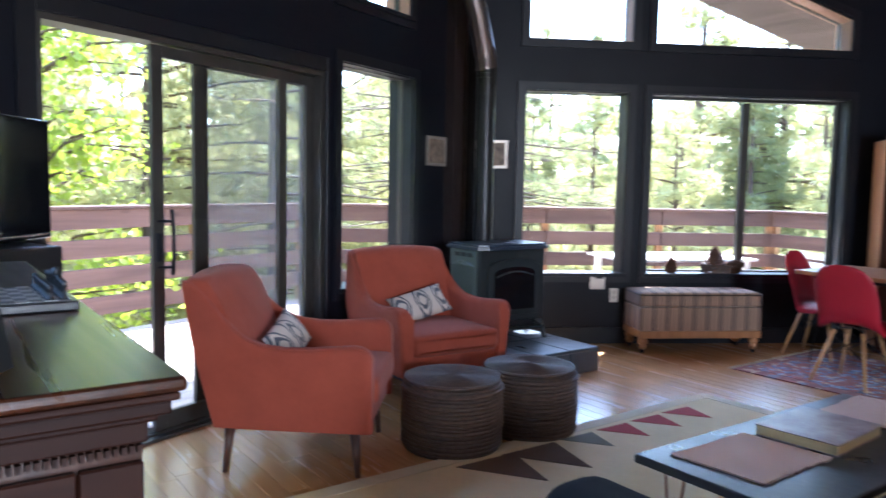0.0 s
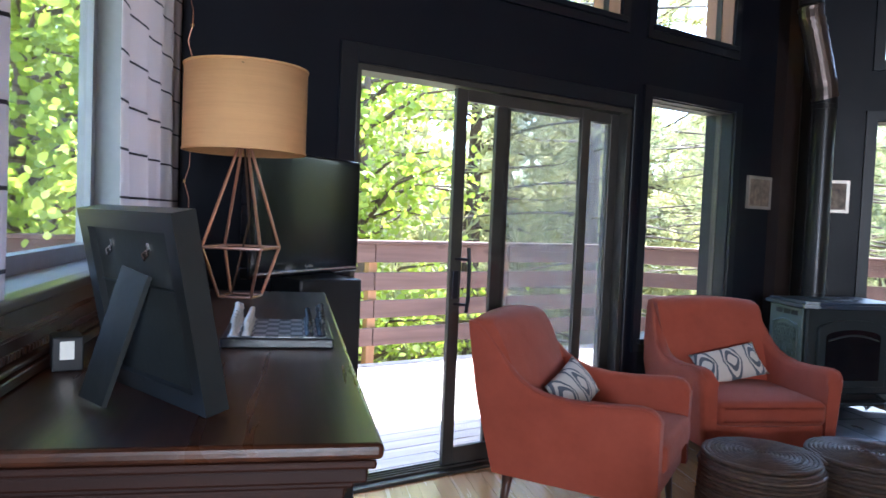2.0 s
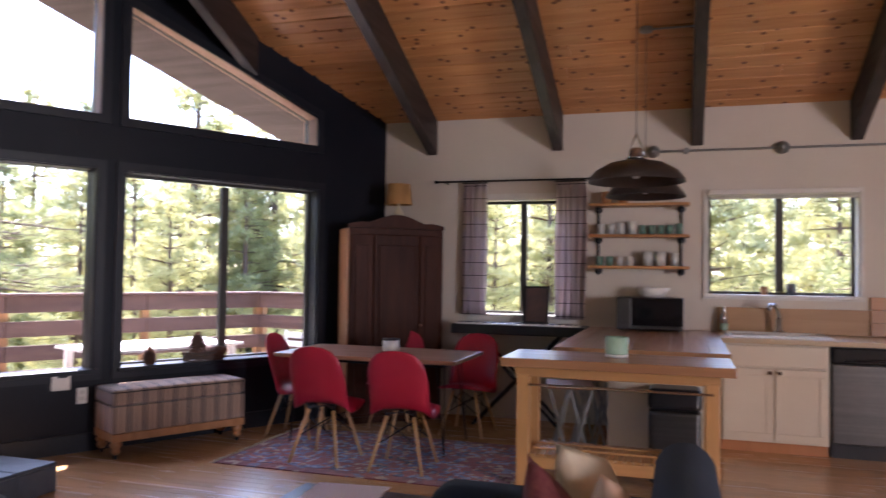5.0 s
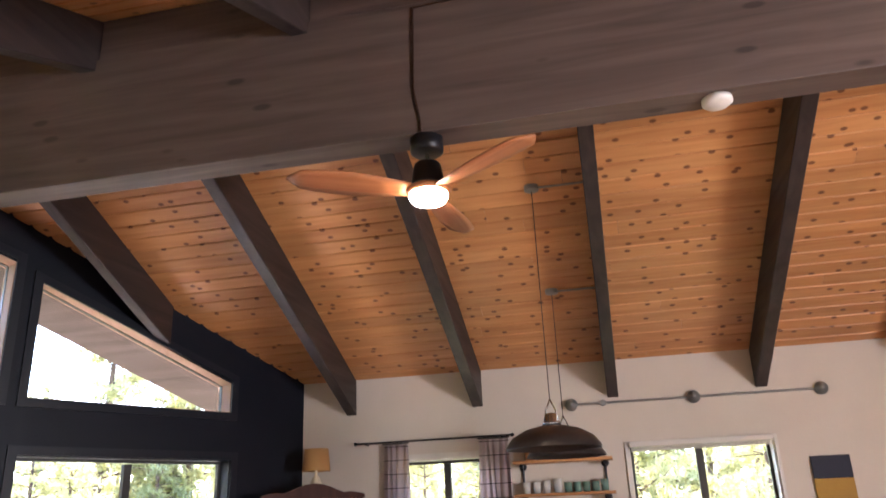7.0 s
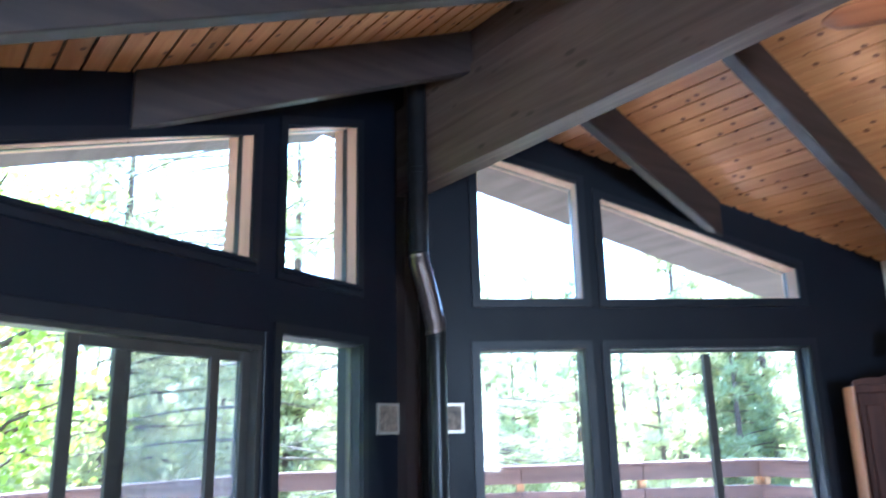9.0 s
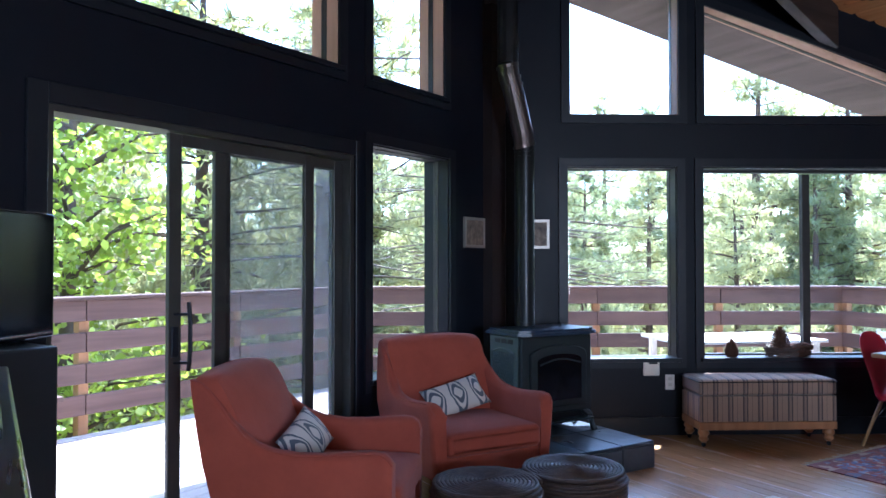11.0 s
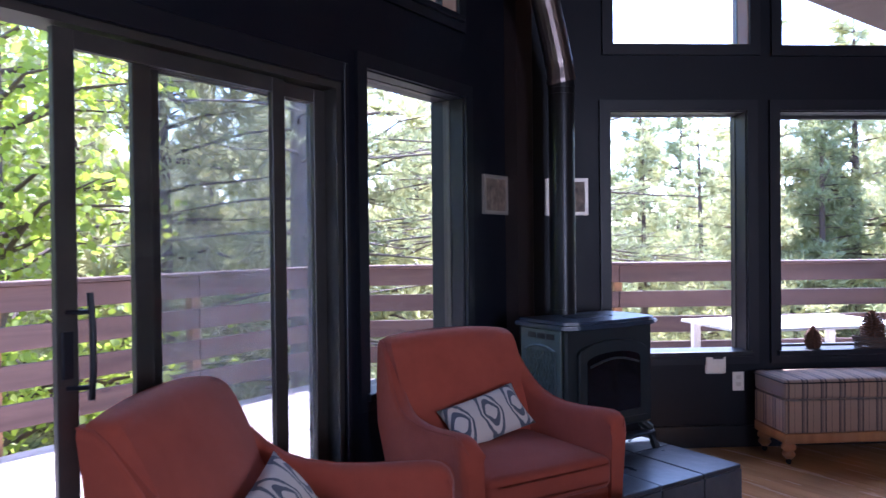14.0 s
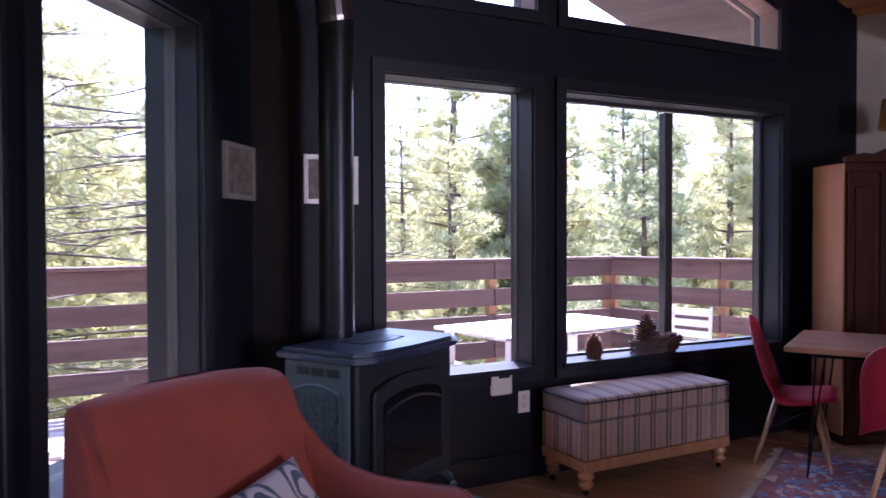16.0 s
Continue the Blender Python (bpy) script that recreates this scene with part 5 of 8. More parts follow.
# ---- poufs ----
def pouf():
    t = thing("pouf", Matrix(), "round brown pouf of coiled woven seagrass rope", "pouf", "seagrass poufs")
    r, h = 0.265, 0.365
    bm = bmesh.new()
    lathe(bm, [(r - 0.03, 0.0), (r - 0.012, 0.03), (r - 0.012, h - 0.03), (r - 0.03, h - 0.012)], 32)
    part("core", bm, M_RATTAN, t, smooth=True)
    rnd = random.Random(4)
    for k in range(17):
        z = 0.012 + k * 0.0205
        bm = bmesh.new()
        rr = r - 0.008 + rnd.uniform(-0.003, 0.003) - (0.012 if k in (0, 16) else 0)
        ring = 40
        verts = []
        for a in range(ring):
            an = 2 * math.pi * a / ring
            w = rr + 0.0025 * math.sin(an * 20 + k)
            verts.append([bm.verts.new(((w + 0.0115 * math.cos(b)) * math.cos(an), (w + 0.0115 * math.cos(b)) * math.sin(an), z + 0.0108 * math.sin(b))) for b in (0, 1.25, 2.5, 3.77, 5.03)])
        for a in range(ring):
            for b in range(5):
                bm.faces.new((verts[a][b], verts[(a + 1) % ring][b], verts[(a + 1) % ring][(b + 1) % 5], verts[a][(b + 1) % 5]))
        part("coil", bm, M_RATTAN, t, smooth=True)
    # spiral top
    bm = bmesh.new()
    pts = []
    turns = 13
    for k in range(turns * 30):
        a = 2 * math.pi * k / 30
        rad = (r - 0.012) * (1 - k / (turns * 30)) + 0.004
        pts.append((rad * math.cos(a), rad * math.sin(a), h - 0.006 + 0.010 * (1 - (rad / r) ** 2) + 0.0015 * math.sin(a * 17)))
    tube(bm, pts, 0.0108, 5)
    part("spiral_top", bm, M_RATTAN, t, smooth=True)
    return t


pf = pouf()
pf.matrix_world = pose(-0.665, 3.50, 0)
copy_thing(pf, pose(-0.205, 3.735, 0, 0, 0, 40))


# ---- bench ----
def bench():
    t = thing("storage_bench", pose(1.635, 5.755, 0, 0, 0, 1.0) @ Matrix.Diagonal((1.0, 1.0, 1.045, 1.0)), "striped upholstered storage bench on turned wooden legs under the window", "bench")
    L, W = 0.53, 0.188
    bm = bmesh.new()
    soft_box(bm, -L, L, -W, W, 0.375, 0.488, 0.02, 0.012)
    lid = part("lid", bm, M_STRIPE, t, smooth=True)
    bm = bmesh.new()
    tube(bm, [(-L + 0.01, -W - 0.002, 0.47), (L - 0.01, -W - 0.002, 0.47), (L + 0.002, -W + 0.01, 0.47), (L + 0.002, W, 0.47)], 0.004, 5)
    tube(bm, [(-L + 0.01, -W - 0.002, 0.47), (-L - 0.002, -W + 0.01, 0.47), (-L - 0.002, W, 0.47)], 0.004, 5)
    part("piping", bm, M_BLACKMETAL, lid)
    part("box", box_bm(-L + 0.004, L - 0.004, -W + 0.004, W - 0.004, 0.185, 0.369, 0.006), M_STRIPE, t)
    for sx in (-1, 1):
        part("end_panel", box_bm(min(sx * (L - 0.004), sx * (L - 0.001)), max(sx * (L - 0.004), sx * (L - 0.001)), -W + 0.01, W - 0.01, 0.19, 0.366), M_STRIPE_Y, t)
    part("frame", box_bm(-L, L, -W, W, 0.125, 0.183, 0.006), M_HONEY, t)
    for sx in (-1, 1):
        for sy in (-1, 1):
            bm = bmesh.new()
            lathe(bm, [(0.020, 0.033), (0.026, 0.043), (0.036, 0.052), (0.038, 0.064), (0.028, 0.074), (0.030, 0.080), (0.042, 0.090), (0.043, 0.106), (0.034, 0.116), (0.038, 0.127)], 16, Matrix.Translation((sx * (L - 0.045), sy * (W - 0.045), 0)))
            lg = part("leg", bm, M_HONEY, t, smooth=True)
            bm = bmesh.new()
            lathe(bm, [(0.006, -0.008), (0.016, -0.006), (0.016, 0.006), (0.006, 0.008)], 12, Matrix.Translation((sx * (L - 0.045), sy * (W - 0.045), 0.016)) @ pose(0, 0, 0, 90, 0, 0))
            tube(bm, [(sx * (L - 0.045), sy * (W - 0.045), 0.015), (sx * (L - 0.045), sy * (W - 0.045), 0.04)], 0.007, 6)
            part("caster", bm, M_BLACKMETAL, lg, "small dark caster wheel")


bench()


# ---- living room rug, table, sofa ----
def flat(poly, z0, z1):
    bm = bmesh.new()
    prism(bm, poly, z0, z1, "z")
    return bm


def living_rug():
    t = thing("living_rug", rs(2.245, -2.75, 0, 1.0), "beige wool rug with red and brown triangles", "rug")
    L, W = 2.5, 3.3
    part("field", flat([(0.09, 0.09), (L - 0.09, 0.09), (L - 0.09, W - 0.09), (0.09, W - 0.09)], 0.001, 0.012), M_BEIGE, t)
    for q in ([(0, 0), (L, 0), (L, 0.088), (0, 0.088)], [(0, W - 0.088), (L, W - 0.088), (L, W), (0, W)], [(0, 0.09), (0.088, 0.09), (0.088, W - 0.09), (0, W - 0.09)], [(L - 0.088, 0.09), (L, 0.09), (L, W - 0.09), (L - 0.088, W - 0.09)]):
        part("border", flat(q, 0.001, 0.013), M_BORDER, t)
    for k, mt in enumerate((M_RUGRED, M_RUGRED, M_RUGRED, M_RUGGREY, M_RUGBROWN, M_RUGBROWN)):
        y1 = W - 0.36 - k * 0.29
        w = 0.24 if k < 4 else 0.36
        part("triangle", flat([(0.14, y1), (0.13, y1 - w), (0.36 if k < 4 else 0.5, y1 - w * 0.3)], 0.012, 0.0145), mt, t)
    part("triangle", flat([(0.5, 1.0), (0.75, 0.85), (0.85, 1.35)], 0.012, 0.0145), M_RUGRED, t)
    bm = bmesh.new()
    tube(bm, [(0.45 + 0.05 * math.sin(k * 0.9), 0.35 + 0.06 * k, 0.0125) for k in range(9)], 0.008, 5)
    part("curl", bm, M_RUGBROWN, t)


living_rug()


def coffee_table():
    t = thing("coffee_table", rs(3.455, -1.67, 0.0), "low dark slab coffee table on hairpin legs", "coffee table")
    part("tabletop", box_bm(0, 0.62, 0, 1.45, 0.40, 0.432, 0.006), M_TABLESLATE, t)
    for x, y in ((0.08, 0.12), (0.54, 0.12), (0.08, 1.33), (0.54, 1.33)):
        bm = bmesh.new()
        tube(bm, [(x - 0.04, y, 0.40), (x, y, 0.015), (x, y + 0.006, 0.004), (x, y + 0.012, 0.015), (x + 0.04, y + 0.01, 0.40)], 0.005, 6)
        part("leg", bm, M_COPPER, t)


M_TABLESLATE = mat("dark_slate_tabletop", (0.045, 0.052, 0.062), 0.3, color2=(0.035, 0.04, 0.05), bump=0.2, bump_scale=30, rough_var=0.1)
coffee_table()


def placemat(s, p, turn):
    bm = bmesh.new()
    rnd = random.Random(int(s * 100 + p * 10))
    n = 16
    pts = [(0, 0.45 * k / n) for k in range(n)] + [(0.33, 0.45 * (n - k) / n) for k in range(n)]
    pts = [(x + rnd.uniform(-0.006, 0.006), y) for x, y in pts]
    prism(bm, pts, 0.0, 0.006, "z")
    ob = part("placemat", bm, M_WOVEN)
    ob.matrix_world = rs(s, p, 0.433, turn)
    tagged(ob, "red and cream woven placemat on the coffee table", "placemat", "woven placemats")


placemat(3.54, -1.575, 0)
placemat(3.55, -0.64, 3)


def book():
    t = thing("book", rs(3.57, -1.12, 0.433, 4), "thick book with a pale cover on the coffee table", "book")
    part("page_block", box_bm(0.004, 0.30, 0.004, 0.386, 0.004, 0.038), mat("book_pages", (0.66, 0.55, 0.30), 0.9, scale=(4, 4, 200)), t)
    bm = bmesh.new()
    box(bm, 0, 0.305, 0, 0.39, 0.0385, 0.042, bev=0.001)
    box(bm, 0, 0.305, 0, 0.39, 0.0, 0.0035, bev=0.001)
    part("cover", bm, mat("book_cover", (0.42, 0.38, 0.38), 0.35, color2=(0.14, 0.08, 0.10), scale=(7, 7, 7)), t)


book()


def sofa():
    t = thing("sofa", rs(0, 0), "charcoal cloth sofa with rounded arms", "sofa")
    s0, s1, p0, p1 = 4.08, 5.25, -2.36, -0.22
    bm = bmesh.new()
    soft_box(bm, s0, s1 - 0.02, p0 + 0.02, p1 - 0.02, 0.10, 0.30, 0.02)
    part("base", bm, M_CHARCOAL, t, smooth="firm")
    for k in range(2):
        a, b = p0 + 0.27 + k * 0.82, p0 + 0.27 + (k + 1) * 0.82
        bm = bmesh.new()
        soft_box(bm, s0 + 0.02, s1 - 0.25, a + 0.004, b - 0.004, 0.295, 0.44, 0.035, 0.02)
        part("seat_cushion", bm, M_CHARCOAL, t, smooth="firm")
    bm = bmesh.new()
    soft_box(bm, s1 - 0.25, s1 - 0.03, p0 + 0.05, p1 - 0.05, 0.28, 0.78, 0.105, 0.0, 6)
    part("backrest", bm, M_CHARCOAL, t, smooth="firm")
    for a, front, top in ((-2.36, 3.66, 0.56), (p1 - 0.22, s0 + 0.02, 0.53)):
        bm = bmesh.new()
        soft_box(bm, front, s1 - 0.1, a, a + 0.26, 0.12, top, 0.095, 0.0, 6)
        part("arm", bm, M_CHARCOAL, t, smooth="firm")
    for x in (s0 + 0.08, s1 - 0.1):
        for y in (p0 + 0.1, p1 - 0.1):
            bm = bmesh.new()
            tube(bm, [(x, y, 0.0), (x, y, 0.11)], [0.018, 0.025], 10)
            part("leg", bm, M_WALNUT, t)


sofa()


def throw_pillow(m, material, label):
    bm = bmesh.new()
    n = 10
    for side in (-1, 1):
        g = {}
        for i in range(n + 1):
            for j in range(n + 1):
                u, v = i / n * 2 - 1, j / n * 2 - 1
                th = 0.085 * (max(0, 1 - u * u) ** 0.5) * (max(0, 1 - v * v) ** 0.5)
                g[i, j] = bm.verts.new((u * 0.22, side * th, v * 0.22))
        for i in range(n):
            for j in range(n):
                bm.faces.new((g[i, j], g[i + 1, j], g[i + 1, j + 1], g[i, j + 1]))
    bmesh.ops.remove_doubles(bm, verts=bm.verts[:], dist=0.0005)
    ob = part("throw_pillow", bm, material, smooth=True)
    ob.matrix_world = m
    tagged(ob, label, "pillow", "sofa pillows")


M_CREAMCLOTH = mat("cream_cotton", (0.70, 0.58, 0.40), 0.9, bump=0.3, bump_scale=250)
M_PEACH = mat("peach_cotton", (0.66, 0.46, 0.30), 0.9, color2=(0.6, 0.36, 0.24), bump=0.3, bump_scale=250)
M_MAROON = mat("maroon_wool", (0.16, 0.03, 0.035), 0.9, color2=(0.22, 0.06, 0.05), scale=(40, 40, 40), bump=0.4, bump_scale=250)
throw_pillow(rs(4.80, -0.58, 0.55, 70) @ pose(0, 0, 0, -22, 18, 0), M_CREAMCLOTH, "cream cotton pillow leaning in the sofa's corner")
throw_pillow(rs(4.93, -0.86, 0.54, 95) @ pose(0, 0, 0, -22, 20, 0), M_PEACH, "peach patterned pillow on the sofa")
throw_pillow(rs(4.74, -0.95, 0.54, 60) @ pose(0, 0, 0, -35, 45, 0), M_MAROON, "maroon woven pillow on the sofa")

# ---- dining ----
def dining_rug():
    t = thing("dining_rug", rs(1.88, 1.36, 0), "faded red and blue patterned rug under the dining table", "rug")
    L, W = 2.14, 1.30
    part("field", flat([(0.12, 0.12), (L - 0.12, 0.12), (L - 0.12, W - 0.12), (0.12, W - 0.12)], 0.001, 0.009), M_KILIM, t)
    for q in ([(0, 0), (L, 0), (L, 0.118), (0, 0.118)], [(0, W - 0.118), (L, W - 0.118), (L, W), (0, W)], [(0, 0.12), (0.118, 0.12), (0.118, W - 0.12), (0, W - 0.12)], [(L - 0.118, 0.12), (L, 0.12), (L, W - 0.12), (L - 0.118, W - 0.12)]):
        part("border", flat(q, 0.001, 0.008), M_KILIMB, t)
    rnd = random.Random(9)
    for x in (0, L):
        bm = bmesh.new()
        for k in range(60):
            y = W * (k + 0.5) / 60
            s_ = -1 if x == 0 else 1
            tube(bm, [(x, y, 0.005), (x + s_ * rnd.uniform(0.03, 0.06), y + rnd.uniform(-0.01, 0.01), 0.003)], 0.0025, 3)
        part("fringe", bm, M_BORDER, t)


def kilimb_build(nd, lk, vec):
    x, y, z = axes(nd, lk, vec)
    v2 = nd.new("ShaderNodeTexVoronoi")
    v2.distance = "MANHATTAN"
    v2.inputs["Scale"].default_value = 18.0
    lk.new(vec, v2.inputs["Vector"])
    x2 = nd.new("ShaderNodeSeparateColor")
    lk.new(v2.outputs["Color"], x2.inputs[0])
    return ramp(nd, lk, x2.outputs[0], [(0, (0.16, 0.035, 0.035)), (0.5, (0.24, 0.06, 0.05)), (0.72, (0.12, 0.13, 0.2)), (0.88, (0.38, 0.27, 0.2))])


M_KILIMB = pattern_mat("kilim_border_wool", kilimb_build, rough=0.95, bump=0.5)
dining_rug()


def dining_table():
    t = thing("dining_table", rs(1.97, 2.0, 0.009), "wooden dining table with black hairpin legs", "dining table")
    L, W = 1.53, 0.82
    part("tabletop", box_bm(0, L, 0, W, 0.70, 0.732, 0.006), M_TABLETOP, t)
    part("apron", box_bm(0.12, L - 0.12, 0.12, W - 0.12, 0.665, 0.698, 0.003), M_BLACKMETAL, t)
    for x, sx in ((0.14, -1), (L - 0.14, 1)):
        for y, sy in ((0.13, -1), (W - 0.13, 1)):
            bm = bmesh.new()
            for q in ((0.05, 0), (0, 0.05)):
                tube(bm, [(x - sx * q[0], y - sy * q[1], 0.665), (x + sx * 0.03, y + sy * 0.03, 0.0)], 0.006, 6)
            part("leg", bm, M_BLACKMETAL, t)


dining_table()


def shell_chair():
    """Front is +x. A moulded shell on splayed dowel legs with crossed wires."""
    t = thing("dining_chair", Matrix(), "red moulded plastic chair with beech dowel legs", "chair", "chairs round the table")
    bm = bmesh.new()
    path = [(0.215, 0.415, 0.16), (0.205, 0.435, 0.20), (0.17, 0.445, 0.222), (0.10, 0.437, 0.235), (0.0, 0.427, 0.24), (-0.08, 0.43, 0.236), (-0.135, 0.452, 0.228), (-0.17, 0.50, 0.222), (-0.192, 0.57, 0.222), (-0.214, 0.65, 0.222), (-0.232, 0.72, 0.213), (-0.246, 0.78, 0.190), (-0.254, 0.822, 0.148), (-0.258, 0.845, 0.09), (-0.259, 0.852, 0.03)]
    n = 10
    outer, inner = [], []
    for k, (x, z, w) in enumerate(path):
        a = path[max(0, k - 1)]
        b = path[min(len(path) - 1, k + 1)]
        tx, tz = b[0] - a[0], b[1] - a[1]
        ln = math.hypot(tx, tz)
        nx, nz = tz / ln, -tx / ln          # towards the sitter's outside
        dish = (0.012, 0.025, 0.04, 0.05, 0.055, 0.06, 0.065, 0.062, 0.055, 0.046, 0.036, 0.024, 0.014, 0.006, 0.002)[k]
        ro, ri = [], []
        for j in range(n + 1):
            u = j / n * 2 - 1
            lift = dish * u * u * abs(u)
            ro.append((x - nx * -lift * 1.0 + 0, u * w, z - nz * lift))
            ri.append((x + nx * lift - nx * 0.006, u * (w - 0.003), z - nz * lift - nz * 0.006))
        outer.append(ro)
        inner.append(ri)
    vo = loft(bm, outer, False)
    vi = loft(bm, inner, False)
    m_ = len(path)
    for k in range(m_ - 1):
        for j in (0, n):
            bm.faces.new((vo[k][j], vo[k + 1][j], vi[k + 1][j], vi[k][j]))
    for k in (0, m_ - 1):
        for j in range(n):
            bm.faces.new((vo[k][j], vo[k][j + 1], vi[k][j + 1], vi[k][j]))
    part("seat_shell", bm, M_RED, t, smooth=True)
    ends = []
    for sx in (-1, 1):
        for sy in (-1, 1):
            bm = bmesh.new()
            a, b = (sx * 0.10, sy * 0.10, 0.375), (sx * 0.20 - 0.01, sy * 0.195, 0.0)
            tube(bm, [a, b], [0.0155, 0.0105], 10)
            ends.append((Vector(a), Vector(b)))
            part("leg", bm, M_BEECH, t, smooth=True)
    def wire(a, b, rad):
        bm = bmesh.new()
        tube(bm, [a, b], rad, 5)
        part("brace_wire", bm, M_BLACKMETAL, t)
    for i, j in ((0, 1), (1, 3), (3, 2), (2, 0)):
        for f0, f1 in ((0.08, 0.5), (0.5, 0.08)):
            wire(ends[i][0].lerp(ends[i][1], f0), ends[j][0].lerp(ends[j][1], f1), 0.0045)
    for i in range(4):
        e = ends[i][0]
        wire(e, (e.x * 1.15, e.y * 1.15, 0.428), 0.006)
    wire((-0.11, -0.11, 0.39), (0.11, 0.11, 0.39), 0.005)
    wire((-0.11, 0.11, 0.39), (0.11, -0.11, 0.39), 0.005)
    return t


ch = shell_chair()
seats = [(2.59, 1.74, 88), (3.21, 1.72, 93), (1.98, 2.42, 4), (2.62, 3.05, -86), (3.32, 3.02, -95)]
ch.matrix_world = rs(seats[0][0], seats[0][1], 0.009, seats[0][2])
for s, p, a in seats[1:]:
    copy_thing(ch, rs(s, p, 0.009 if p < 2.5 else 0.0, a))


def table_pot():
    t = thing("canister", rs(2.78, 2.52, 0.742), "white canister with a dark rim on the dining table", "canister")
    bm = bmesh.new()
    lathe(bm, [(0.066, 0), (0.07, 0.004), (0.07, 0.088)], 24)
    part("body", bm, M_WHITE, t, smooth=True)
    bm = bmesh.new()
    lathe(bm, [(0.0705, 0.0885), (0.0715, 0.09), (0.0715, 0.10), (0.066, 0.102)], 24)
    part("rim", bm, M_BLACK, t, smooth=True)


table_pot()


# ---- wardrobe with its lamp ----
def wardrobe():
    t = thing("wardrobe", pose(3.16, 5.56, 0, 0, 0, -20), "dark mahogany wardrobe with an arched cornice", "wardrobe")
    L, W, H = 0.95, 0.335, 1.81
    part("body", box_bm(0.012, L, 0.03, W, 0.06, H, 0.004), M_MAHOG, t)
    # the side turned to the windows is coloured as if lit
    part("side_panel", box_bm(0.0, 0.0115, 0.02, W, 0.06, H - 0.01, 0.002), M_LITSIDE_TOE, t, "wooden side with window light painted in orange-brown")
    part("plinth", box_bm(0.02, L - 0.01, 0.02, W - 0.02, 0.0, 0.058, 0.004), M_MAHOG, t)
    for a, b in ((0.02, 0.245), (0.25, 0.70), (0.705, 0.93)):
        dr = part("door", box_bm(a, b, 0.004, 0.028, 0.09, H - 0.06, 0.008), M_MAHOG, t)
        part("panel", box_bm(a + 0.05, b - 0.05, -0.004, 0.003, 0.17, H - 0.16, 0.006), M_MAHOG, dr)
    bm = bmesh.new()
    pts = [(0.0, H), (L, H), (L, H + 0.03)]
    for k in range(13):
        f = k / 12
        x = L - 0.06 - (L - 0.12) * f
        q = abs(2 * f - 1)
        pts.append((x, H + 0.045 + (0.085 * math.cos(min(1, q * 1.55) * math.pi / 2) if q < 0.62 else 0.012 * math.sin((q - 0.62) * 8))))
    pts.append((0.0, H + 0.03))
    prism(bm, pts, 0.0, 0.035, "y")
    part("cornice", bm, M_MAHOG, t)
    bm = bmesh.new()
    lathe(bm, [(0.012, 0), (0.014, 0.01), (0.008, 0.02)], 10, Matrix.Translation((0.71, -0.004, 0.9)) @ pose(0, 0, 0, 90, 0, 0))
    part("knob", bm, M_COPPER, t)


wardrobe()


def small_lamp():
    t = thing("table_lamp", pose(3.765, 5.585, 1.811), "small lamp with an amber shade on the wardrobe", "lamp")
    bm = bmesh.new()
    lathe(bm, [(0.06, 0), (0.06, 0.015), (0.05, 0.08), (0.055, 0.13), (0.03, 0.19), (0.012, 0.21), (0.012, 0.28)], 20)
    part("base", bm, M_CREAMCLOTH, t, smooth=True)
    bm = bmesh.new()
    lathe(bm, [(0.132, 0.245), (0.11, 0.445), (0.108, 0.445), (0.130, 0.245), (0.132, 0.245)], 28, cap=False)
    part("shade", bm, M_AMBER, t, "amber parchment shade", smooth=True)


M_AMBER = mat("amber_parchment", (0.48, 0.26, 0.09), 0.8, color2=(0.42, 0.22, 0.075), bump=0.2)
small_lamp()


# ---- keyboard and the curtained window ----
def keyboard():
    t = thing("piano_keyboard", rs(3.05, 3.34, 0), "black piano keyboard on a crossed stand below the window", "keyboard")
    L = 1.24
    part("case", box_bm(0, L, 0.0, 0.32, 0.84, 0.93, 0.01), M_BLACK, t)
    part("white_keys", box_bm(0.05, L - 0.05, -0.012, 0.13, 0.931, 0.942, 0.002), M_WHITE, t, "row of white keys")
    bm = bmesh.new()
    k = 0
    for i in range(50):
        if i % 7 in (2, 6):
            continue
        x = 0.07 + i * (L - 0.14) / 50
        box(bm, x, x + 0.010, 0.04, 0.13, 0.9425, 0.951)
    part("black_keys", bm, M_BLACK, t)
    for y in (0.06, 0.26):
        bm = bmesh.new()
        tube(bm, [(0.22, y, 0.02), (1.0, y, 0.83)], 0.016, 8)
        tube(bm, [(1.0, y, 0.02), (0.22, y, 0.83)], 0.016, 8)
        part("stand_leg", bm, M_BLACKMETAL, t)
    bm = bmesh.new()
    for x in (0.22, 1.0):
        tube(bm, [(x, 0.02, 0.016), (x, 0.34, 0.016)], 0.016, 8)
    part("foot", bm, M_BLACKMETAL, t)


keyboard()


def standing_frame(name, m, w, h, label, back=False):
    """A picture frame leaning on a strut; the picture faces -y."""
    t = thing(name, m, label, "picture frame")
    bm = bmesh.new()
    poly_frame(bm, (-w / 2, w / 2, 0, h, h), 0.022, -0.009, 0.009)
    part("frame", bm, M_BLACK, t)
    part("picture", box_bm(-w / 2 + 0.02, w / 2 - 0.02, -0.003, 0.003, 0.02, h - 0.02), mat("dark_print", (0.10, 0.055, 0.045), 0.4, color2=(0.05, 0.035, 0.035), scale=(9, 9, 9)), t)
    return t


standing_frame("photo_frame", rs(3.80, 3.60, 0.932, 0) @ pose(0, 0, 0, -12, 0, 0), 0.24, 0.36, "dark framed print leaning in the window")


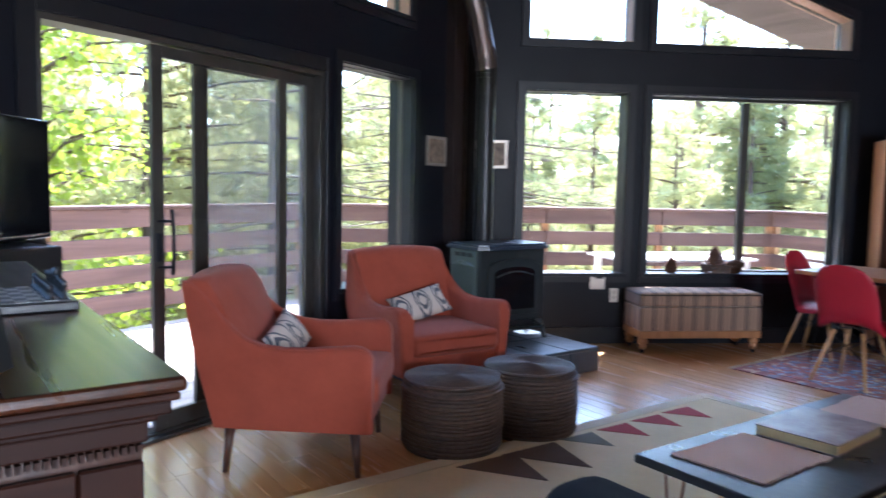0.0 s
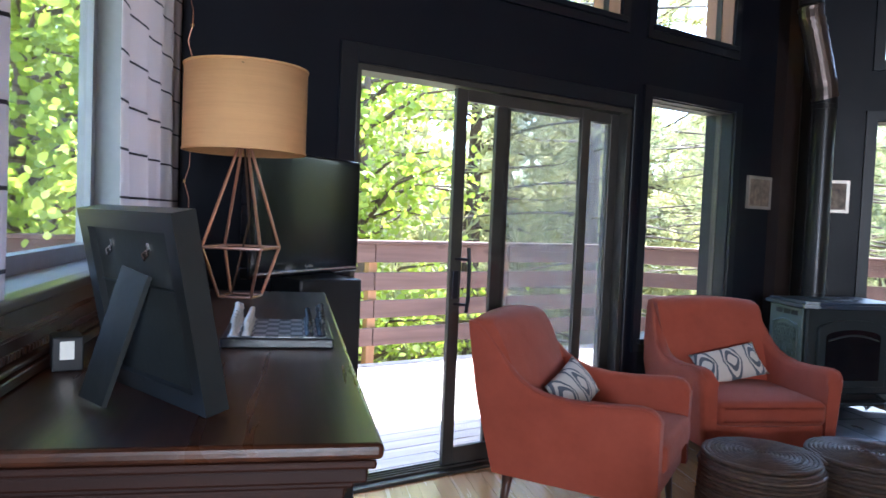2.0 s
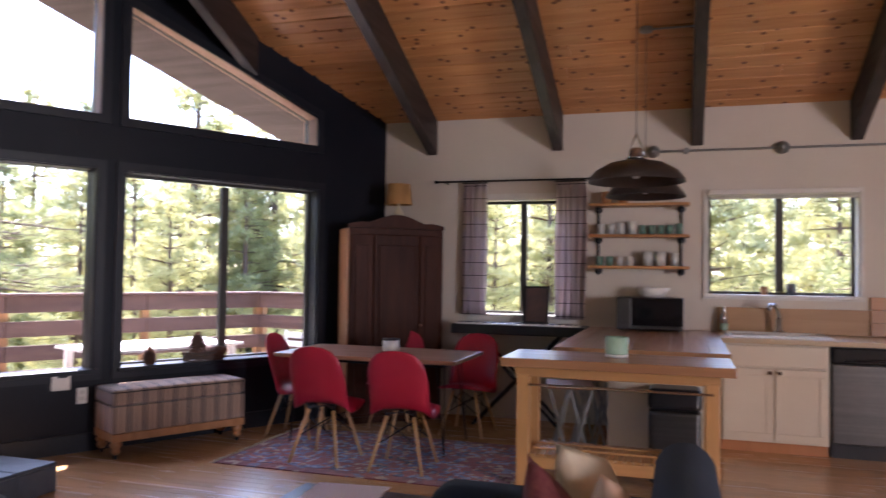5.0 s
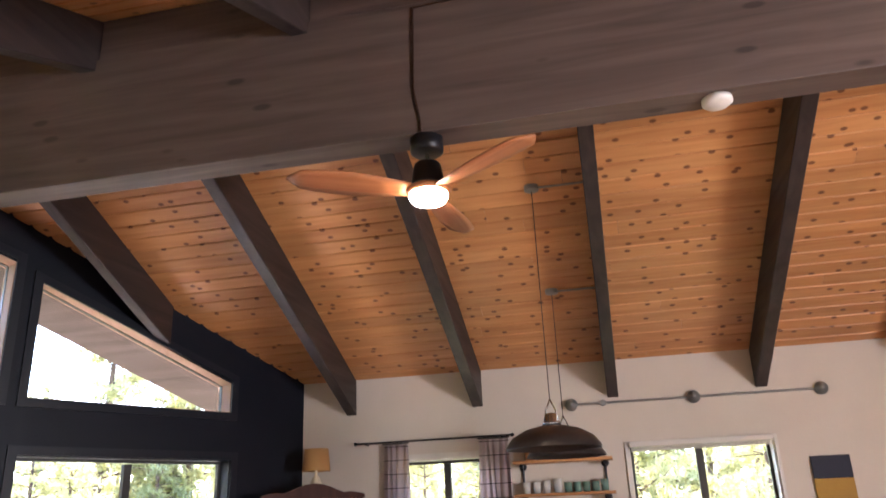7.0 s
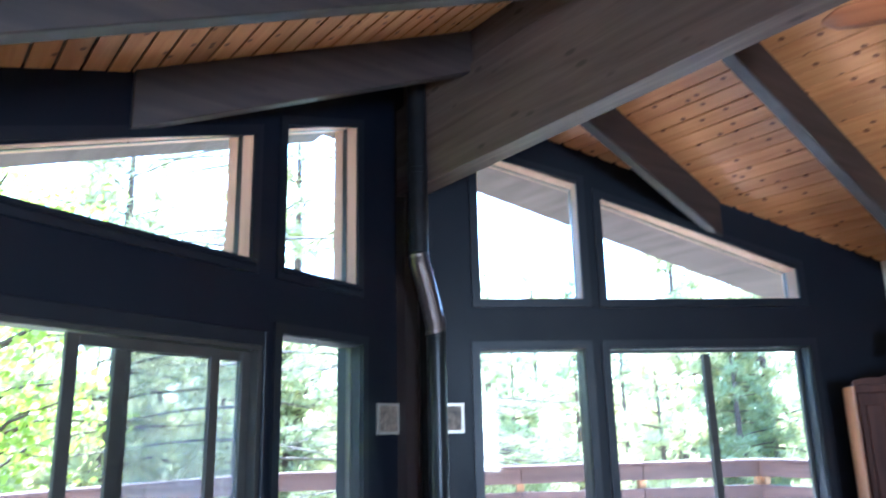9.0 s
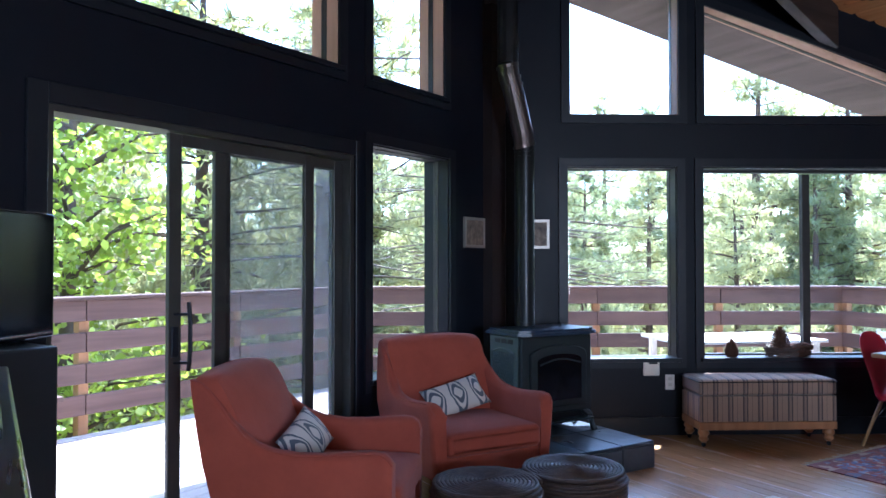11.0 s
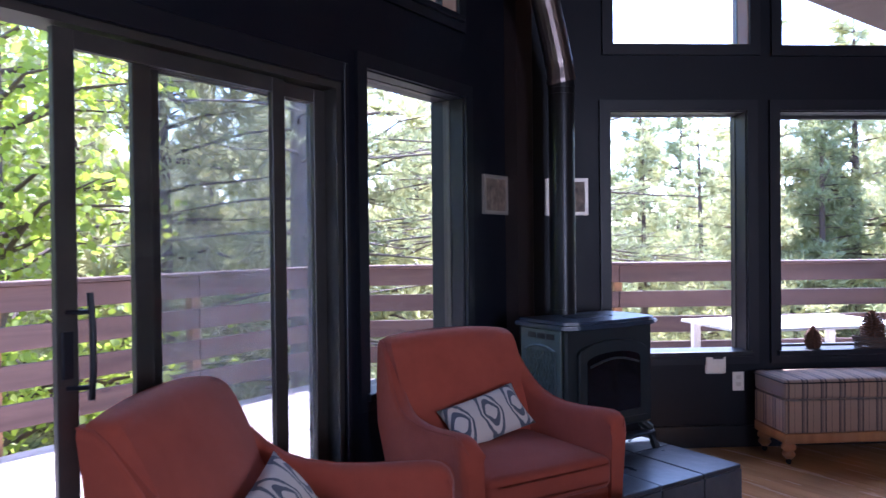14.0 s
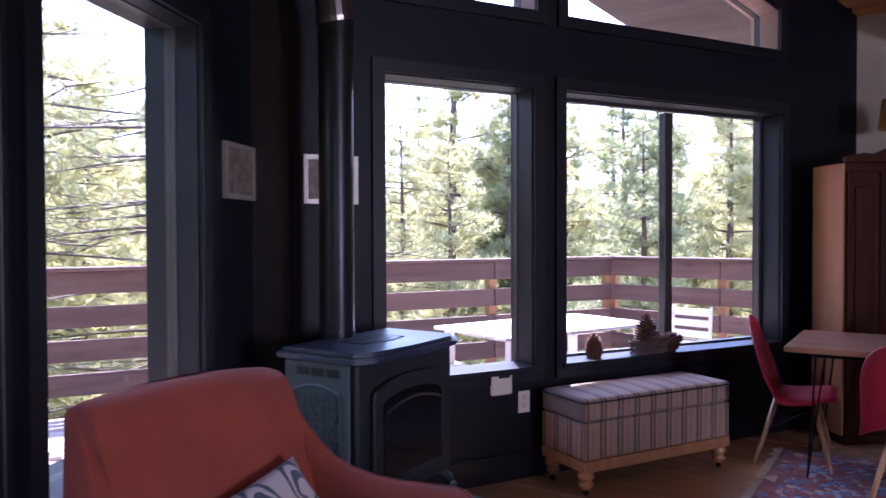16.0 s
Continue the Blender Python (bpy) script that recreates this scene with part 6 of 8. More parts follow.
def curtain(name, m, width, z0, z1, seed, label, amp=0.035, folds=5, top=None):
    rnd = random.Random(seed)
    bm = bmesh.new()
    nu, nz = folds * 10, 14
    ph = [rnd.uniform(0, 6) for _ in range(3)]
    rows = []
    for i in range(nz + 1):
        z = z0 + (z1 - z0) * i / nz
        row = []
        for k in range(nu + 1):
            u = k / nu
            a = amp * (0.6 + 0.4 * math.sin(z * 2 + ph[1]))
            y = a * math.sin(2 * math.pi * folds * u + ph[0]) + 0.25 * a * math.sin(2 * math.pi * folds * 2.3 * u + z * 1.5 + ph[2])
            row.append((u * width + 0.01 * math.sin(z * 3 + u * 9), y, z))
        rows.append(row)
    front = loft(bm, rows, False)
    backs = loft(bm, [[(x, y + 0.0025, z) for x, y, z in r] for r in rows], False)
    for i in range(nz):
        for k in (0, nu):
            bm.faces.new((front[i][k], front[i + 1][k], backs[i + 1][k], backs[i][k]))
    for i in (0, nz):
        for k in range(nu):
            bm.faces.new((front[i][k], front[i][k + 1], backs[i][k + 1], backs[i][k]))
    t = thing(name, m, label, "curtain", "plaid curtains")
    part("cloth", bm, M_PLAIDT, t, smooth=True)
    bm = bmesh.new()
    tube(bm, [(-0.01, 0.0, z1 + 0.012), (width + 0.01, 0.0, z1 + 0.012)], 0.006, 6)
    part("header", bm, M_BLACKMETAL, t)
    return t


def sheer(m):
    """Lets some daylight through a cloth."""
    nd, lk = m.node_tree.nodes, m.node_tree.links
    b = nd["Principled BSDF"]
    tl = nd.new("ShaderNodeBsdfTranslucent")
    src = b.inputs["Base Color"].links[0].from_socket
    lk.new(src, tl.inputs["Color"])
    mx = nd.new("ShaderNodeMixShader")
    mx.inputs[0].default_value = 0.68
    lk.new(b.outputs[0], mx.inputs[1])
    lk.new(tl.outputs[0], mx.inputs[2])
    lk.new(mx.outputs[0], nd["Material Output"].inputs["Surface"])
    return m


M_PLAIDT = sheer(M_PLAID)
curtain("curtain", MK @ pose(0.86, -0.09, 0), 0.24, 1.0, 2.27, 1, "mauve-grey plaid curtain drawn beside the window", folds=4, amp=0.03)
curtain("curtain", MK @ pose(1.78, -0.09, 0), 0.28, 0.98, 2.27, 2, "mauve-grey plaid curtain drawn beside the window", folds=5, amp=0.03)


def rod(name, m, a, b, z, label):
    t = thing(name, m, label, "curtain rod")
    bm = bmesh.new()
    tube(bm, [(a, -0.09, z), (b, -0.09, z)], 0.009, 8)
    part("bar", bm, M_BLACKMETAL, t)
    for x in (a, b):
        bm = bmesh.new()
        lathe(bm, [(0.002, -0.02), (0.016, -0.012), (0.018, 0), (0.014, 0.012), (0.002, 0.02)], 10, Matrix.Translation((x, -0.09, z)) @ pose(0, 0, 0, 0, 90, 0))
        part("finial", bm, M_BLACKMETAL, t)
    for x in (a + 0.1, b - 0.1):
        bm = bmesh.new()
        tube(bm, [(x, 0, z - 0.012), (x, -0.09, z - 0.012)], 0.006, 6)
        part("bracket", bm, M_BLACKMETAL, t)


rod("curtain_rod", MK, 0.58, 2.10, 2.30, "thin black curtain rod above the window")


# ---- kitchen ----
PEN0, PEN1, PENF = 4.28, 5.40, 1.69


def peninsula():
    t = thing("peninsula_counter", rs(0, 0), "butcher-block counter running out from the kitchen wall", "counter")
    w = (PEN1 - PEN0) / 9
    for k in range(9):
        part("board", box_bm(PEN0 + k * w + 0.001, PEN0 + (k + 1) * w - 0.001, PENF + 0.05, K_P - 0.003, 0.875, 0.915, 0.002, 1), M_BUTCHER_Y, t)
    part("edge_strip", box_bm(PEN0, PEN1, PENF, PENF + 0.048, 0.872, 0.916, 0.004), M_BUTCHER, t)
    part("base", box_bm(4.62, 5.30, 2.45, K_P - 0.01, 0.08, 0.870, 0.004), M_CABINET, t, "cream painted end panel")
    part("toe_kick", box_bm(4.68, 5.26, 2.50, K_P - 0.01, 0.0, 0.079), M_LITSIDE_TOE, t)
    part("support_panel", box_bm(4.60, 4.90, 2.15, 2.19, 0.0, 0.870, 0.004), M_CABINET, t)


peninsula()


def base_cabinets():
    for a, b in ((5.41, 6.20),):
        t = thing("base_cabinet", rs(0, 0), "cream painted base cabinet with two doors below the sink", "cabinet")
        part("body", box_bm(a, b, 3.14, K_P - 0.005, 0.09, 0.868, 0.003), M_CABINET, t)
        part("toe_kick", box_bm(a, b, 3.19, K_P - 0.01, 0.0, 0.088), M_LITSIDE_TOE, t)
        part("drawer_front", box_bm(a + 0.015, b - 0.015, 3.12, 3.138, 0.69, 0.855, 0.006), M_CABINET, t)
        mid = (a + b) / 2
        for q0, q1, kx in ((a + 0.015, mid - 0.004, mid - 0.035), (mid + 0.004, b - 0.015, mid + 0.035)):
            d = part("door", box_bm(q0, q1, 3.12, 3.138, 0.11, 0.675, 0.004), M_CABINET, t)
            bm = bmesh.new()
            for r in ((q0 + 0.002, q1 - 0.002, 0.112, 0.165), (q0 + 0.002, q1 - 0.002, 0.62, 0.673), (q0 + 0.002, q0 + 0.055, 0.166, 0.619), (q1 - 0.055, q1 - 0.002, 0.166, 0.619)):
                box(bm, r[0], r[1], 3.112, 3.1195, r[2], r[3], bev=0.002)
            part("door_frame", bm, M_CABINET, d)
            bm = bmesh.new()
            lathe(bm, [(0.006, 0), (0.006, 0.015), (0.015, 0.02), (0.015, 0.028), (0.006, 0.032)], 12, Matrix.Translation((kx, 3.112, 0.645)) @ pose(0, 0, 0, 90, 0, 0))
            part("knob", bm, M_COPPERDARK, d, "bronze knob", smooth=True)
    t = thing("dishwasher", rs(0, 0), "stainless steel dishwasher under the counter", "dishwasher")
    part("body", box_bm(6.21, 6.81, 3.15, K_P - 0.005, 0.10, 0.868, 0.003), M_BLACK, t)
    part("door", box_bm(6.215, 6.805, 3.115, 3.148, 0.12, 0.735, 0.008), M_STEEL, t, "brushed steel door")
    part("control_panel", box_bm(6.215, 6.805, 3.11, 3.148, 0.74, 0.86, 0.008), M_GLOSSBLACK, t, "black control strip")
    part("toe_kick", box_bm(6.22, 6.80, 3.19, K_P - 0.01, 0.0, 0.098), M_BLACK, t)
    bm = bmesh.new()
    tube(bm, [(6.30 + 0.42 * k / 10, 3.105 - 0.02 * math.sin(math.pi * k / 10), 0.76 + 0.01 * math.sin(math.pi * k / 10)) for k in range(11)], 0.010, 8)
    part("handle", bm, M_BLACK, t)
    t = thing("oven_range", rs(0, 0), "stainless range with black knobs at the counter's end", "range")
    part("body", box_bm(6.98, 7.72, 3.08, K_P - 0.01, 0.05, 0.90, 0.008), M_STEEL, t)
    part("cooktop", box_bm(6.97, 7.73, 3.06, K_P - 0.01, 0.902, 0.918, 0.005), M_BLACK, t)
    bm = bmesh.new()
    tube(bm, [(7.02, 3.03, 0.74), (7.68, 3.03, 0.74)], 0.012, 8)
    part("handle", bm, M_STEEL, t)
    for k in range(5):
        bm = bmesh.new()
        lathe(bm, [(0.02, 0), (0.022, 0.02), (0.012, 0.03)], 12, Matrix.Translation((7.06 + k * 0.15, 3.078, 0.83)) @ pose(0, 0, 0, 90, 0, 0))
        part("knob", bm, M_BLACK, t)
    t = thing("filler_cabinet", rs(0, 0), "narrow cream cabinet beside the dishwasher", "cabinet")
    part("body", box_bm(6.82, 6.965, 3.12, K_P - 0.005, 0.0, 0.868, 0.003), M_CABINET, t)
    t = thing("worktop", rs(0, 0), "tan counter along the kitchen wall with a sink", "worktop")
    part("slab", box_bm(5.405, 6.965, 3.09, K_P - 0.004, 0.872, 0.912, 0.006), M_WORKTOP, t)
    part("upstand", box_bm(5.405, 6.965, K_P - 0.022, K_P - 0.003, 0.914, 1.13, 0.003), M_UPSTAND, t, "tan wooden backsplash")
    bm = bmesh.new()
    poly_frame(bm, (5.46, 6.24, 3.17, 3.69, 3.69), 0.05, 0.913, 0.928)
    for v in bm.verts:
        v.co.y, v.co.z = v.co.z, v.co.y
    part("sink_rim", bm, M_WHITE, t, "white enamel sink rim")
    bm = bmesh.new()
    poly_frame(bm, (5.51, 6.19, 3.22, 3.64, 3.64), 0.01, 0.80, 0.9125)
    for v in bm.verts:
        v.co.y, v.co.z = v.co.z, v.co.y
    box(bm, 5.52, 6.18, 3.23, 3.63, 0.9128, 0.9135)
    part("sink_bowl", bm, M_WHITE, t)
    f = thing("faucet", rs(5.90, 3.66, 0.93), "chrome kitchen faucet behind the sink", "faucet")
    bm = bmesh.new()
    lathe(bm, [(0.05, 0), (0.05, 0.008), (0.024, 0.02), (0.022, 0.12)], 16)
    part("body", bm, M_CHROME, f, smooth=True)
    bm = bmesh.new()
    tube(bm, [(0, 0, 0.10), (-0.01, -0.01, 0.18), (-0.04, -0.06, 0.235), (-0.08, -0.14, 0.235), (-0.095, -0.17, 0.20)], [0.019, 0.018, 0.017, 0.018, 0.02], 12)
    part("spout", bm, M_CHROME, f, smooth=True)
    b = thing("soap_bottle", rs(5.46, 3.70, 0.93), "clear bottle of green dish soap by the sink", "bottle")
    bm = bmesh.new()
    lathe(bm, [(0.032, 0), (0.034, 0.01), (0.034, 0.06)], 16)
    part("soap", bm, M_CERAMIC, b, smooth=True)
    bm = bmesh.new()
    lathe(bm, [(0.034, 0.061), (0.030, 0.12), (0.016, 0.15), (0.014, 0.19), (0.024, 0.205)], 16)
    part("neck", bm, M_CHROME, b, smooth=True)
    for s_, r_, h_, mt, lb in ((5.80, 0.035, 0.07, M_HONEY, "small brown pot on the sill"), (6.02, 0.04, 0.10, M_SLATE, "small grey pot on the sill")):
        c = thing("pot", rs(s_, K_P + 0.05, 1.246), lb, "pot")
        bm = bmesh.new()
        lathe(bm, [(r_ * 0.8, 0), (r_, h_ * 0.5), (r_ * 0.95, h_), (r_ * 0.7, h_)], 16)
        part("body", bm, mt, c, smooth=True)


M_COPPERDARK = mat("bronze_knob", (0.10, 0.055, 0.035), 0.4, metal=0.8)
M_WORKTOP = mat("tan_laminate", (0.50, 0.36, 0.22), 0.4, color2=(0.45, 0.32, 0.19), scale=(8, 8, 8))
M_UPSTAND = grain_mat("backsplash_wood", (0.46, 0.28, 0.14), (0.38, 0.21, 0.10), 0, 14, 0.5, 0.1)
base_cabinets()

# backsplash boards at the counter's end
bs = thing("cutting_board", rs(6.62, K_P - 0.06, 0.914) @ pose(0, 0, 0, -6, 0, 0), "stacked-plank wooden cutting board leaning on the wall", "cutting board")
for k in range(3):
    part("plank", box_bm(0, 0.5, 0, 0.02, 0.005 + k * 0.11, 0.112 + k * 0.11, 0.003), M_BUTCHER, bs)


def microwave():
    t = thing("microwave", rs(4.56, 3.36, 0.917), "stainless microwave with a black door on the counter", "microwave")
    part("body", box_bm(0, 0.56, 0.02, 0.40, 0.012, 0.29, 0.008), M_STEEL, t)
    part("door", box_bm(0.13, 0.555, 0.0, 0.019, 0.05, 0.285, 0.006), M_GLOSSBLACK, t, "black glass door")
    part("control_panel", box_bm(0.005, 0.125, 0.0, 0.019, 0.02, 0.285, 0.006), M_STEEL, t)
    part("lower_trim", box_bm(0.13, 0.555, 0.0, 0.019, 0.018, 0.046, 0.004), M_STEEL, t)
    bm = bmesh.new()
    for x in (0.04, 0.52):
        for y in (0.05, 0.35):
            tube(bm, [(x, y, 0), (x, y, 0.013)], 0.012, 8)
    part("foot", bm, M_BLACK, t)


microwave()


def bowl(s, p, z, r, h, material, label):
    t = thing("bowl", rs(s, p, z), label, "bowl")
    bm = bmesh.new()
    lathe(bm, [(r * 0.6, 0), (r * 0.72, h * 0.3), (r, h), (r - 0.006, h), (r * 0.68, h * 0.3), (r * 0.5, 0.008), (0.002, 0.008)], 24)
    part("body", bm, material, t, smooth=True)


bowl(4.86, 3.55, 1.209, 0.15, 0.085, M_WHITE, "white bowl on the microwave")


def wall_shelves():
    L = 0.88
    for z in (2.03, 1.745, 1.46):
        t = thing("wall_shelf", MK @ pose(2.10, 0, z), "honey wood shelf on black iron brackets", "shelf", "kitchen shelves")
        part("board", box_bm(0, L, -0.21, -0.004, 0, 0.026, 0.004), M_HONEYX, t)
        for x in (0.07, L - 0.07):
            bm = bmesh.new()
            tube(bm, [(x, -0.006, -0.02), (x, -0.15, -0.02)], 0.012, 8)
            lathe(bm, [(0.034, 0), (0.034, 0.008), (0.02, 0.012)], 14, Matrix.Translation((x, -0.003, -0.02)) @ pose(0, 0, 0, 90, 0, 0))
            lathe(bm, [(0.018, 0), (0.018, 0.02)], 12, Matrix.Translation((x, -0.15, -0.02)) @ pose(0, 0, 0, 90, 0, 0))
            part("bracket", bm, M_BLACKMETAL, t)
    bm = bmesh.new()
    for x in (0.07, L - 0.07):
        tube(bm, [(x + 2.10, -0.02, 1.40), (x + 2.10, -0.02, 2.03)], 0.010, 8)
    ob = part("shelf_upright", bm, M_BLACKMETAL)
    ob.matrix_world = MK
    tagged(ob, "black iron pipe uprights between the shelves", "pipe")
    rnd = random.Random(6)
    k = 0
    for z, row in ((1.772, [(0.10, 0.036, 0.10, 0), (0.19, 0.036, 0.10, 0), (0.28, 0.036, 0.105, 0), (0.38, 0.04, 0.12, 0), (0.47, 0.036, 0.085, 1), (0.55, 0.036, 0.085, 1), (0.63, 0.036, 0.085, 1), (0.71, 0.036, 0.085, 1), (0.79, 0.036, 0.10, 1)]),
                   (1.487, [(0.09, 0.036, 0.085, 1), (0.18, 0.036, 0.085, 1), (0.27, 0.036, 0.085, 0), (0.36, 0.036, 0.085, 0), (0.52, 0.05, 0.13, 0), (0.63, 0.05, 0.13, 0), (0.75, 0.04, 0.12, 0)]),
                   (2.057, [(0.15, 0.05, 0.11, 2), (0.3, 0.05, 0.09, 2)])):
        for x, r, h, kind in row:
            t = thing("drinking_glass", MK @ pose(2.10 + x, -0.11 + rnd.uniform(-0.015, 0.015), z), ("clear drinking glass on the kitchen shelf", "green-tinted drinking glass on the kitchen shelf", "brown clay cup on the kitchen shelf")[kind], "glass", "shelf glassware")
            bm = bmesh.new()
            lathe(bm, [(r * 0.85, 0), (r, h), (r - 0.004, h), (r * 0.8, 0.008), (0.002, 0.008)], 16)
            ob = part("body", bm, (M_CLEARGLASS, M_GREENGLASS, M_HONEY)[kind], t, smooth=True)


M_HONEYX = grain_mat("shelf_wood", (0.46, 0.22, 0.08), (0.36, 0.16, 0.055), 0, 16, 0.45, 0.1)
M_CLEARGLASS = mat("clear_glass", (0.62, 0.60, 0.54), 0.08)
M_GREENGLASS = mat("green_glass", (0.16, 0.26, 0.20), 0.08)
wall_shelves()


def wall_art():
    t = thing("wall_art", MK @ pose(4.62, 0, 1.60), "small canvas, navy above and ochre below", "painting")
    part("upper_canvas", box_bm(0, 0.31, -0.03, -0.002, 0.19, 0.375, 0.003), mat("navy_paint", (0.012, 0.014, 0.03), 0.7, bump=0.3), t)
    part("lower_canvas", box_bm(0, 0.31, -0.03, -0.002, 0.0, 0.189, 0.003), mat("ochre_paint", (0.40, 0.22, 0.025), 0.7, color2=(0.34, 0.18, 0.02), bump=0.3), t)


wall_art()


def conduit():
    t = thing("conduit_lights", MK @ pose(0, 0, 2.54), "grey steel conduit with round fixture boxes on the wall", "wall light")
    bm = bmesh.new()
    tube(bm, [(2.62, -0.02, 0), (4.84, -0.02, 0)], 0.011, 8)
    part("conduit", bm, M_GALV, t)
    for x in (2.66, 3.75, 4.82):
        bm = bmesh.new()
        lathe(bm, [(0.055, 0), (0.058, 0.03), (0.05, 0.05), (0.03, 0.055), (0.028, 0.09)], 18, Matrix.Translation((x, -0.002, 0)) @ pose(0, 0, 0, 90, 0, 0))
        part("fixture_box", bm, M_GALV, t, smooth=True)
    for x in (2.95,):
        bm = bmesh.new()
        lathe(bm, [(0.03, 0), (0.03, 0.03)], 10, Matrix.Translation((x, -0.002, 0)) @ pose(0, 0, 0, 90, 0, 0))
        part("coupling", bm, M_GALV, t)


M_GALV = mat("galvanised_steel", (0.30, 0.30, 0.28), 0.45, metal=0.7, color2=(0.24, 0.24, 0.23), scale=(20, 20, 20))
conduit()


def pendant(s, p, z, top):
    t = thing("pendant_lamp", rs(s, p, z) @ Matrix.Scale(0.87, 4), "dark metal dome pendant lamp over the counter", "lamp", "dome pendants")
    bm = bmesh.new()
    prof = [(0.355, 0.0), (0.35, 0.02), (0.30, 0.085), (0.20, 0.14), (0.09, 0.165), (0.06, 0.17), (0.055, 0.163), (0.09, 0.158), (0.195, 0.133), (0.295, 0.08), (0.345, 0.015), (0.355, 0.0)]
    lathe(bm, prof, 40, cap=False)
    part("shade", bm, M_DOME, t, smooth=True)
    bm = bmesh.new()
    lathe(bm, [(0.07, 0.171), (0.07, 0.19), (0.045, 0.20), (0.045, 0.25), (0.02, 0.26)], 20)
    for k in (-1, 1):
        tube(bm, [(0.055 * k, 0, 0.19), (0.035 * k, 0, 0.28), (0.0, 0, 0.36)], 0.006, 6)
    part("socket", bm, M_CHROME, t, smooth=True)
    bm = bmesh.new()
    lathe(bm, [(0.01, 0.14), (0.025, 0.12), (0.04, 0.08), (0.038, 0.05), (0.02, 0.03), (0.002, 0.027)], 16)
    part("bulb", bm, M_CLEARGLASS, t, smooth=True)
    bm = bmesh.new()
    top = z + (top - z) / 0.87
    tube(bm, [(0, 0, 0.36), (0, 0, top - z)], 0.004, 6)
    part("cord", bm, M_DOME, t)
    bm = bmesh.new()
    lathe(bm, [(0.06, 0), (0.06, -0.04), (0.02, -0.05)], 16, Matrix.Translation((0, 0, top - z)))
    tube(bm, [(0.05, 0, top - z - 0.02), (0.43, 0, top - z - 0.02)], 0.010, 8)
    part("ceiling_box", bm, M_GALV, t)


M_DOME = mat("dark_bronze_dome", (0.06, 0.05, 0.045), 0.38, metal=0.75, color2=(0.09, 0.075, 0.065), rough_var=0.1)
pendant(4.815, 1.64, 2.005, ceil_z(1.64))
pendant(4.825, 2.75, 2.02, ceil_z(2.75))


def kitchen_cart():
    t = thing("kitchen_cart", rs(0, 0), "honey wood kitchen cart with a slatted lower shelf", "cart")
    s0, s1, p0, p1 = 4.06, 5.39, 1.06, 1.60
    w = (p1 - p0) / 5
    top = part("tabletop", box_bm(s0, s1, p0, p1, 0.845, 0.90, 0.006), M_BUTCHER, t)
    for x in (s0 + 0.09, s1 - 0.16):
        for y in (p0 + 0.06, p1 - 0.14):
            part("leg", box_bm(x, x + 0.075, y, y + 0.075, 0.0, 0.80, 0.005), M_HONEYLIGHT, t)
    part("apron", box_bm(s0 + 0.08, s1 - 0.08, p0 + 0.065, p0 + 0.09, 0.785, 0.844, 0.003), M_HONEYX2, t)
    part("apron", box_bm(s0 + 0.08, s1 - 0.08, p1 - 0.10, p1 - 0.075, 0.785, 0.844, 0.003), M_HONEYX2, t)
    part("rail", box_bm(s0 + 0.165, s1 - 0.16, p0 + 0.075, p0 + 0.10, 0.24, 0.31, 0.004), M_HONEYX2, t)
    part("rail", box_bm(s0 + 0.165, s1 - 0.16, p1 - 0.12, p1 - 0.095, 0.24, 0.31, 0.004), M_HONEYX2, t)
    n = 19
    for k in range(n):
        x = s0 + 0.17 + (s1 - s0 - 0.36) * k / n
        part("slat", box_bm(x, x + 0.038, p0 + 0.07, p1 - 0.08, 0.312, 0.328, 0.002, 1), M_HONEYLIGHT, t)
    for k in range(2):
        y = p0 + 0.2 + 0.14 * k
        part("slat", box_bm(s0 + 0.17, s1 - 0.17, y, y + 0.035, 0.329, 0.340, 0.002, 1), M_HONEYX2, t)
    bm = bmesh.new()
    tube(bm, [(s0 + 0.165, p0 + 0.05, 0.74), (s1 - 0.12, p0 + 0.05, 0.74)], 0.008, 8)
    part("towel_bar", bm, M_CHROME, t, "thin metal towel bar")


M_HONEYLIGHT = grain_mat("cart_leg_wood", (0.48, 0.25, 0.09), (0.38, 0.18, 0.06), 2, 14, 0.42, 0.08)
M_HONEYX2 = grain_mat("cart_rail_wood", (0.48, 0.25, 0.09), (0.38, 0.18, 0.06), 0, 14, 0.42, 0.08)
kitchen_cart()


def candle():
    t = thing("candle", rs(4.72, 1.36, 0.90), "sage green candle in a clear-footed glass", "candle")
    bm = bmesh.new()
    lathe(bm, [(0.062, 0.0), (0.068, 0.006), (0.068, 0.02)], 24)
    part("foot", bm, M_CLEARGLASS, t, smooth=True)
    bm = bmesh.new()
    lathe(bm, [(0.068, 0.021), (0.07, 0.03), (0.07, 0.125), (0.066, 0.125), (0.064, 0.1), (0.002, 0.1)], 24)
    part("jar", bm, M_CERAMIC, t, smooth=True)


candle()


def folding_stool(s, p, turn):
    t = thing("folding_stool", rs(s, p, 0, turn), "folding stool with a wooden seat and crossed grey legs", "stool", "folding stools")
    part("seat", box_bm(-0.17, 0.17, -0.17, 0.17, 0.58, 0.605, 0.008), M_BUTCHER, t)
    for y in (-0.13, 0.13):
        for k in range(2):
            x = -0.15 + 0.15 * k
            bm = bmesh.new()
            beam(bm, (x, y, 0.0), (x + 0.15, y, 0.57), 0.02, 0.03, (0, 1, 0))
            beam(bm, (x + 0.15, y + 0.022, 0.0), (x, y + 0.022, 0.57), 0.02, 0.03, (0, 1, 0))
            part("leg", bm, M_GALV, t)


folding_stool(4.32, 2.22, 10)
folding_stool(4.42, 2.72, -5)


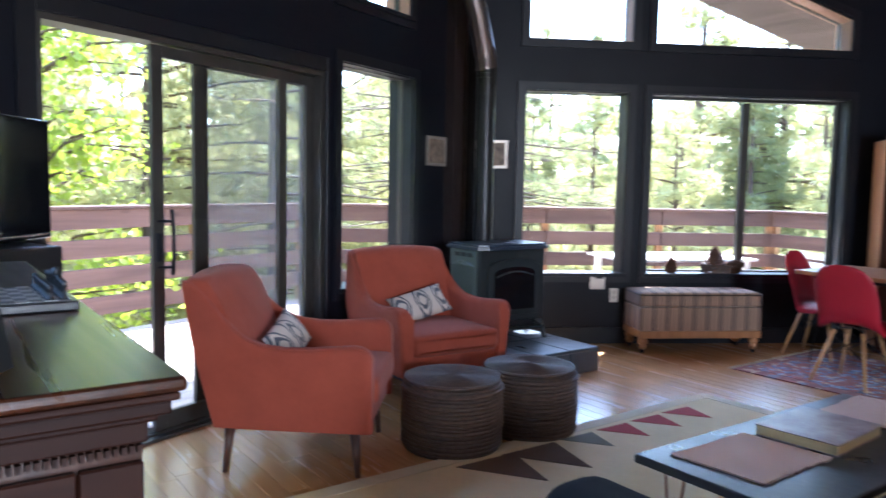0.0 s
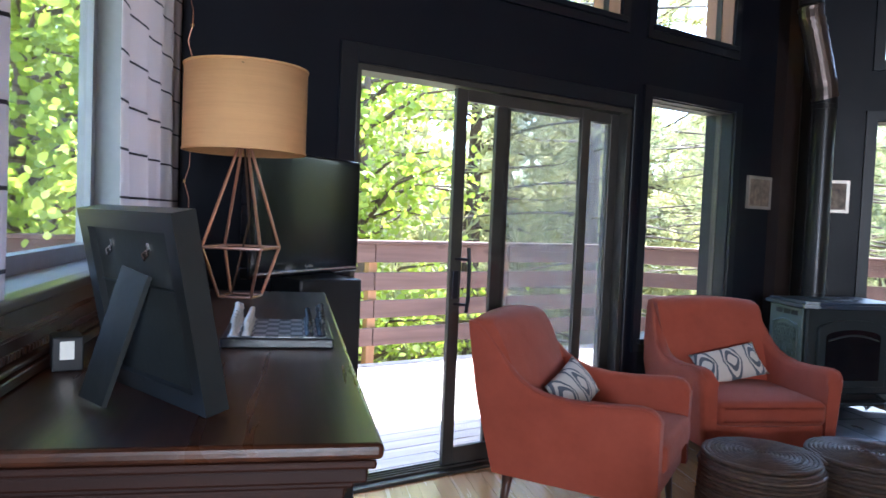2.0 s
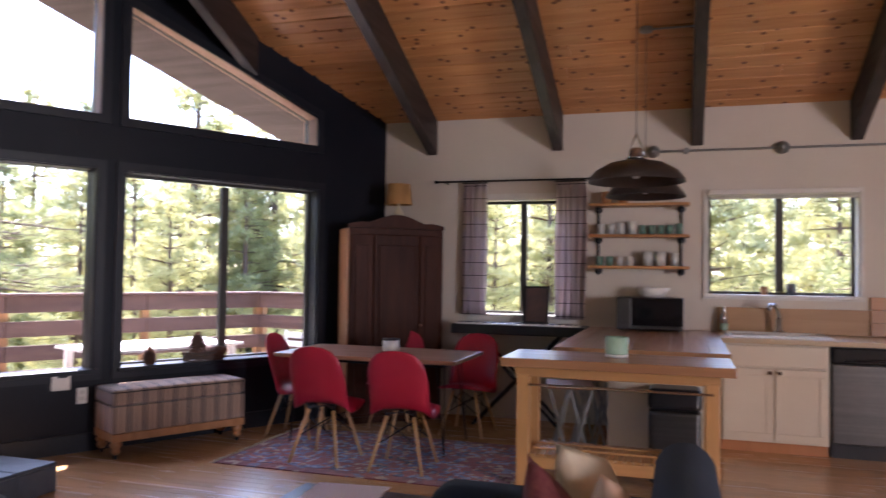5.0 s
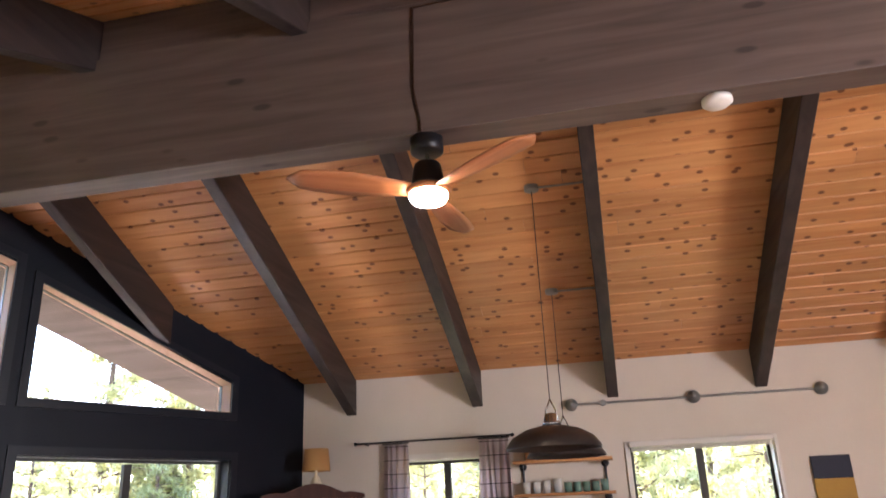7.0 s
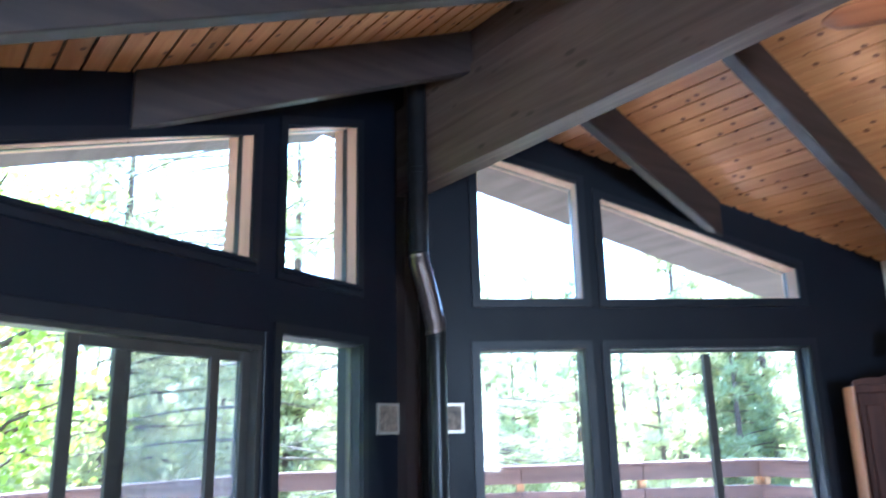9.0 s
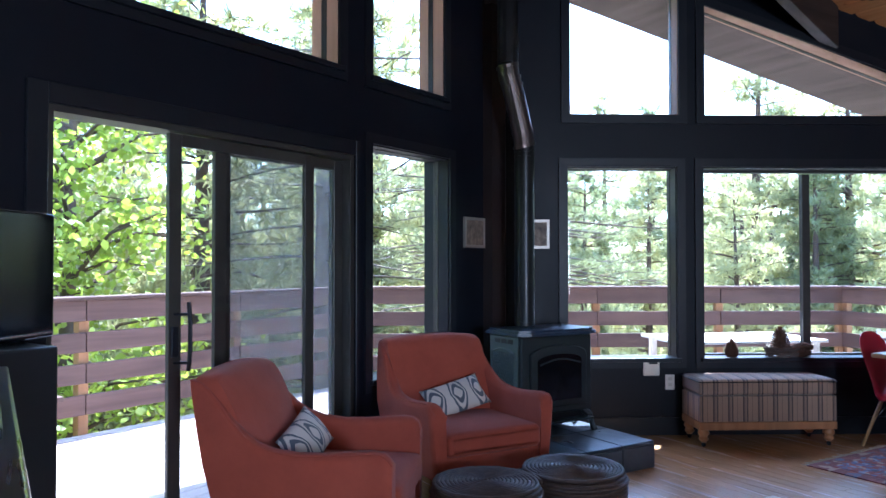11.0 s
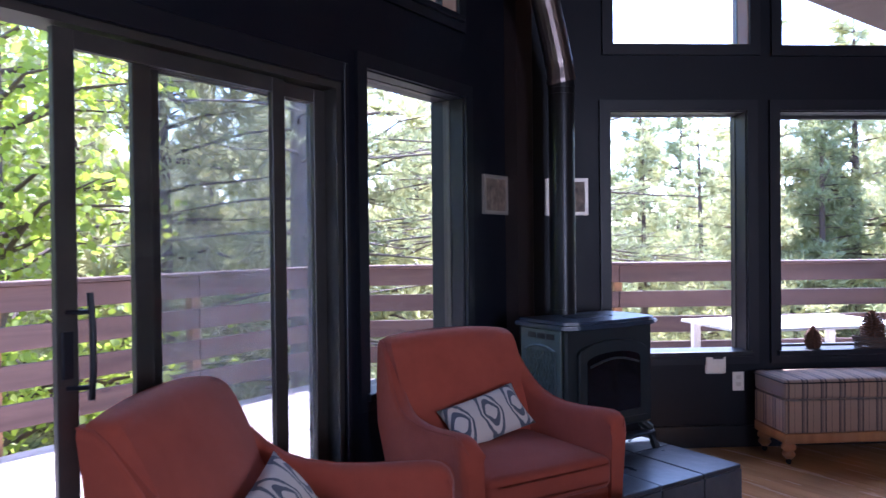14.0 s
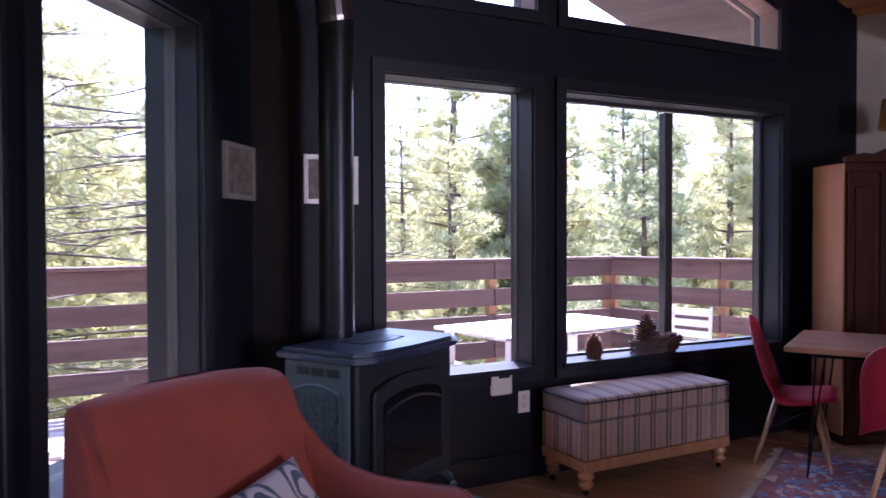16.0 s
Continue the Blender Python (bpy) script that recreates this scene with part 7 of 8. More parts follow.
def trash_bin():
    t = thing("trash_bin", rs(5.06, 2.02, 0), "stainless trash bin with a black lid", "bin")
    part("body", box_bm(-0.17, 0.17, -0.13, 0.13, 0.01, 0.50, 0.03, 3), M_STEEL, t)
    part("lid", box_bm(-0.175, 0.175, -0.135, 0.135, 0.502, 0.645, 0.035, 3), M_BLACK, t, "black plastic lid")


trash_bin()


# ---- ceiling fan and detector ----
def fan():
    t = thing("ceiling_fan", rs(4.43, -0.01, 3.45, 20), "three-blade wooden ceiling fan with a lit lamp", "ceiling fan")
    bm = bmesh.new()
    lathe(bm, [(0.085, 0.0), (0.085, -0.075), (0.07, -0.085)], 24)
    part("canopy", bm, M_BLACK, t, smooth=True)
    bm = bmesh.new()
    tube(bm, [(0, 0, -0.08), (0, 0, -0.15)], 0.013, 10)
    part("rod", bm, M_BLACK, t)
    bm = bmesh.new()
    lathe(bm, [(0.06, -0.14), (0.068, -0.15), (0.085, -0.25), (0.085, -0.265)], 24)
    part("motor", bm, M_BLACK, t, smooth=True)
    bm = bmesh.new()
    lathe(bm, [(0.09, -0.266), (0.115, -0.285), (0.105, -0.305)], 24)
    part("hub", bm, M_FANWOOD, t, smooth=True)
    bm = bmesh.new()
    lathe(bm, [(0.095, -0.306), (0.098, -0.325), (0.085, -0.345), (0.002, -0.352)], 24)
    part("lamp", bm, M_FANLAMP, t, "lit white lamp disc", smooth=True)
    for k, az in enumerate((186, 66, -54)):
        bm = bmesh.new()
        rows = []
        for i in range(11):
            f = i / 10
            x = 0.09 + 0.60 * f
            w = 0.045 + 0.045 * math.sin(math.pi * min(1, f * 1.15) * 0.72)
            if f > 0.85:
                w *= math.sqrt(max(0.02, 1 - ((f - 0.85) / 0.15) ** 2))
            tw = math.radians(16 - 8 * f)
            zc = -0.285 + 0.02 * f
            rows.append([(x, u * w * math.cos(tw), zc + u * w * math.sin(tw) + dz) for u, dz in ((-1, -0.004), (-0.5, -0.007), (0.5, -0.007), (1, -0.004), (1, 0.004), (0.5, 0.006), (-0.5, 0.006), (-1, 0.004))])
        vs = loft(bm, rows)
        bm.faces.new(vs[0][::-1])
        bm.faces.new(vs[-1])
        part("blade", bm, M_FANWOOD, t, smooth=True, m=pose(0, 0, 0, 0, 0, az))


M_FANWOOD = grain_mat("fan_blade_wood", (0.42, 0.16, 0.06), (0.30, 0.10, 0.035), 0, 16, 0.4, 0.1)
M_FANLAMP = bpy.data.materials.new("lit_lamp")
M_FANLAMP.use_nodes = True
M_FANLAMP.node_tree.nodes["Principled BSDF"].inputs["Base Color"].default_value = (0.8, 0.75, 0.65, 1)
M_FANLAMP.node_tree.nodes["Principled BSDF"].inputs["Emission Color"].default_value = (1.0, 0.85, 0.62, 1)
M_FANLAMP.node_tree.nodes["Principled BSDF"].inputs["Emission Strength"].default_value = 6.0
fan()

bm = bmesh.new()
lathe(bm, [(0.07, 0), (0.072, -0.02), (0.055, -0.035), (0.002, -0.037)], 24)
ob = part("smoke_detector", bm, M_WHITE, smooth=True)
ob.matrix_world = rs(5.85, 0.0, 3.449)
tagged(ob, "round white smoke detector under the ridge beam", "detector")
bm = bmesh.new()
tube(bm, [(4.42, -0.095, 3.455), (4.42, -0.095, 3.51), (4.39, -0.096, 3.70), (4.40, -0.096, 4.20), (4.88, -0.096, 4.222), (5.6, -0.096, 4.225)], 0.006, 6)
ob = part("fan_cable", bm, M_COPPERDARK)
ob.matrix_world = rs(0, 0)
tagged(ob, "thin brown cable stapled along the ridge beam", "cable")


# ---- pictures, plates and sill things ----
def picture(m, w, h, label):
    t = thing("picture", m, label, "picture", "small framed prints")
    bm = bmesh.new()
    poly_frame(bm, (0, w, 0, h, h), 0.022, -0.02, -0.002)
    part("frame", bm, M_FRAMEGOLD, t)
    part("print", box_bm(0.02, w - 0.02, -0.012, -0.004, 0.02, h - 0.02), mat("sepia_print", (0.30, 0.23, 0.17), 0.6, color2=(0.08, 0.06, 0.05), scale=(28, 28, 22)), t)


picture(ML @ pose(0.155, 0, 1.51), 0.29, 0.235, "small framed sepia print on the dark wall")
picture(MR @ pose(0.235, 0, 1.508), 0.275, 0.235, "small framed sepia print behind the stove pipe")

t = thing("thermostat", MR @ pose(1.265, 0, 0.479), "cream wall control box below the window", "thermostat")
part("case", box_bm(0, 0.135, -0.028, -0.002, 0, 0.128, 0.012, 3), M_WHITE, t)
part("display", box_bm(0.045, 0.115, -0.030, -0.0285, 0.095, 0.112), M_BLACK, t)
t = thing("outlet", MR @ pose(1.45, 0, 0.365), "cream wall outlet plate", "outlet")
part("plate", box_bm(0, 0.075, -0.008, -0.002, 0, 0.122, 0.003), M_WHITE, t)
for z in (0.028, 0.075):
    part("socket", box_bm(0.022, 0.053, -0.010, -0.0082, z, z + 0.026, 0.002), mat("socket_cream", (0.6, 0.56, 0.5), 0.5), t)
bm = bmesh.new()
tube(bm, [(1.02 + 0.05 * k, -0.022, 0.145 + 0.004 * math.sin(k)) for k in range(9)], 0.004, 5)
ob = part("cable", bm, M_BLACK)
ob.matrix_world = MR
tagged(ob, "thin black cable along the baseboard", "cable")


def pine_cone(m, r, h, label, seed):
    t = thing("pine_cone", m, label, "pine cone", "pine cones on the sill")
    rnd = random.Random(seed)
    bm = bmesh.new()
    rows = 14
    for k in range(rows):
        f = k / (rows - 1)
        z = h * (0.04 + 0.92 * f)
        rr = r * math.sin(math.pi * (0.18 + 0.78 * f)) ** 0.7
        n = max(5, int(13 * rr / r))
        for i in range(n):
            a = 2 * math.pi * (i + 0.5 * (k % 2)) / n + rnd.uniform(-0.08, 0.08)
            d = Vector((math.cos(a), math.sin(a), 0))
            sd_ = Vector((-d.y, d.x, 0))
            w = 0.36 * r
            b0, tip_ = d * rr * 0.35 + Vector((0, 0, z)), d * rr + Vector((0, 0, z + 0.10 * h * (f - 0.2)))
            vs = [bm.verts.new(q) for q in (b0 - sd_ * w * 0.3, b0 + sd_ * w * 0.3, tip_ + sd_ * w * 0.5, tip_ + d * 0.006 + Vector((0, 0, 0.006)), tip_ - sd_ * w * 0.5, b0 - Vector((0, 0, 0.012)), tip_ - Vector((0, 0, 0.008)))]
            for q in ((0, 1, 2, 3, 4), (1, 0, 5), (1, 5, 6, 2), (0, 4, 6, 5), (2, 6, 3), (4, 3, 6)):
                bm.faces.new([vs[x] for x in q])
    part("cone_scale", bm, M_CONE, t)
    bm = bmesh.new()
    lathe(bm, [(r * 0.25, 0.0), (r * 0.4, h * 0.3), (r * 0.3, h * 0.8), (0.004, h)], 8)
    part("core", bm, M_CONE, t)


SILL = 0.616
pine_cone(pose(1.555, 6.045, SILL), 0.052, 0.145, "upright brown pine cone on the window sill", 1)
pine_cone(pose(1.95, 6.03, SILL + 0.03, 0, 0, 30), 0.075, 0.21, "large brown pine cone in the twig basket", 2)
pine_cone(pose(2.06, 6.03, SILL + 0.04) @ pose(0, 0, 0, 10, 70, 0), 0.06, 0.15, "pine cone lying in the twig basket", 3)


def basket():
    t = thing("twig_basket", pose(1.98, 6.03, SILL), "dark woven twig basket on the window sill", "basket")
    rnd = random.Random(12)
    bm = bmesh.new()
    for k in range(7):
        z = 0.006 + 0.012 * k
        r = 0.10 + 0.02 * k / 6
        tube(bm, [((r + rnd.uniform(-0.006, 0.006)) * 1.35 * math.cos(a), (r * 0.55 + rnd.uniform(-0.004, 0.004)) * math.sin(a), z + rnd.uniform(-0.004, 0.004)) for a in [2 * math.pi * i / 22 for i in range(23)]], 0.006, 5)
    for i in range(40):
        a = rnd.uniform(0, 6.28)
        q = Vector((0.14 * math.cos(a), 0.06 * math.sin(a), 0.06))
        tube(bm, [q, q + Vector((rnd.uniform(-0.05, 0.05), rnd.uniform(-0.03, 0.03), rnd.uniform(0.0, 0.06)))], 0.0025, 4)
    part("weave", bm, M_TWIGS, t)


basket()


M_BLIND = mat("blind_slat_paint", (0.66, 0.62, 0.55), 0.6, color2=(0.6, 0.56, 0.5))
# pale blind drawn up at the top of the sink window
o9 = K_OPEN["window_9"]
t = thing("window_blind", MK @ pose(0, 0, 0), "pale blind drawn up over the sink window", "blind")
part("head_rail", box_bm(o9[0] + 0.01, o9[1] - 0.01, -0.062, -0.026, o9[3] - 0.02, o9[3] + 0.025, 0.004), M_BLIND, t)
for k in range(4):
    part("slat", box_bm(o9[0] + 0.02, o9[1] - 0.02, -0.058, -0.028, o9[3] - 0.032 - k * 0.009, o9[3] - 0.027 - k * 0.009), M_BLIND, t)

# ---- sideboard corner ----
SB0, SB1, SBF, SBB, SBZ = 2.25, 4.045, -3.38, -3.96, 1.07


def sideboard():
    t = thing("sideboard", rs(0, 0), "old dark oak sideboard with moulded top and back rail", "sideboard")
    part("carcass", box_bm(SB0 + 0.06, SB1 - 0.06, SBB + 0.01, SBF - 0.05, 0.08, SBZ - 0.10, 0.004), M_DARKOAK, t)
    part("top", box_bm(SB0, SB1, SBB, SBF, SBZ - 0.022, SBZ, 0.008, 3), M_DARKOAK, t, "polished dark oak top")
    # stepped cornice below the top
    bm = bmesh.new()
    steps = ((0.008, SBZ - 0.036, SBZ - 0.024), (0.018, SBZ - 0.058, SBZ - 0.037), (0.034, SBZ - 0.070, SBZ - 0.059), (0.045, SBZ - 0.102, SBZ - 0.071))
    bm.free()
    for i, z0, z1 in steps:
        part("moulding", box_bm(SB0 + i, SB1 - i, SBB + 0.003, SBF - i, z0, z1, 0.004, 2), M_DARKOAK_Y, t)
    n = 46
    for k in range(n):
        y = SBB + 0.02 + (SBF - SBB - 0.07) * k / n
        part("dentil", box_bm(SB1 - 0.055, SB1 - 0.0435, y, y + 0.007, SBZ - 0.116, SBZ - 0.104), M_DARKOAK_Y, t)
    # end panel frame towards the camera's side
    bm = bmesh.new()
    x0, x1 = SB1 - 0.058, SB1 - 0.045
    for y0, y1, z0, z1 in ((SBB + 0.012, SBB + 0.09, 0.08, 0.94), (SBF - 0.14, SBF - 0.052, 0.08, 0.94), (SBB + 0.092, SBF - 0.142, 0.86, 0.94), (SBB + 0.092, SBF - 0.142, 0.08, 0.18)):
        box(bm, x0, x1, y0, y1, z0, z1, bev=0.003)
    part("end_frame", bm, M_DARKOAK_Y, t)
    part("end_panel", box_bm(SB1 - 0.0595, SB1 - 0.052, SBB + 0.095, SBF - 0.145, 0.185, 0.855, 0.003), M_DARKOAK_Y, t)
    for k in range(3):
        a = SB0 + 0.08 + k * 0.485
        d = part("door", box_bm(a, a + 0.475, SBF - 0.048, SBF - 0.03, 0.12, 0.70, 0.006), M_DARKOAK, t)
        part("panel", box_bm(a + 0.07, a + 0.405, SBF - 0.0295, SBF - 0.022, 0.19, 0.63, 0.005), M_DARKOAK, d)
        w = part("drawer", box_bm(a, a + 0.475, SBF - 0.048, SBF - 0.03, 0.72, 0.93, 0.006), M_DARKOAK, t)
        bm = bmesh.new()
        lathe(bm, [(0.008, 0), (0.018, 0.012), (0.014, 0.025)], 12, Matrix.Translation((a + 0.237, SBF - 0.03, 0.83)) @ pose(0, 0, 0, -90, 0, 0))
        part("knob", bm, M_COPPERDARK, w)
    # back rail with mouldings and a raised end block
    part("back_rail", box_bm(SB0 + 0.45, SB1, SBB - 0.012, SBB + 0.022, SBZ + 0.001, SBZ + 0.135, 0.006), M_DARKOAK, t)
    bm = bmesh.new()
    for y1, z0, z1 in ((0.034, 0.001, 0.022), (0.029, 0.023, 0.034), (0.032, 0.120, 0.140)):
        box(bm, SB0 + 0.45, SB1, SBB + 0.0225, SBB + y1 + 0.012, SBZ + z0, SBZ + z1, bev=0.004, seg=2)
    part("rail_moulding", bm, M_DARKOAK, t)
    bm = bmesh.new()
    for k in range(70):
        x = SB0 + 0.47 + k * 0.016
        box(bm, x, x + 0.007, SBB + 0.0225, SBB + 0.028, SBZ + 0.036, SBZ + 0.048)
    part("beading", bm, M_DARKOAK, t)
    part("rail_block", box_bm(SB0 + 0.40, SB0 + 0.54, SBB - 0.013, SBB + 0.055, SBZ + 0.0015, SBZ + 0.205, 0.012, 3), M_MAHOG, t, "raised reddish end block")
    for x in (SB0 + 0.1, SB1 - 0.1):
        for y in (SBB + 0.06, SBF - 0.1):
            part("foot", box_bm(x - 0.035, x + 0.035, y - 0.035, y + 0.035, 0.0, 0.079, 0.006), M_DARKOAK, t)


sideboard()


def tripod_lamp():
    t = thing("table_lamp", rs(2.46, -3.665, SBZ), "lamp with a sand drum shade on a copper wire base", "lamp")
    bm = bmesh.new()
    r = 0.195
    lathe(bm, [(r, 0.475), (r, 0.745), (r - 0.003, 0.745), (r - 0.003, 0.475), (r, 0.475)], 48, cap=False)
    part("shade", bm, M_SHADET, t, "sand-coloured linen drum shade", smooth=True)
    for z in (0.476, 0.743):
        bm = bmesh.new()
        tube(bm, [(r * math.cos(a), r * math.sin(a), z) for a in [2 * math.pi * k / 36 for k in range(37)]], 0.004, 5)
        part("shade_ring", bm, M_SHADET, t)
    n = 4
    ring = [2 * math.pi * k / n + 0.5 for k in range(n + 1)]
    top = [(0.018 * math.cos(q), 0.018 * math.sin(q), 0.50) for q in ring]
    wide = [(0.135 * math.cos(q), 0.135 * math.sin(q), 0.165) for q in ring]
    low = [(0.075 * math.cos(q), 0.075 * math.sin(q), 0.006) for q in ring]
    for k in range(n):
        for v0, v1 in ((top[k], wide[k]), (wide[k], low[k]), (wide[k], wide[k + 1]), (low[k], low[k + 1])):
            bm = bmesh.new()
            tube(bm, [v0, v1], 0.005, 6)
            part("wire", bm, M_COPPER, t, "copper wire of the diamond base")
    bm = bmesh.new()
    tube(bm, [(0, 0, 0.49), (0, 0, 0.60)], 0.012, 8)
    for k in range(3):
        a = 2 * math.pi * k / 3
        tube(bm, [(0, 0, 0.60), (r * math.cos(a), r * math.sin(a), 0.73)], 0.003, 5)
    lathe(bm, [(0.012, 0.60), (0.03, 0.65), (0.02, 0.69), (0.002, 0.70)], 12)
    part("socket", bm, M_COPPERDARK, t)
    bm = bmesh.new()
    tube(bm, [(0, 0, 0.49), (-0.02, 0.02, 0.25), (-0.03, -0.03, 0.012), (-0.2, -0.12, 0.006)], 0.004, 5)
    part("cord", bm, M_COPPERDARK, t)


M_SHADET = mat("linen_drum_shade", (0.72, 0.41, 0.18), 0.9, color2=(0.66, 0.37, 0.16), scale=(4, 4, 60), bump=0.3, bump_scale=300)
sheer(M_SHADET)
M_SHADET.node_tree.nodes["Mix Shader"].inputs[0].default_value = 0.35
tripod_lamp()


def chess():
    t = thing("chess_set", rs(3.095, -3.645, SBZ), "small chess board with white and black pieces set out", "chess set")
    S, Q = 0.29, 0.235
    part("tray", box_bm(0, S, 0, Q, 0, 0.022, 0.004), M_BLACK, t)
    lt, dk = mat("pale_chess_square", (0.48, 0.46, 0.44), 0.35), mat("dark_chess_square", (0.05, 0.05, 0.055), 0.3)
    for i in range(8):
        for j in range(8):
            x, y = 0.012 + i * (S - 0.024) / 8, 0.012 + j * (Q - 0.024) / 8
            part("square", box_bm(x + 0.0005, x + (S - 0.024) / 8 - 0.0005, y + 0.0005, y + (Q - 0.024) / 8 - 0.0005, 0.0221, 0.0235), lt if (i + j) % 2 else dk, t)
    wm, bk = mat("ivory_chessman", (0.58, 0.53, 0.48), 0.4), M_BLACK
    heights = (0.040, 0.042, 0.045, 0.055, 0.06, 0.045, 0.042, 0.040)
    for j_, m_ in ((0, wm), (1, wm), (6, bk), (7, bk)):
        for i in range(8):
            h = heights[i] if j_ in (0, 7) else 0.032
            bm = bmesh.new()
            x, y = 0.012 + (i + 0.5) * (S - 0.024) / 8, 0.012 + (j_ + 0.5) * (Q - 0.024) / 8
            lathe(bm, [(0.010, 0.0236), (0.010, 0.027), (0.006, 0.031), (0.0045, 0.024 + h * 0.6), (0.008, 0.024 + h * 0.68), (0.0055, 0.024 + h * 0.8), (0.007, 0.024 + h * 0.92), (0.001, 0.024 + h)], 9, Matrix.Translation((x, y, 0)))
            part("chessman", bm, m_, t, smooth=True)


chess()


def big_frame():
    """Seen from behind: black backing, strut, hooks."""
    a, b = Vector(sp(3.911, -3.602, SBZ)), Vector(sp(3.575, -3.845, SBZ))
    u = (b - a).normalized()
    n_ = Vector((-u.y, u.x, 0))
    if n_.dot(D) < 0:
        n_ = -n_
    m = Matrix((u, n_, Vector((0, 0, 1)))).transposed().to_4x4()
    m.translation = a
    w, h = (b - a).length * 0.74, 0.288
    t = thing("photo_frame", m @ pose(0, 0, 0.004, -12, 0, 0), "large black photo frame seen from its back", "picture frame")
    bm = bmesh.new()
    poly_frame(bm, (0, w, 0, h, h), 0.028, -0.022, 0.014)
    part("frame", bm, M_BLACKSATIN, t)
    part("backing", box_bm(0.026, w - 0.026, -0.006, 0.003, 0.026, h - 0.026, 0.002), M_BACKBOARD, t)
    part("batten", box_bm(0.03, w - 0.03, 0.0035, 0.007, h * 0.60, h * 0.61), M_BLACKSATIN, t)
    bm = bmesh.new()
    x = w * 0.5
    vs = [(x - 0.05, 0.006, 0.19), (x + 0.03, 0.006, 0.20), (x + 0.04, 0.10, 0.024), (x - 0.04, 0.10, 0.024)]
    lo_ = [bm.verts.new(v) for v in vs]
    hi_ = [bm.verts.new(Vector(v) + Vector((0, 0.006, 0.004))) for v in vs]
    bm.faces.new(lo_)
    bm.faces.new(hi_[::-1])
    for k in range(4):
        bm.faces.new((lo_[k], lo_[(k + 1) % 4], hi_[(k + 1) % 4], hi_[k]))
    part("strut", bm, M_BACKBOARD, t, "black card easel strut")
    for x in (w * 0.33, w * 0.72):
        bm = bmesh.new()
        tube(bm, [(x, 0.008, h * 0.80), (x + 0.008, 0.012, h * 0.78), (x, 0.014, h * 0.755), (x - 0.008, 0.012, h * 0.78), (x, 0.008, h * 0.80)], 0.002, 5)
        box(bm, x - 0.004, x + 0.004, 0.0032, 0.006, h * 0.795, h * 0.835)
        part("hanger", bm, M_CHROME, t, "small metal hanging ring")


M_BLACKSATIN = mat("satin_black_paint", (0.012, 0.014, 0.015), 0.36, color2=(0.017, 0.019, 0.02), rough_var=0.08)
M_BACKBOARD = mat("black_backing_board", (0.011, 0.014, 0.014), 0.6, color2=(0.016, 0.019, 0.019), bump=0.15)
big_frame()

t = thing("small_box", rs(3.57, -3.89, SBZ, 20) @ Matrix.Scale(0.7, 4), "small black box with a white label behind the frame", "box")
part("box", box_bm(-0.04, 0.06, -0.035, 0.035, 0, 0.085, 0.004), M_BLACK, t)
part("label", box_bm(0.0602, 0.0612, -0.018, 0.014, 0.03, 0.075), M_WHITE, t)
pine_cone(rs(3.05, -3.87, SBZ), 0.05, 0.14, "brown pine cone on the sideboard behind the frame", 7)


def tv():
    a, b = Vector((-2.529, 2.27, 0)), Vector((-2.439, 3.01, 0))
    u = (b - a).normalized()
    n_ = Vector((u.y, -u.x, 0))
    m = Matrix((u, -n_, Vector((0, 0, 1)))).transposed().to_4x4()
    m.translation = a
    w = (b - a).length
    t = thing("television", m @ pose(0, 0, 1.10), "glossy black flat television on a wall arm", "television")
    part("bezel", box_bm(0, w, 0.0, 0.05, 0.0, 0.49, 0.012, 3), M_GLOSSBLACK, t)
    part("screen", box_bm(0.035, w - 0.035, -0.004, -0.0005, 0.055, 0.462), M_SCREENTV, t, "dark glossy screen")
    part("speaker_strip", box_bm(0.02, w - 0.02, -0.006, -0.0005, 0.016, 0.026, 0.002), M_CHROME, t, "thin silver strip")
    part("badge", box_bm(w / 2 - 0.02, w / 2 + 0.02, -0.005, -0.0005, 0.034, 0.044), M_CHROME, t)
    part("back_shell", box_bm(0.06, w - 0.06, 0.051, 0.085, 0.05, 0.44, 0.02, 2), M_BLACK, t)


M_SCREENTV = mat("tv_screen", (0.006, 0.007, 0.009), 0.12, spec=0.3)
tv()

# media stand under the television
t = thing("media_stand", rs(1.83, -3.40, 0, 25), "black media stand below the television", "stand")
part("column", box_bm(-0.14, 0.14, -0.14, 0.14, 0.03, 1.09, 0.01), M_BLACK, t)
part("base", box_bm(-0.2, 0.2, -0.18, 0.18, 0.0, 0.029, 0.008), M_BLACK, t)

# curtains and lights at the sideboard window
curtain("curtain", MW @ pose(1.93, -0.07, 0), 0.85, 1.17, 2.45, 21, "pale plaid curtain half across the window", folds=6, amp=0.035)
curtain("curtain", MW @ pose(0.20, -0.07, 0), 0.98, 1.12, 2.45, 22, "pale plaid curtain drawn into the corner", folds=4, amp=0.04)
rod("curtain_rod", MW, 0.61, 3.06, 2.47, "thin black curtain rod over the sideboard window")
t = thing("string_lights", MW @ pose(0.25, 0, 0), "thin string of tiny lights hanging by the curtain", "string lights")
bm = bmesh.new()
rnd = random.Random(3)
pts = [(0.17 + 0.012 * math.sin(k * 1.3), -0.14 + 0.01 * math.cos(k * 2.1), 1.12 + k * 0.055) for k in range(24)]
tube(bm, pts, 0.0016, 4)
part("wire", bm, M_COPPER, t)
bm = bmesh.new()
for q in pts[::2]:
    lathe(bm, [(0.002, -0.006), (0.006, 0), (0.002, 0.007)], 6, Matrix.Translation(q))
part("bulb", bm, M_AMBER, t)

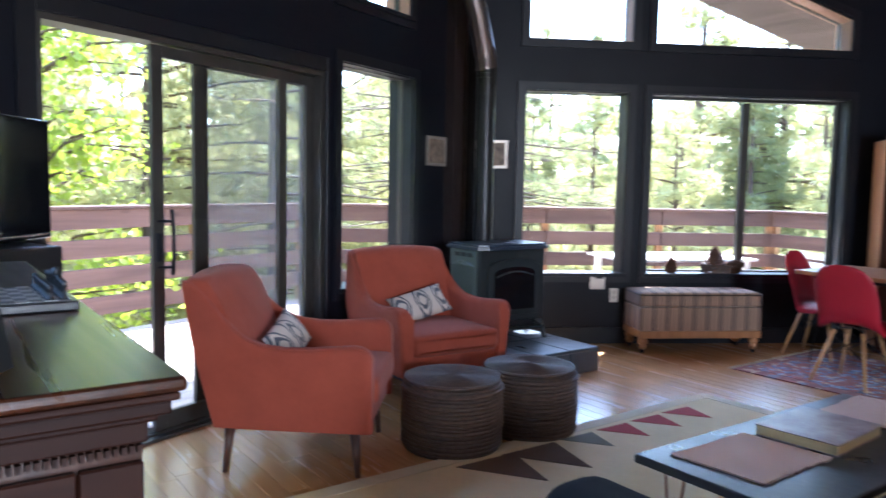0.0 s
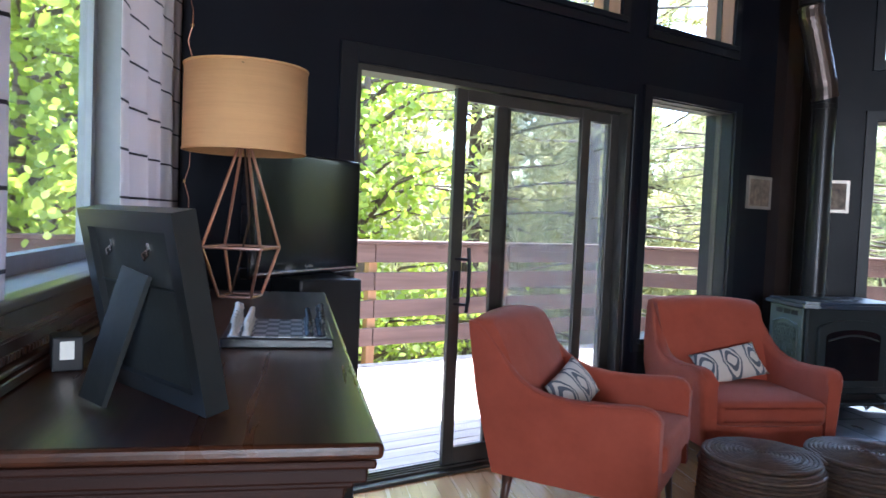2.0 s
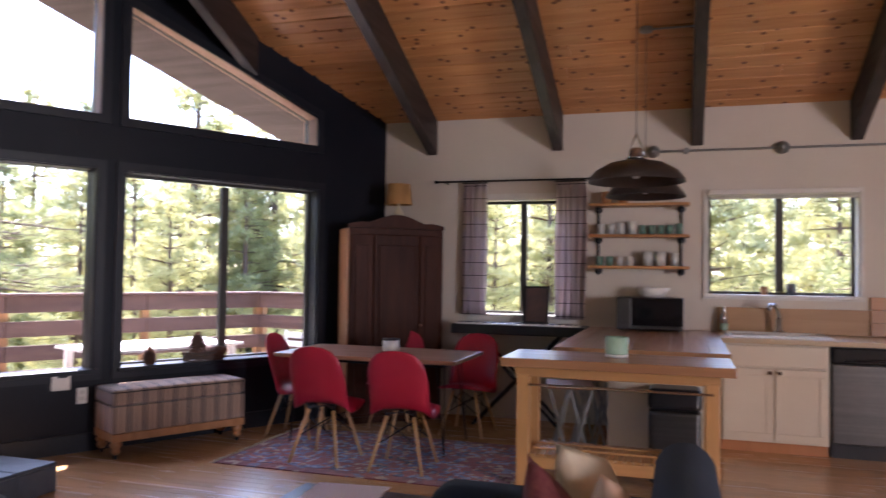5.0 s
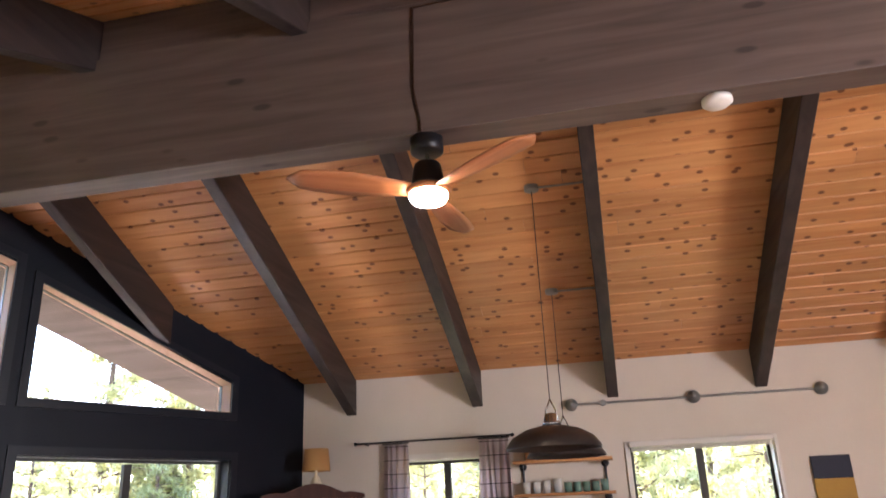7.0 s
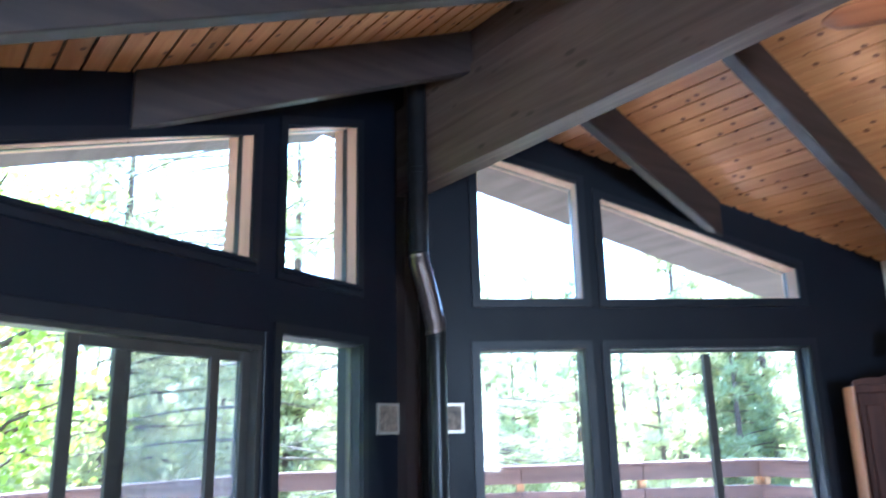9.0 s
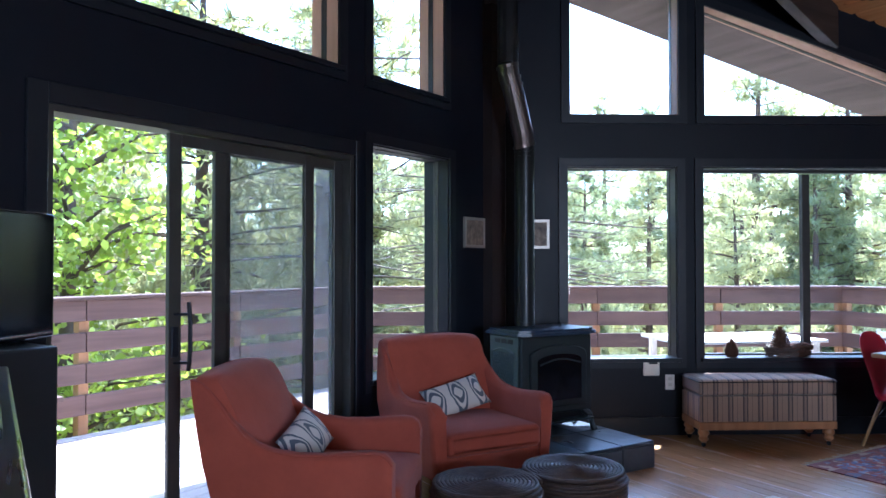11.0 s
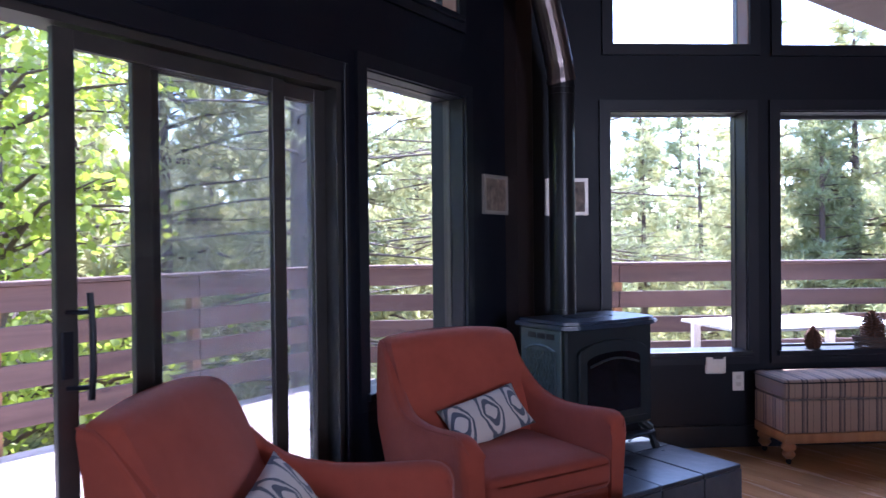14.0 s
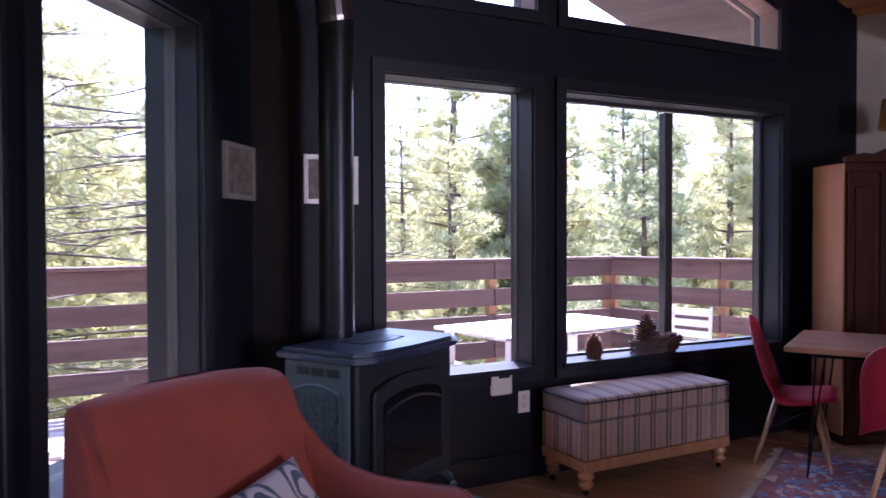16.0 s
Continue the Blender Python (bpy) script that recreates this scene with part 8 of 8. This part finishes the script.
# ---- deck furniture ----
def deck_table():
    t = thing("deck_table", pose(2.05, 7.25, DECK_Z, 0, 0, 8), "white slatted table on the sunny deck", "table")
    for k in range(7):
        part("slat", box_bm(-0.75, 0.75, -0.42 + k * 0.122, -0.42 + k * 0.122 + 0.112, 0.70, 0.725, 0.004), M_WHITEWOOD, t)
    for x in (-0.65, 0.65):
        for y in (-0.36, 0.36):
            part("leg", box_bm(x - 0.03, x + 0.03, y - 0.03, y + 0.03, 0.0, 0.698, 0.004), M_WHITEWOOD, t)


M_WHITEWOOD = mat("white_painted_wood", (0.78, 0.76, 0.72), 0.6, color2=(0.7, 0.68, 0.64))
deck_table()


def deck_chair(m):
    t = thing("deck_chair", m, "white slat-back chair on the deck", "chair")
    for k in range(4):
        part("back_slat", box_bm(-0.24, 0.24, 0.20 + 0.02 * k, 0.225 + 0.02 * k, 0.48 + k * 0.12, 0.56 + k * 0.12, 0.004), M_WHITEWOOD, t)
    for k in range(5):
        part("seat_slat", box_bm(-0.24, 0.24, -0.24 + k * 0.09, -0.16 + k * 0.09, 0.42, 0.44, 0.003), M_WHITEWOOD, t)
    for x in (-0.24, 0.22):
        part("front_leg", box_bm(x, x + 0.03, -0.24, -0.20, 0, 0.419, 0.003), M_WHITEWOOD, t)
        bm = bmesh.new()
        beam(bm, (x + 0.015, 0.21, 0.0), (x + 0.015, 0.275, 0.95), 0.03, 0.03)
        part("back_leg", bm, M_WHITEWOOD, t)


deck_chair(pose(3.62, 7.45, DECK_Z, 0, 0, -75) @ Matrix.Scale(0.8, 4))
t = thing("deck_bench", pose(0.85, 7.45, DECK_Z), "low red-brown deck bench, sunlight painted on its top", "bench")
# sunlight on the top is put in by the paler deck wood
for k in range(3):
    part("slat", box_bm(-0.55, 0.6, -0.2 + k * 0.14, -0.07 + k * 0.14, 0.40, 0.44, 0.005), M_DECK, t)
part("skirt", box_bm(-0.5, 0.55, -0.18, 0.18, 0.0, 0.399, 0.005), M_REDWOOD, t)

# bench run along the railing outside the sliding door
t = thing("rail_bench", ML @ pose(0, 0, DECK_Z), "red-brown built-in bench along the deck railing", "bench")
for k in range(3):
    part("slat", box_bm(2.2, 7.4, DECK_OUT - 0.52 + k * 0.15, DECK_OUT - 0.38 + k * 0.15, 0.40, 0.438, 0.005), M_REDWOOD, t)
for u in (2.3, 3.9, 5.5, 7.2):
    part("support", box_bm(u, u + 0.06, DECK_OUT - 0.5, DECK_OUT - 0.1, 0.0, 0.399, 0.004), M_REDWOOD, t)

# ---- trees close to the deck ----
def broadleaf(x, y, h, spread, n, seed, label):
    rnd = random.Random(seed)
    z0 = ground_z(x, y)
    t = thing("oak_tree", pose(x, y, z0), label, "tree")
    tb = bmesh.new()
    tube(tb, [(0, 0, -0.2), (0.1, 0.05, h * 0.3), (0.05, 0.15, h * 0.6), (0.15, 0.1, h * 0.95)], [0.14, 0.12, 0.08, 0.02], 9)
    vs, fs = [], []
    for _ in range(90):
        f = rnd.uniform(0.22, 0.95)
        az = rnd.uniform(0, 6.283)
        ln = spread * rnd.uniform(0.5, 1.0) * (1.1 - 0.6 * f)
        a = Vector((0.1 * f, 0.1, h * f))
        b = a + Vector((math.cos(az) * ln, math.sin(az) * ln, ln * rnd.uniform(0.0, 0.5)))
        mid = a.lerp(b, 0.5) + Vector((0, 0, 0.12 * ln))
        tube(tb, [a, mid, b], [0.035, 0.02, 0.006], 5, cap=False)
        for _ in range(n):
            g = rnd.uniform(0.3, 1.05)
            c = (a.lerp(mid, g * 2) if g < 0.5 else mid.lerp(b, g * 2 - 1)) + Vector((rnd.gauss(0, 1), rnd.gauss(0, 1), rnd.gauss(0, 0.8))) * 0.22
            sz = rnd.uniform(0.035, 0.065)
            u = Vector((rnd.gauss(0, 1), rnd.gauss(0, 1), rnd.gauss(0, 0.6))).normalized()
            w = u.cross(Vector((rnd.gauss(0, 1), rnd.gauss(0, 1), rnd.gauss(0, 1)))).normalized()
            k = len(vs)
            vs.extend((c - u * sz, c - u * sz * 0.2 + w * sz * 0.75, c + u * sz * 0.5 + w * sz * 0.55, c + u * sz * 1.1, c + u * sz * 0.5 - w * sz * 0.55, c - u * sz * 0.2 - w * sz * 0.75))
            fs.append((k, k + 1, k + 2, k + 3, k + 4, k + 5))
    part("trunk", tb, M_BARK, t, smooth=True)
    me = bpy.data.meshes.new("crown")
    me.from_pydata(vs, [], fs)
    me.materials.append(M_LEAF)
    o = new("crown", me)
    o.parent = t


broadleaf(-5.3, 8.9, 7.5, 2.6, 105, 31, "bright green leafy oak beyond the deck railing")
broadleaf(-6.6, 4.7, 6.8, 2.5, 150, 32, "bright green leafy oak outside the side window")
broadleaf(-7.9, 7.1, 7.0, 2.6, 130, 33, "sunlit leafy oak behind the side window's tree")


def bare_pine(x, y, seed, tall, label):
    """A near pine with long drooping limbs, thin twigs and needle tufts."""
    rnd = random.Random(seed)
    t = thing("pine_tree", pose(x, y, ground_z(x, y)), label, "tree", "pines round the house")
    tb = bmesh.new()
    H = tall
    tube(tb, [(0, 0, H * k / 6) for k in range(7)], [0.19 * (1 - 0.8 * k / 6) for k in range(7)], 10)
    vs, fs = [], []
    for k in range(64):
        z = rnd.uniform(2.0, H * 0.95)
        az = rnd.uniform(0, 6.283)
        ln = rnd.uniform(2.2, 4.4) * (1.05 - 0.5 * z / H)
        pts = []
        for i in range(7):
            f = i / 6
            a2 = az + 0.35 * f * math.sin(k)
            pts.append(Vector((math.cos(a2) * ln * f, math.sin(a2) * ln * f, z + ln * (0.10 * f - 0.38 * f * f + 0.22 * f ** 3))))
        tube(tb, pts, [0.028 * (1 - 0.85 * i / 6) for i in range(7)], 5, cap=False)
        for _ in range(12):
            f = rnd.uniform(0.25, 1.0)
            i = min(5, int(f * 6))
            b0 = pts[i].lerp(pts[i + 1], f * 6 - i)
            d = Vector((math.cos(az + rnd.uniform(-1.1, 1.1)), math.sin(az + rnd.uniform(-1.1, 1.1)), rnd.uniform(-0.15, 0.45))) * rnd.uniform(0.25, 0.6)
            tube(tb, [b0, b0 + d * 0.5 + Vector((0, 0, -0.02)), b0 + d], [0.007, 0.005, 0.003], 3, cap=False)
            if rnd.random() < 0.72:
                c = b0 + d
                for _ in range(26):
                    dv = (d.normalized() * 0.6 + Vector((rnd.gauss(0, 1), rnd.gauss(0, 1), rnd.gauss(0.2, 1)))).normalized() * rnd.uniform(0.09, 0.17)
                    wv = dv.cross(Vector((rnd.gauss(0, 1), rnd.gauss(0, 1), rnd.gauss(0, 1)))).normalized() * 0.0055
                    q = len(vs)
                    o = c - d * rnd.uniform(0, 0.35)
                    vs.extend((o - wv, o + wv, o + dv))
                    fs.append((q, q + 1, q + 2))
    part("trunk", tb, M_TWIG, t, smooth=True)
    me = bpy.data.meshes.new("crown")
    me.from_pydata(vs, [], fs)
    me.materials.append(M_NEEDLE)
    o = new("crown", me)
    o.parent = t


bare_pine(-2.58, 11.9, 41, 12, "near pine with bare drooping limbs outside the corner windows")
bare_pine(0.3, 11.6, 42, 6.6, "near pine with bare drooping limbs beyond the railing")


# ---- floor planks ----
def floor_planks():
    rnd = random.Random(17)
    w = 0.092
    meshes = {}
    spots = []
    y = W_P - 0.02
    row = 0
    while y < K_P + 0.05:
        s = (clip_s(y) if y > 0 else clip_s(min(y + w, -1e-6))) - 0.06
        while s < S_BACK:
            ln = rnd.choice((0.9, 0.9, 1.2, 1.2, 0.6))
            spots.append((s, y, ln))
            s += ln
        y += w
        row += 1
    for ln in (0.6, 0.9, 1.2):
        meshes[ln] = finish("plank", box_bm(0.0007, ln - 0.0007, 0.0006, w - 0.0006, -0.02, 0.0, 0.0012, 1), M_FLOOR)
    near = sorted(spots, key=lambda q: (q[0] - 2.6) ** 2 + (q[1] + 1.2) ** 2)
    keep = [q for q in near if q[0] > clip_s(q[1]) - 0.02]
    chosen = set(keep[:300])
    rest_v, rest_f = [], []
    for q in spots:
        s, y, ln = q
        if s + ln < clip_s(y):
            continue
        if q in chosen:
            o = new("plank", meshes[ln])
            o.parent = FLOOR
            o.matrix_world = rs(s, y, 0)
        else:
            k = len(rest_v)
            s0 = s
            rest_v += [(s0 + 0.0007, y + 0.0006, 0), (s0 + ln - 0.0007, y + 0.0006, 0), (s0 + ln - 0.0007, y + w - 0.0006, 0), (s0 + 0.0007, y + w - 0.0006, 0),
                       (s0 + 0.0007, y + 0.0006, -0.02), (s0 + ln - 0.0007, y + 0.0006, -0.02), (s0 + ln - 0.0007, y + w - 0.0006, -0.02), (s0 + 0.0007, y + w - 0.0006, -0.02)]
            rest_f += [(k, k + 1, k + 2, k + 3), (k, k + 4, k + 5, k + 1), (k + 1, k + 5, k + 6, k + 2), (k + 2, k + 6, k + 7, k + 3), (k + 3, k + 7, k + 4, k)]
    me = bpy.data.meshes.new("planks")
    me.from_pydata(rest_v, [], rest_f)
    me.materials.append(M_FLOOR)
    o = new("planks", me)
    o.parent = FLOOR
    o.matrix_world = rs(0, 0)
    tagged(o, kind="stuff")


floor_planks()
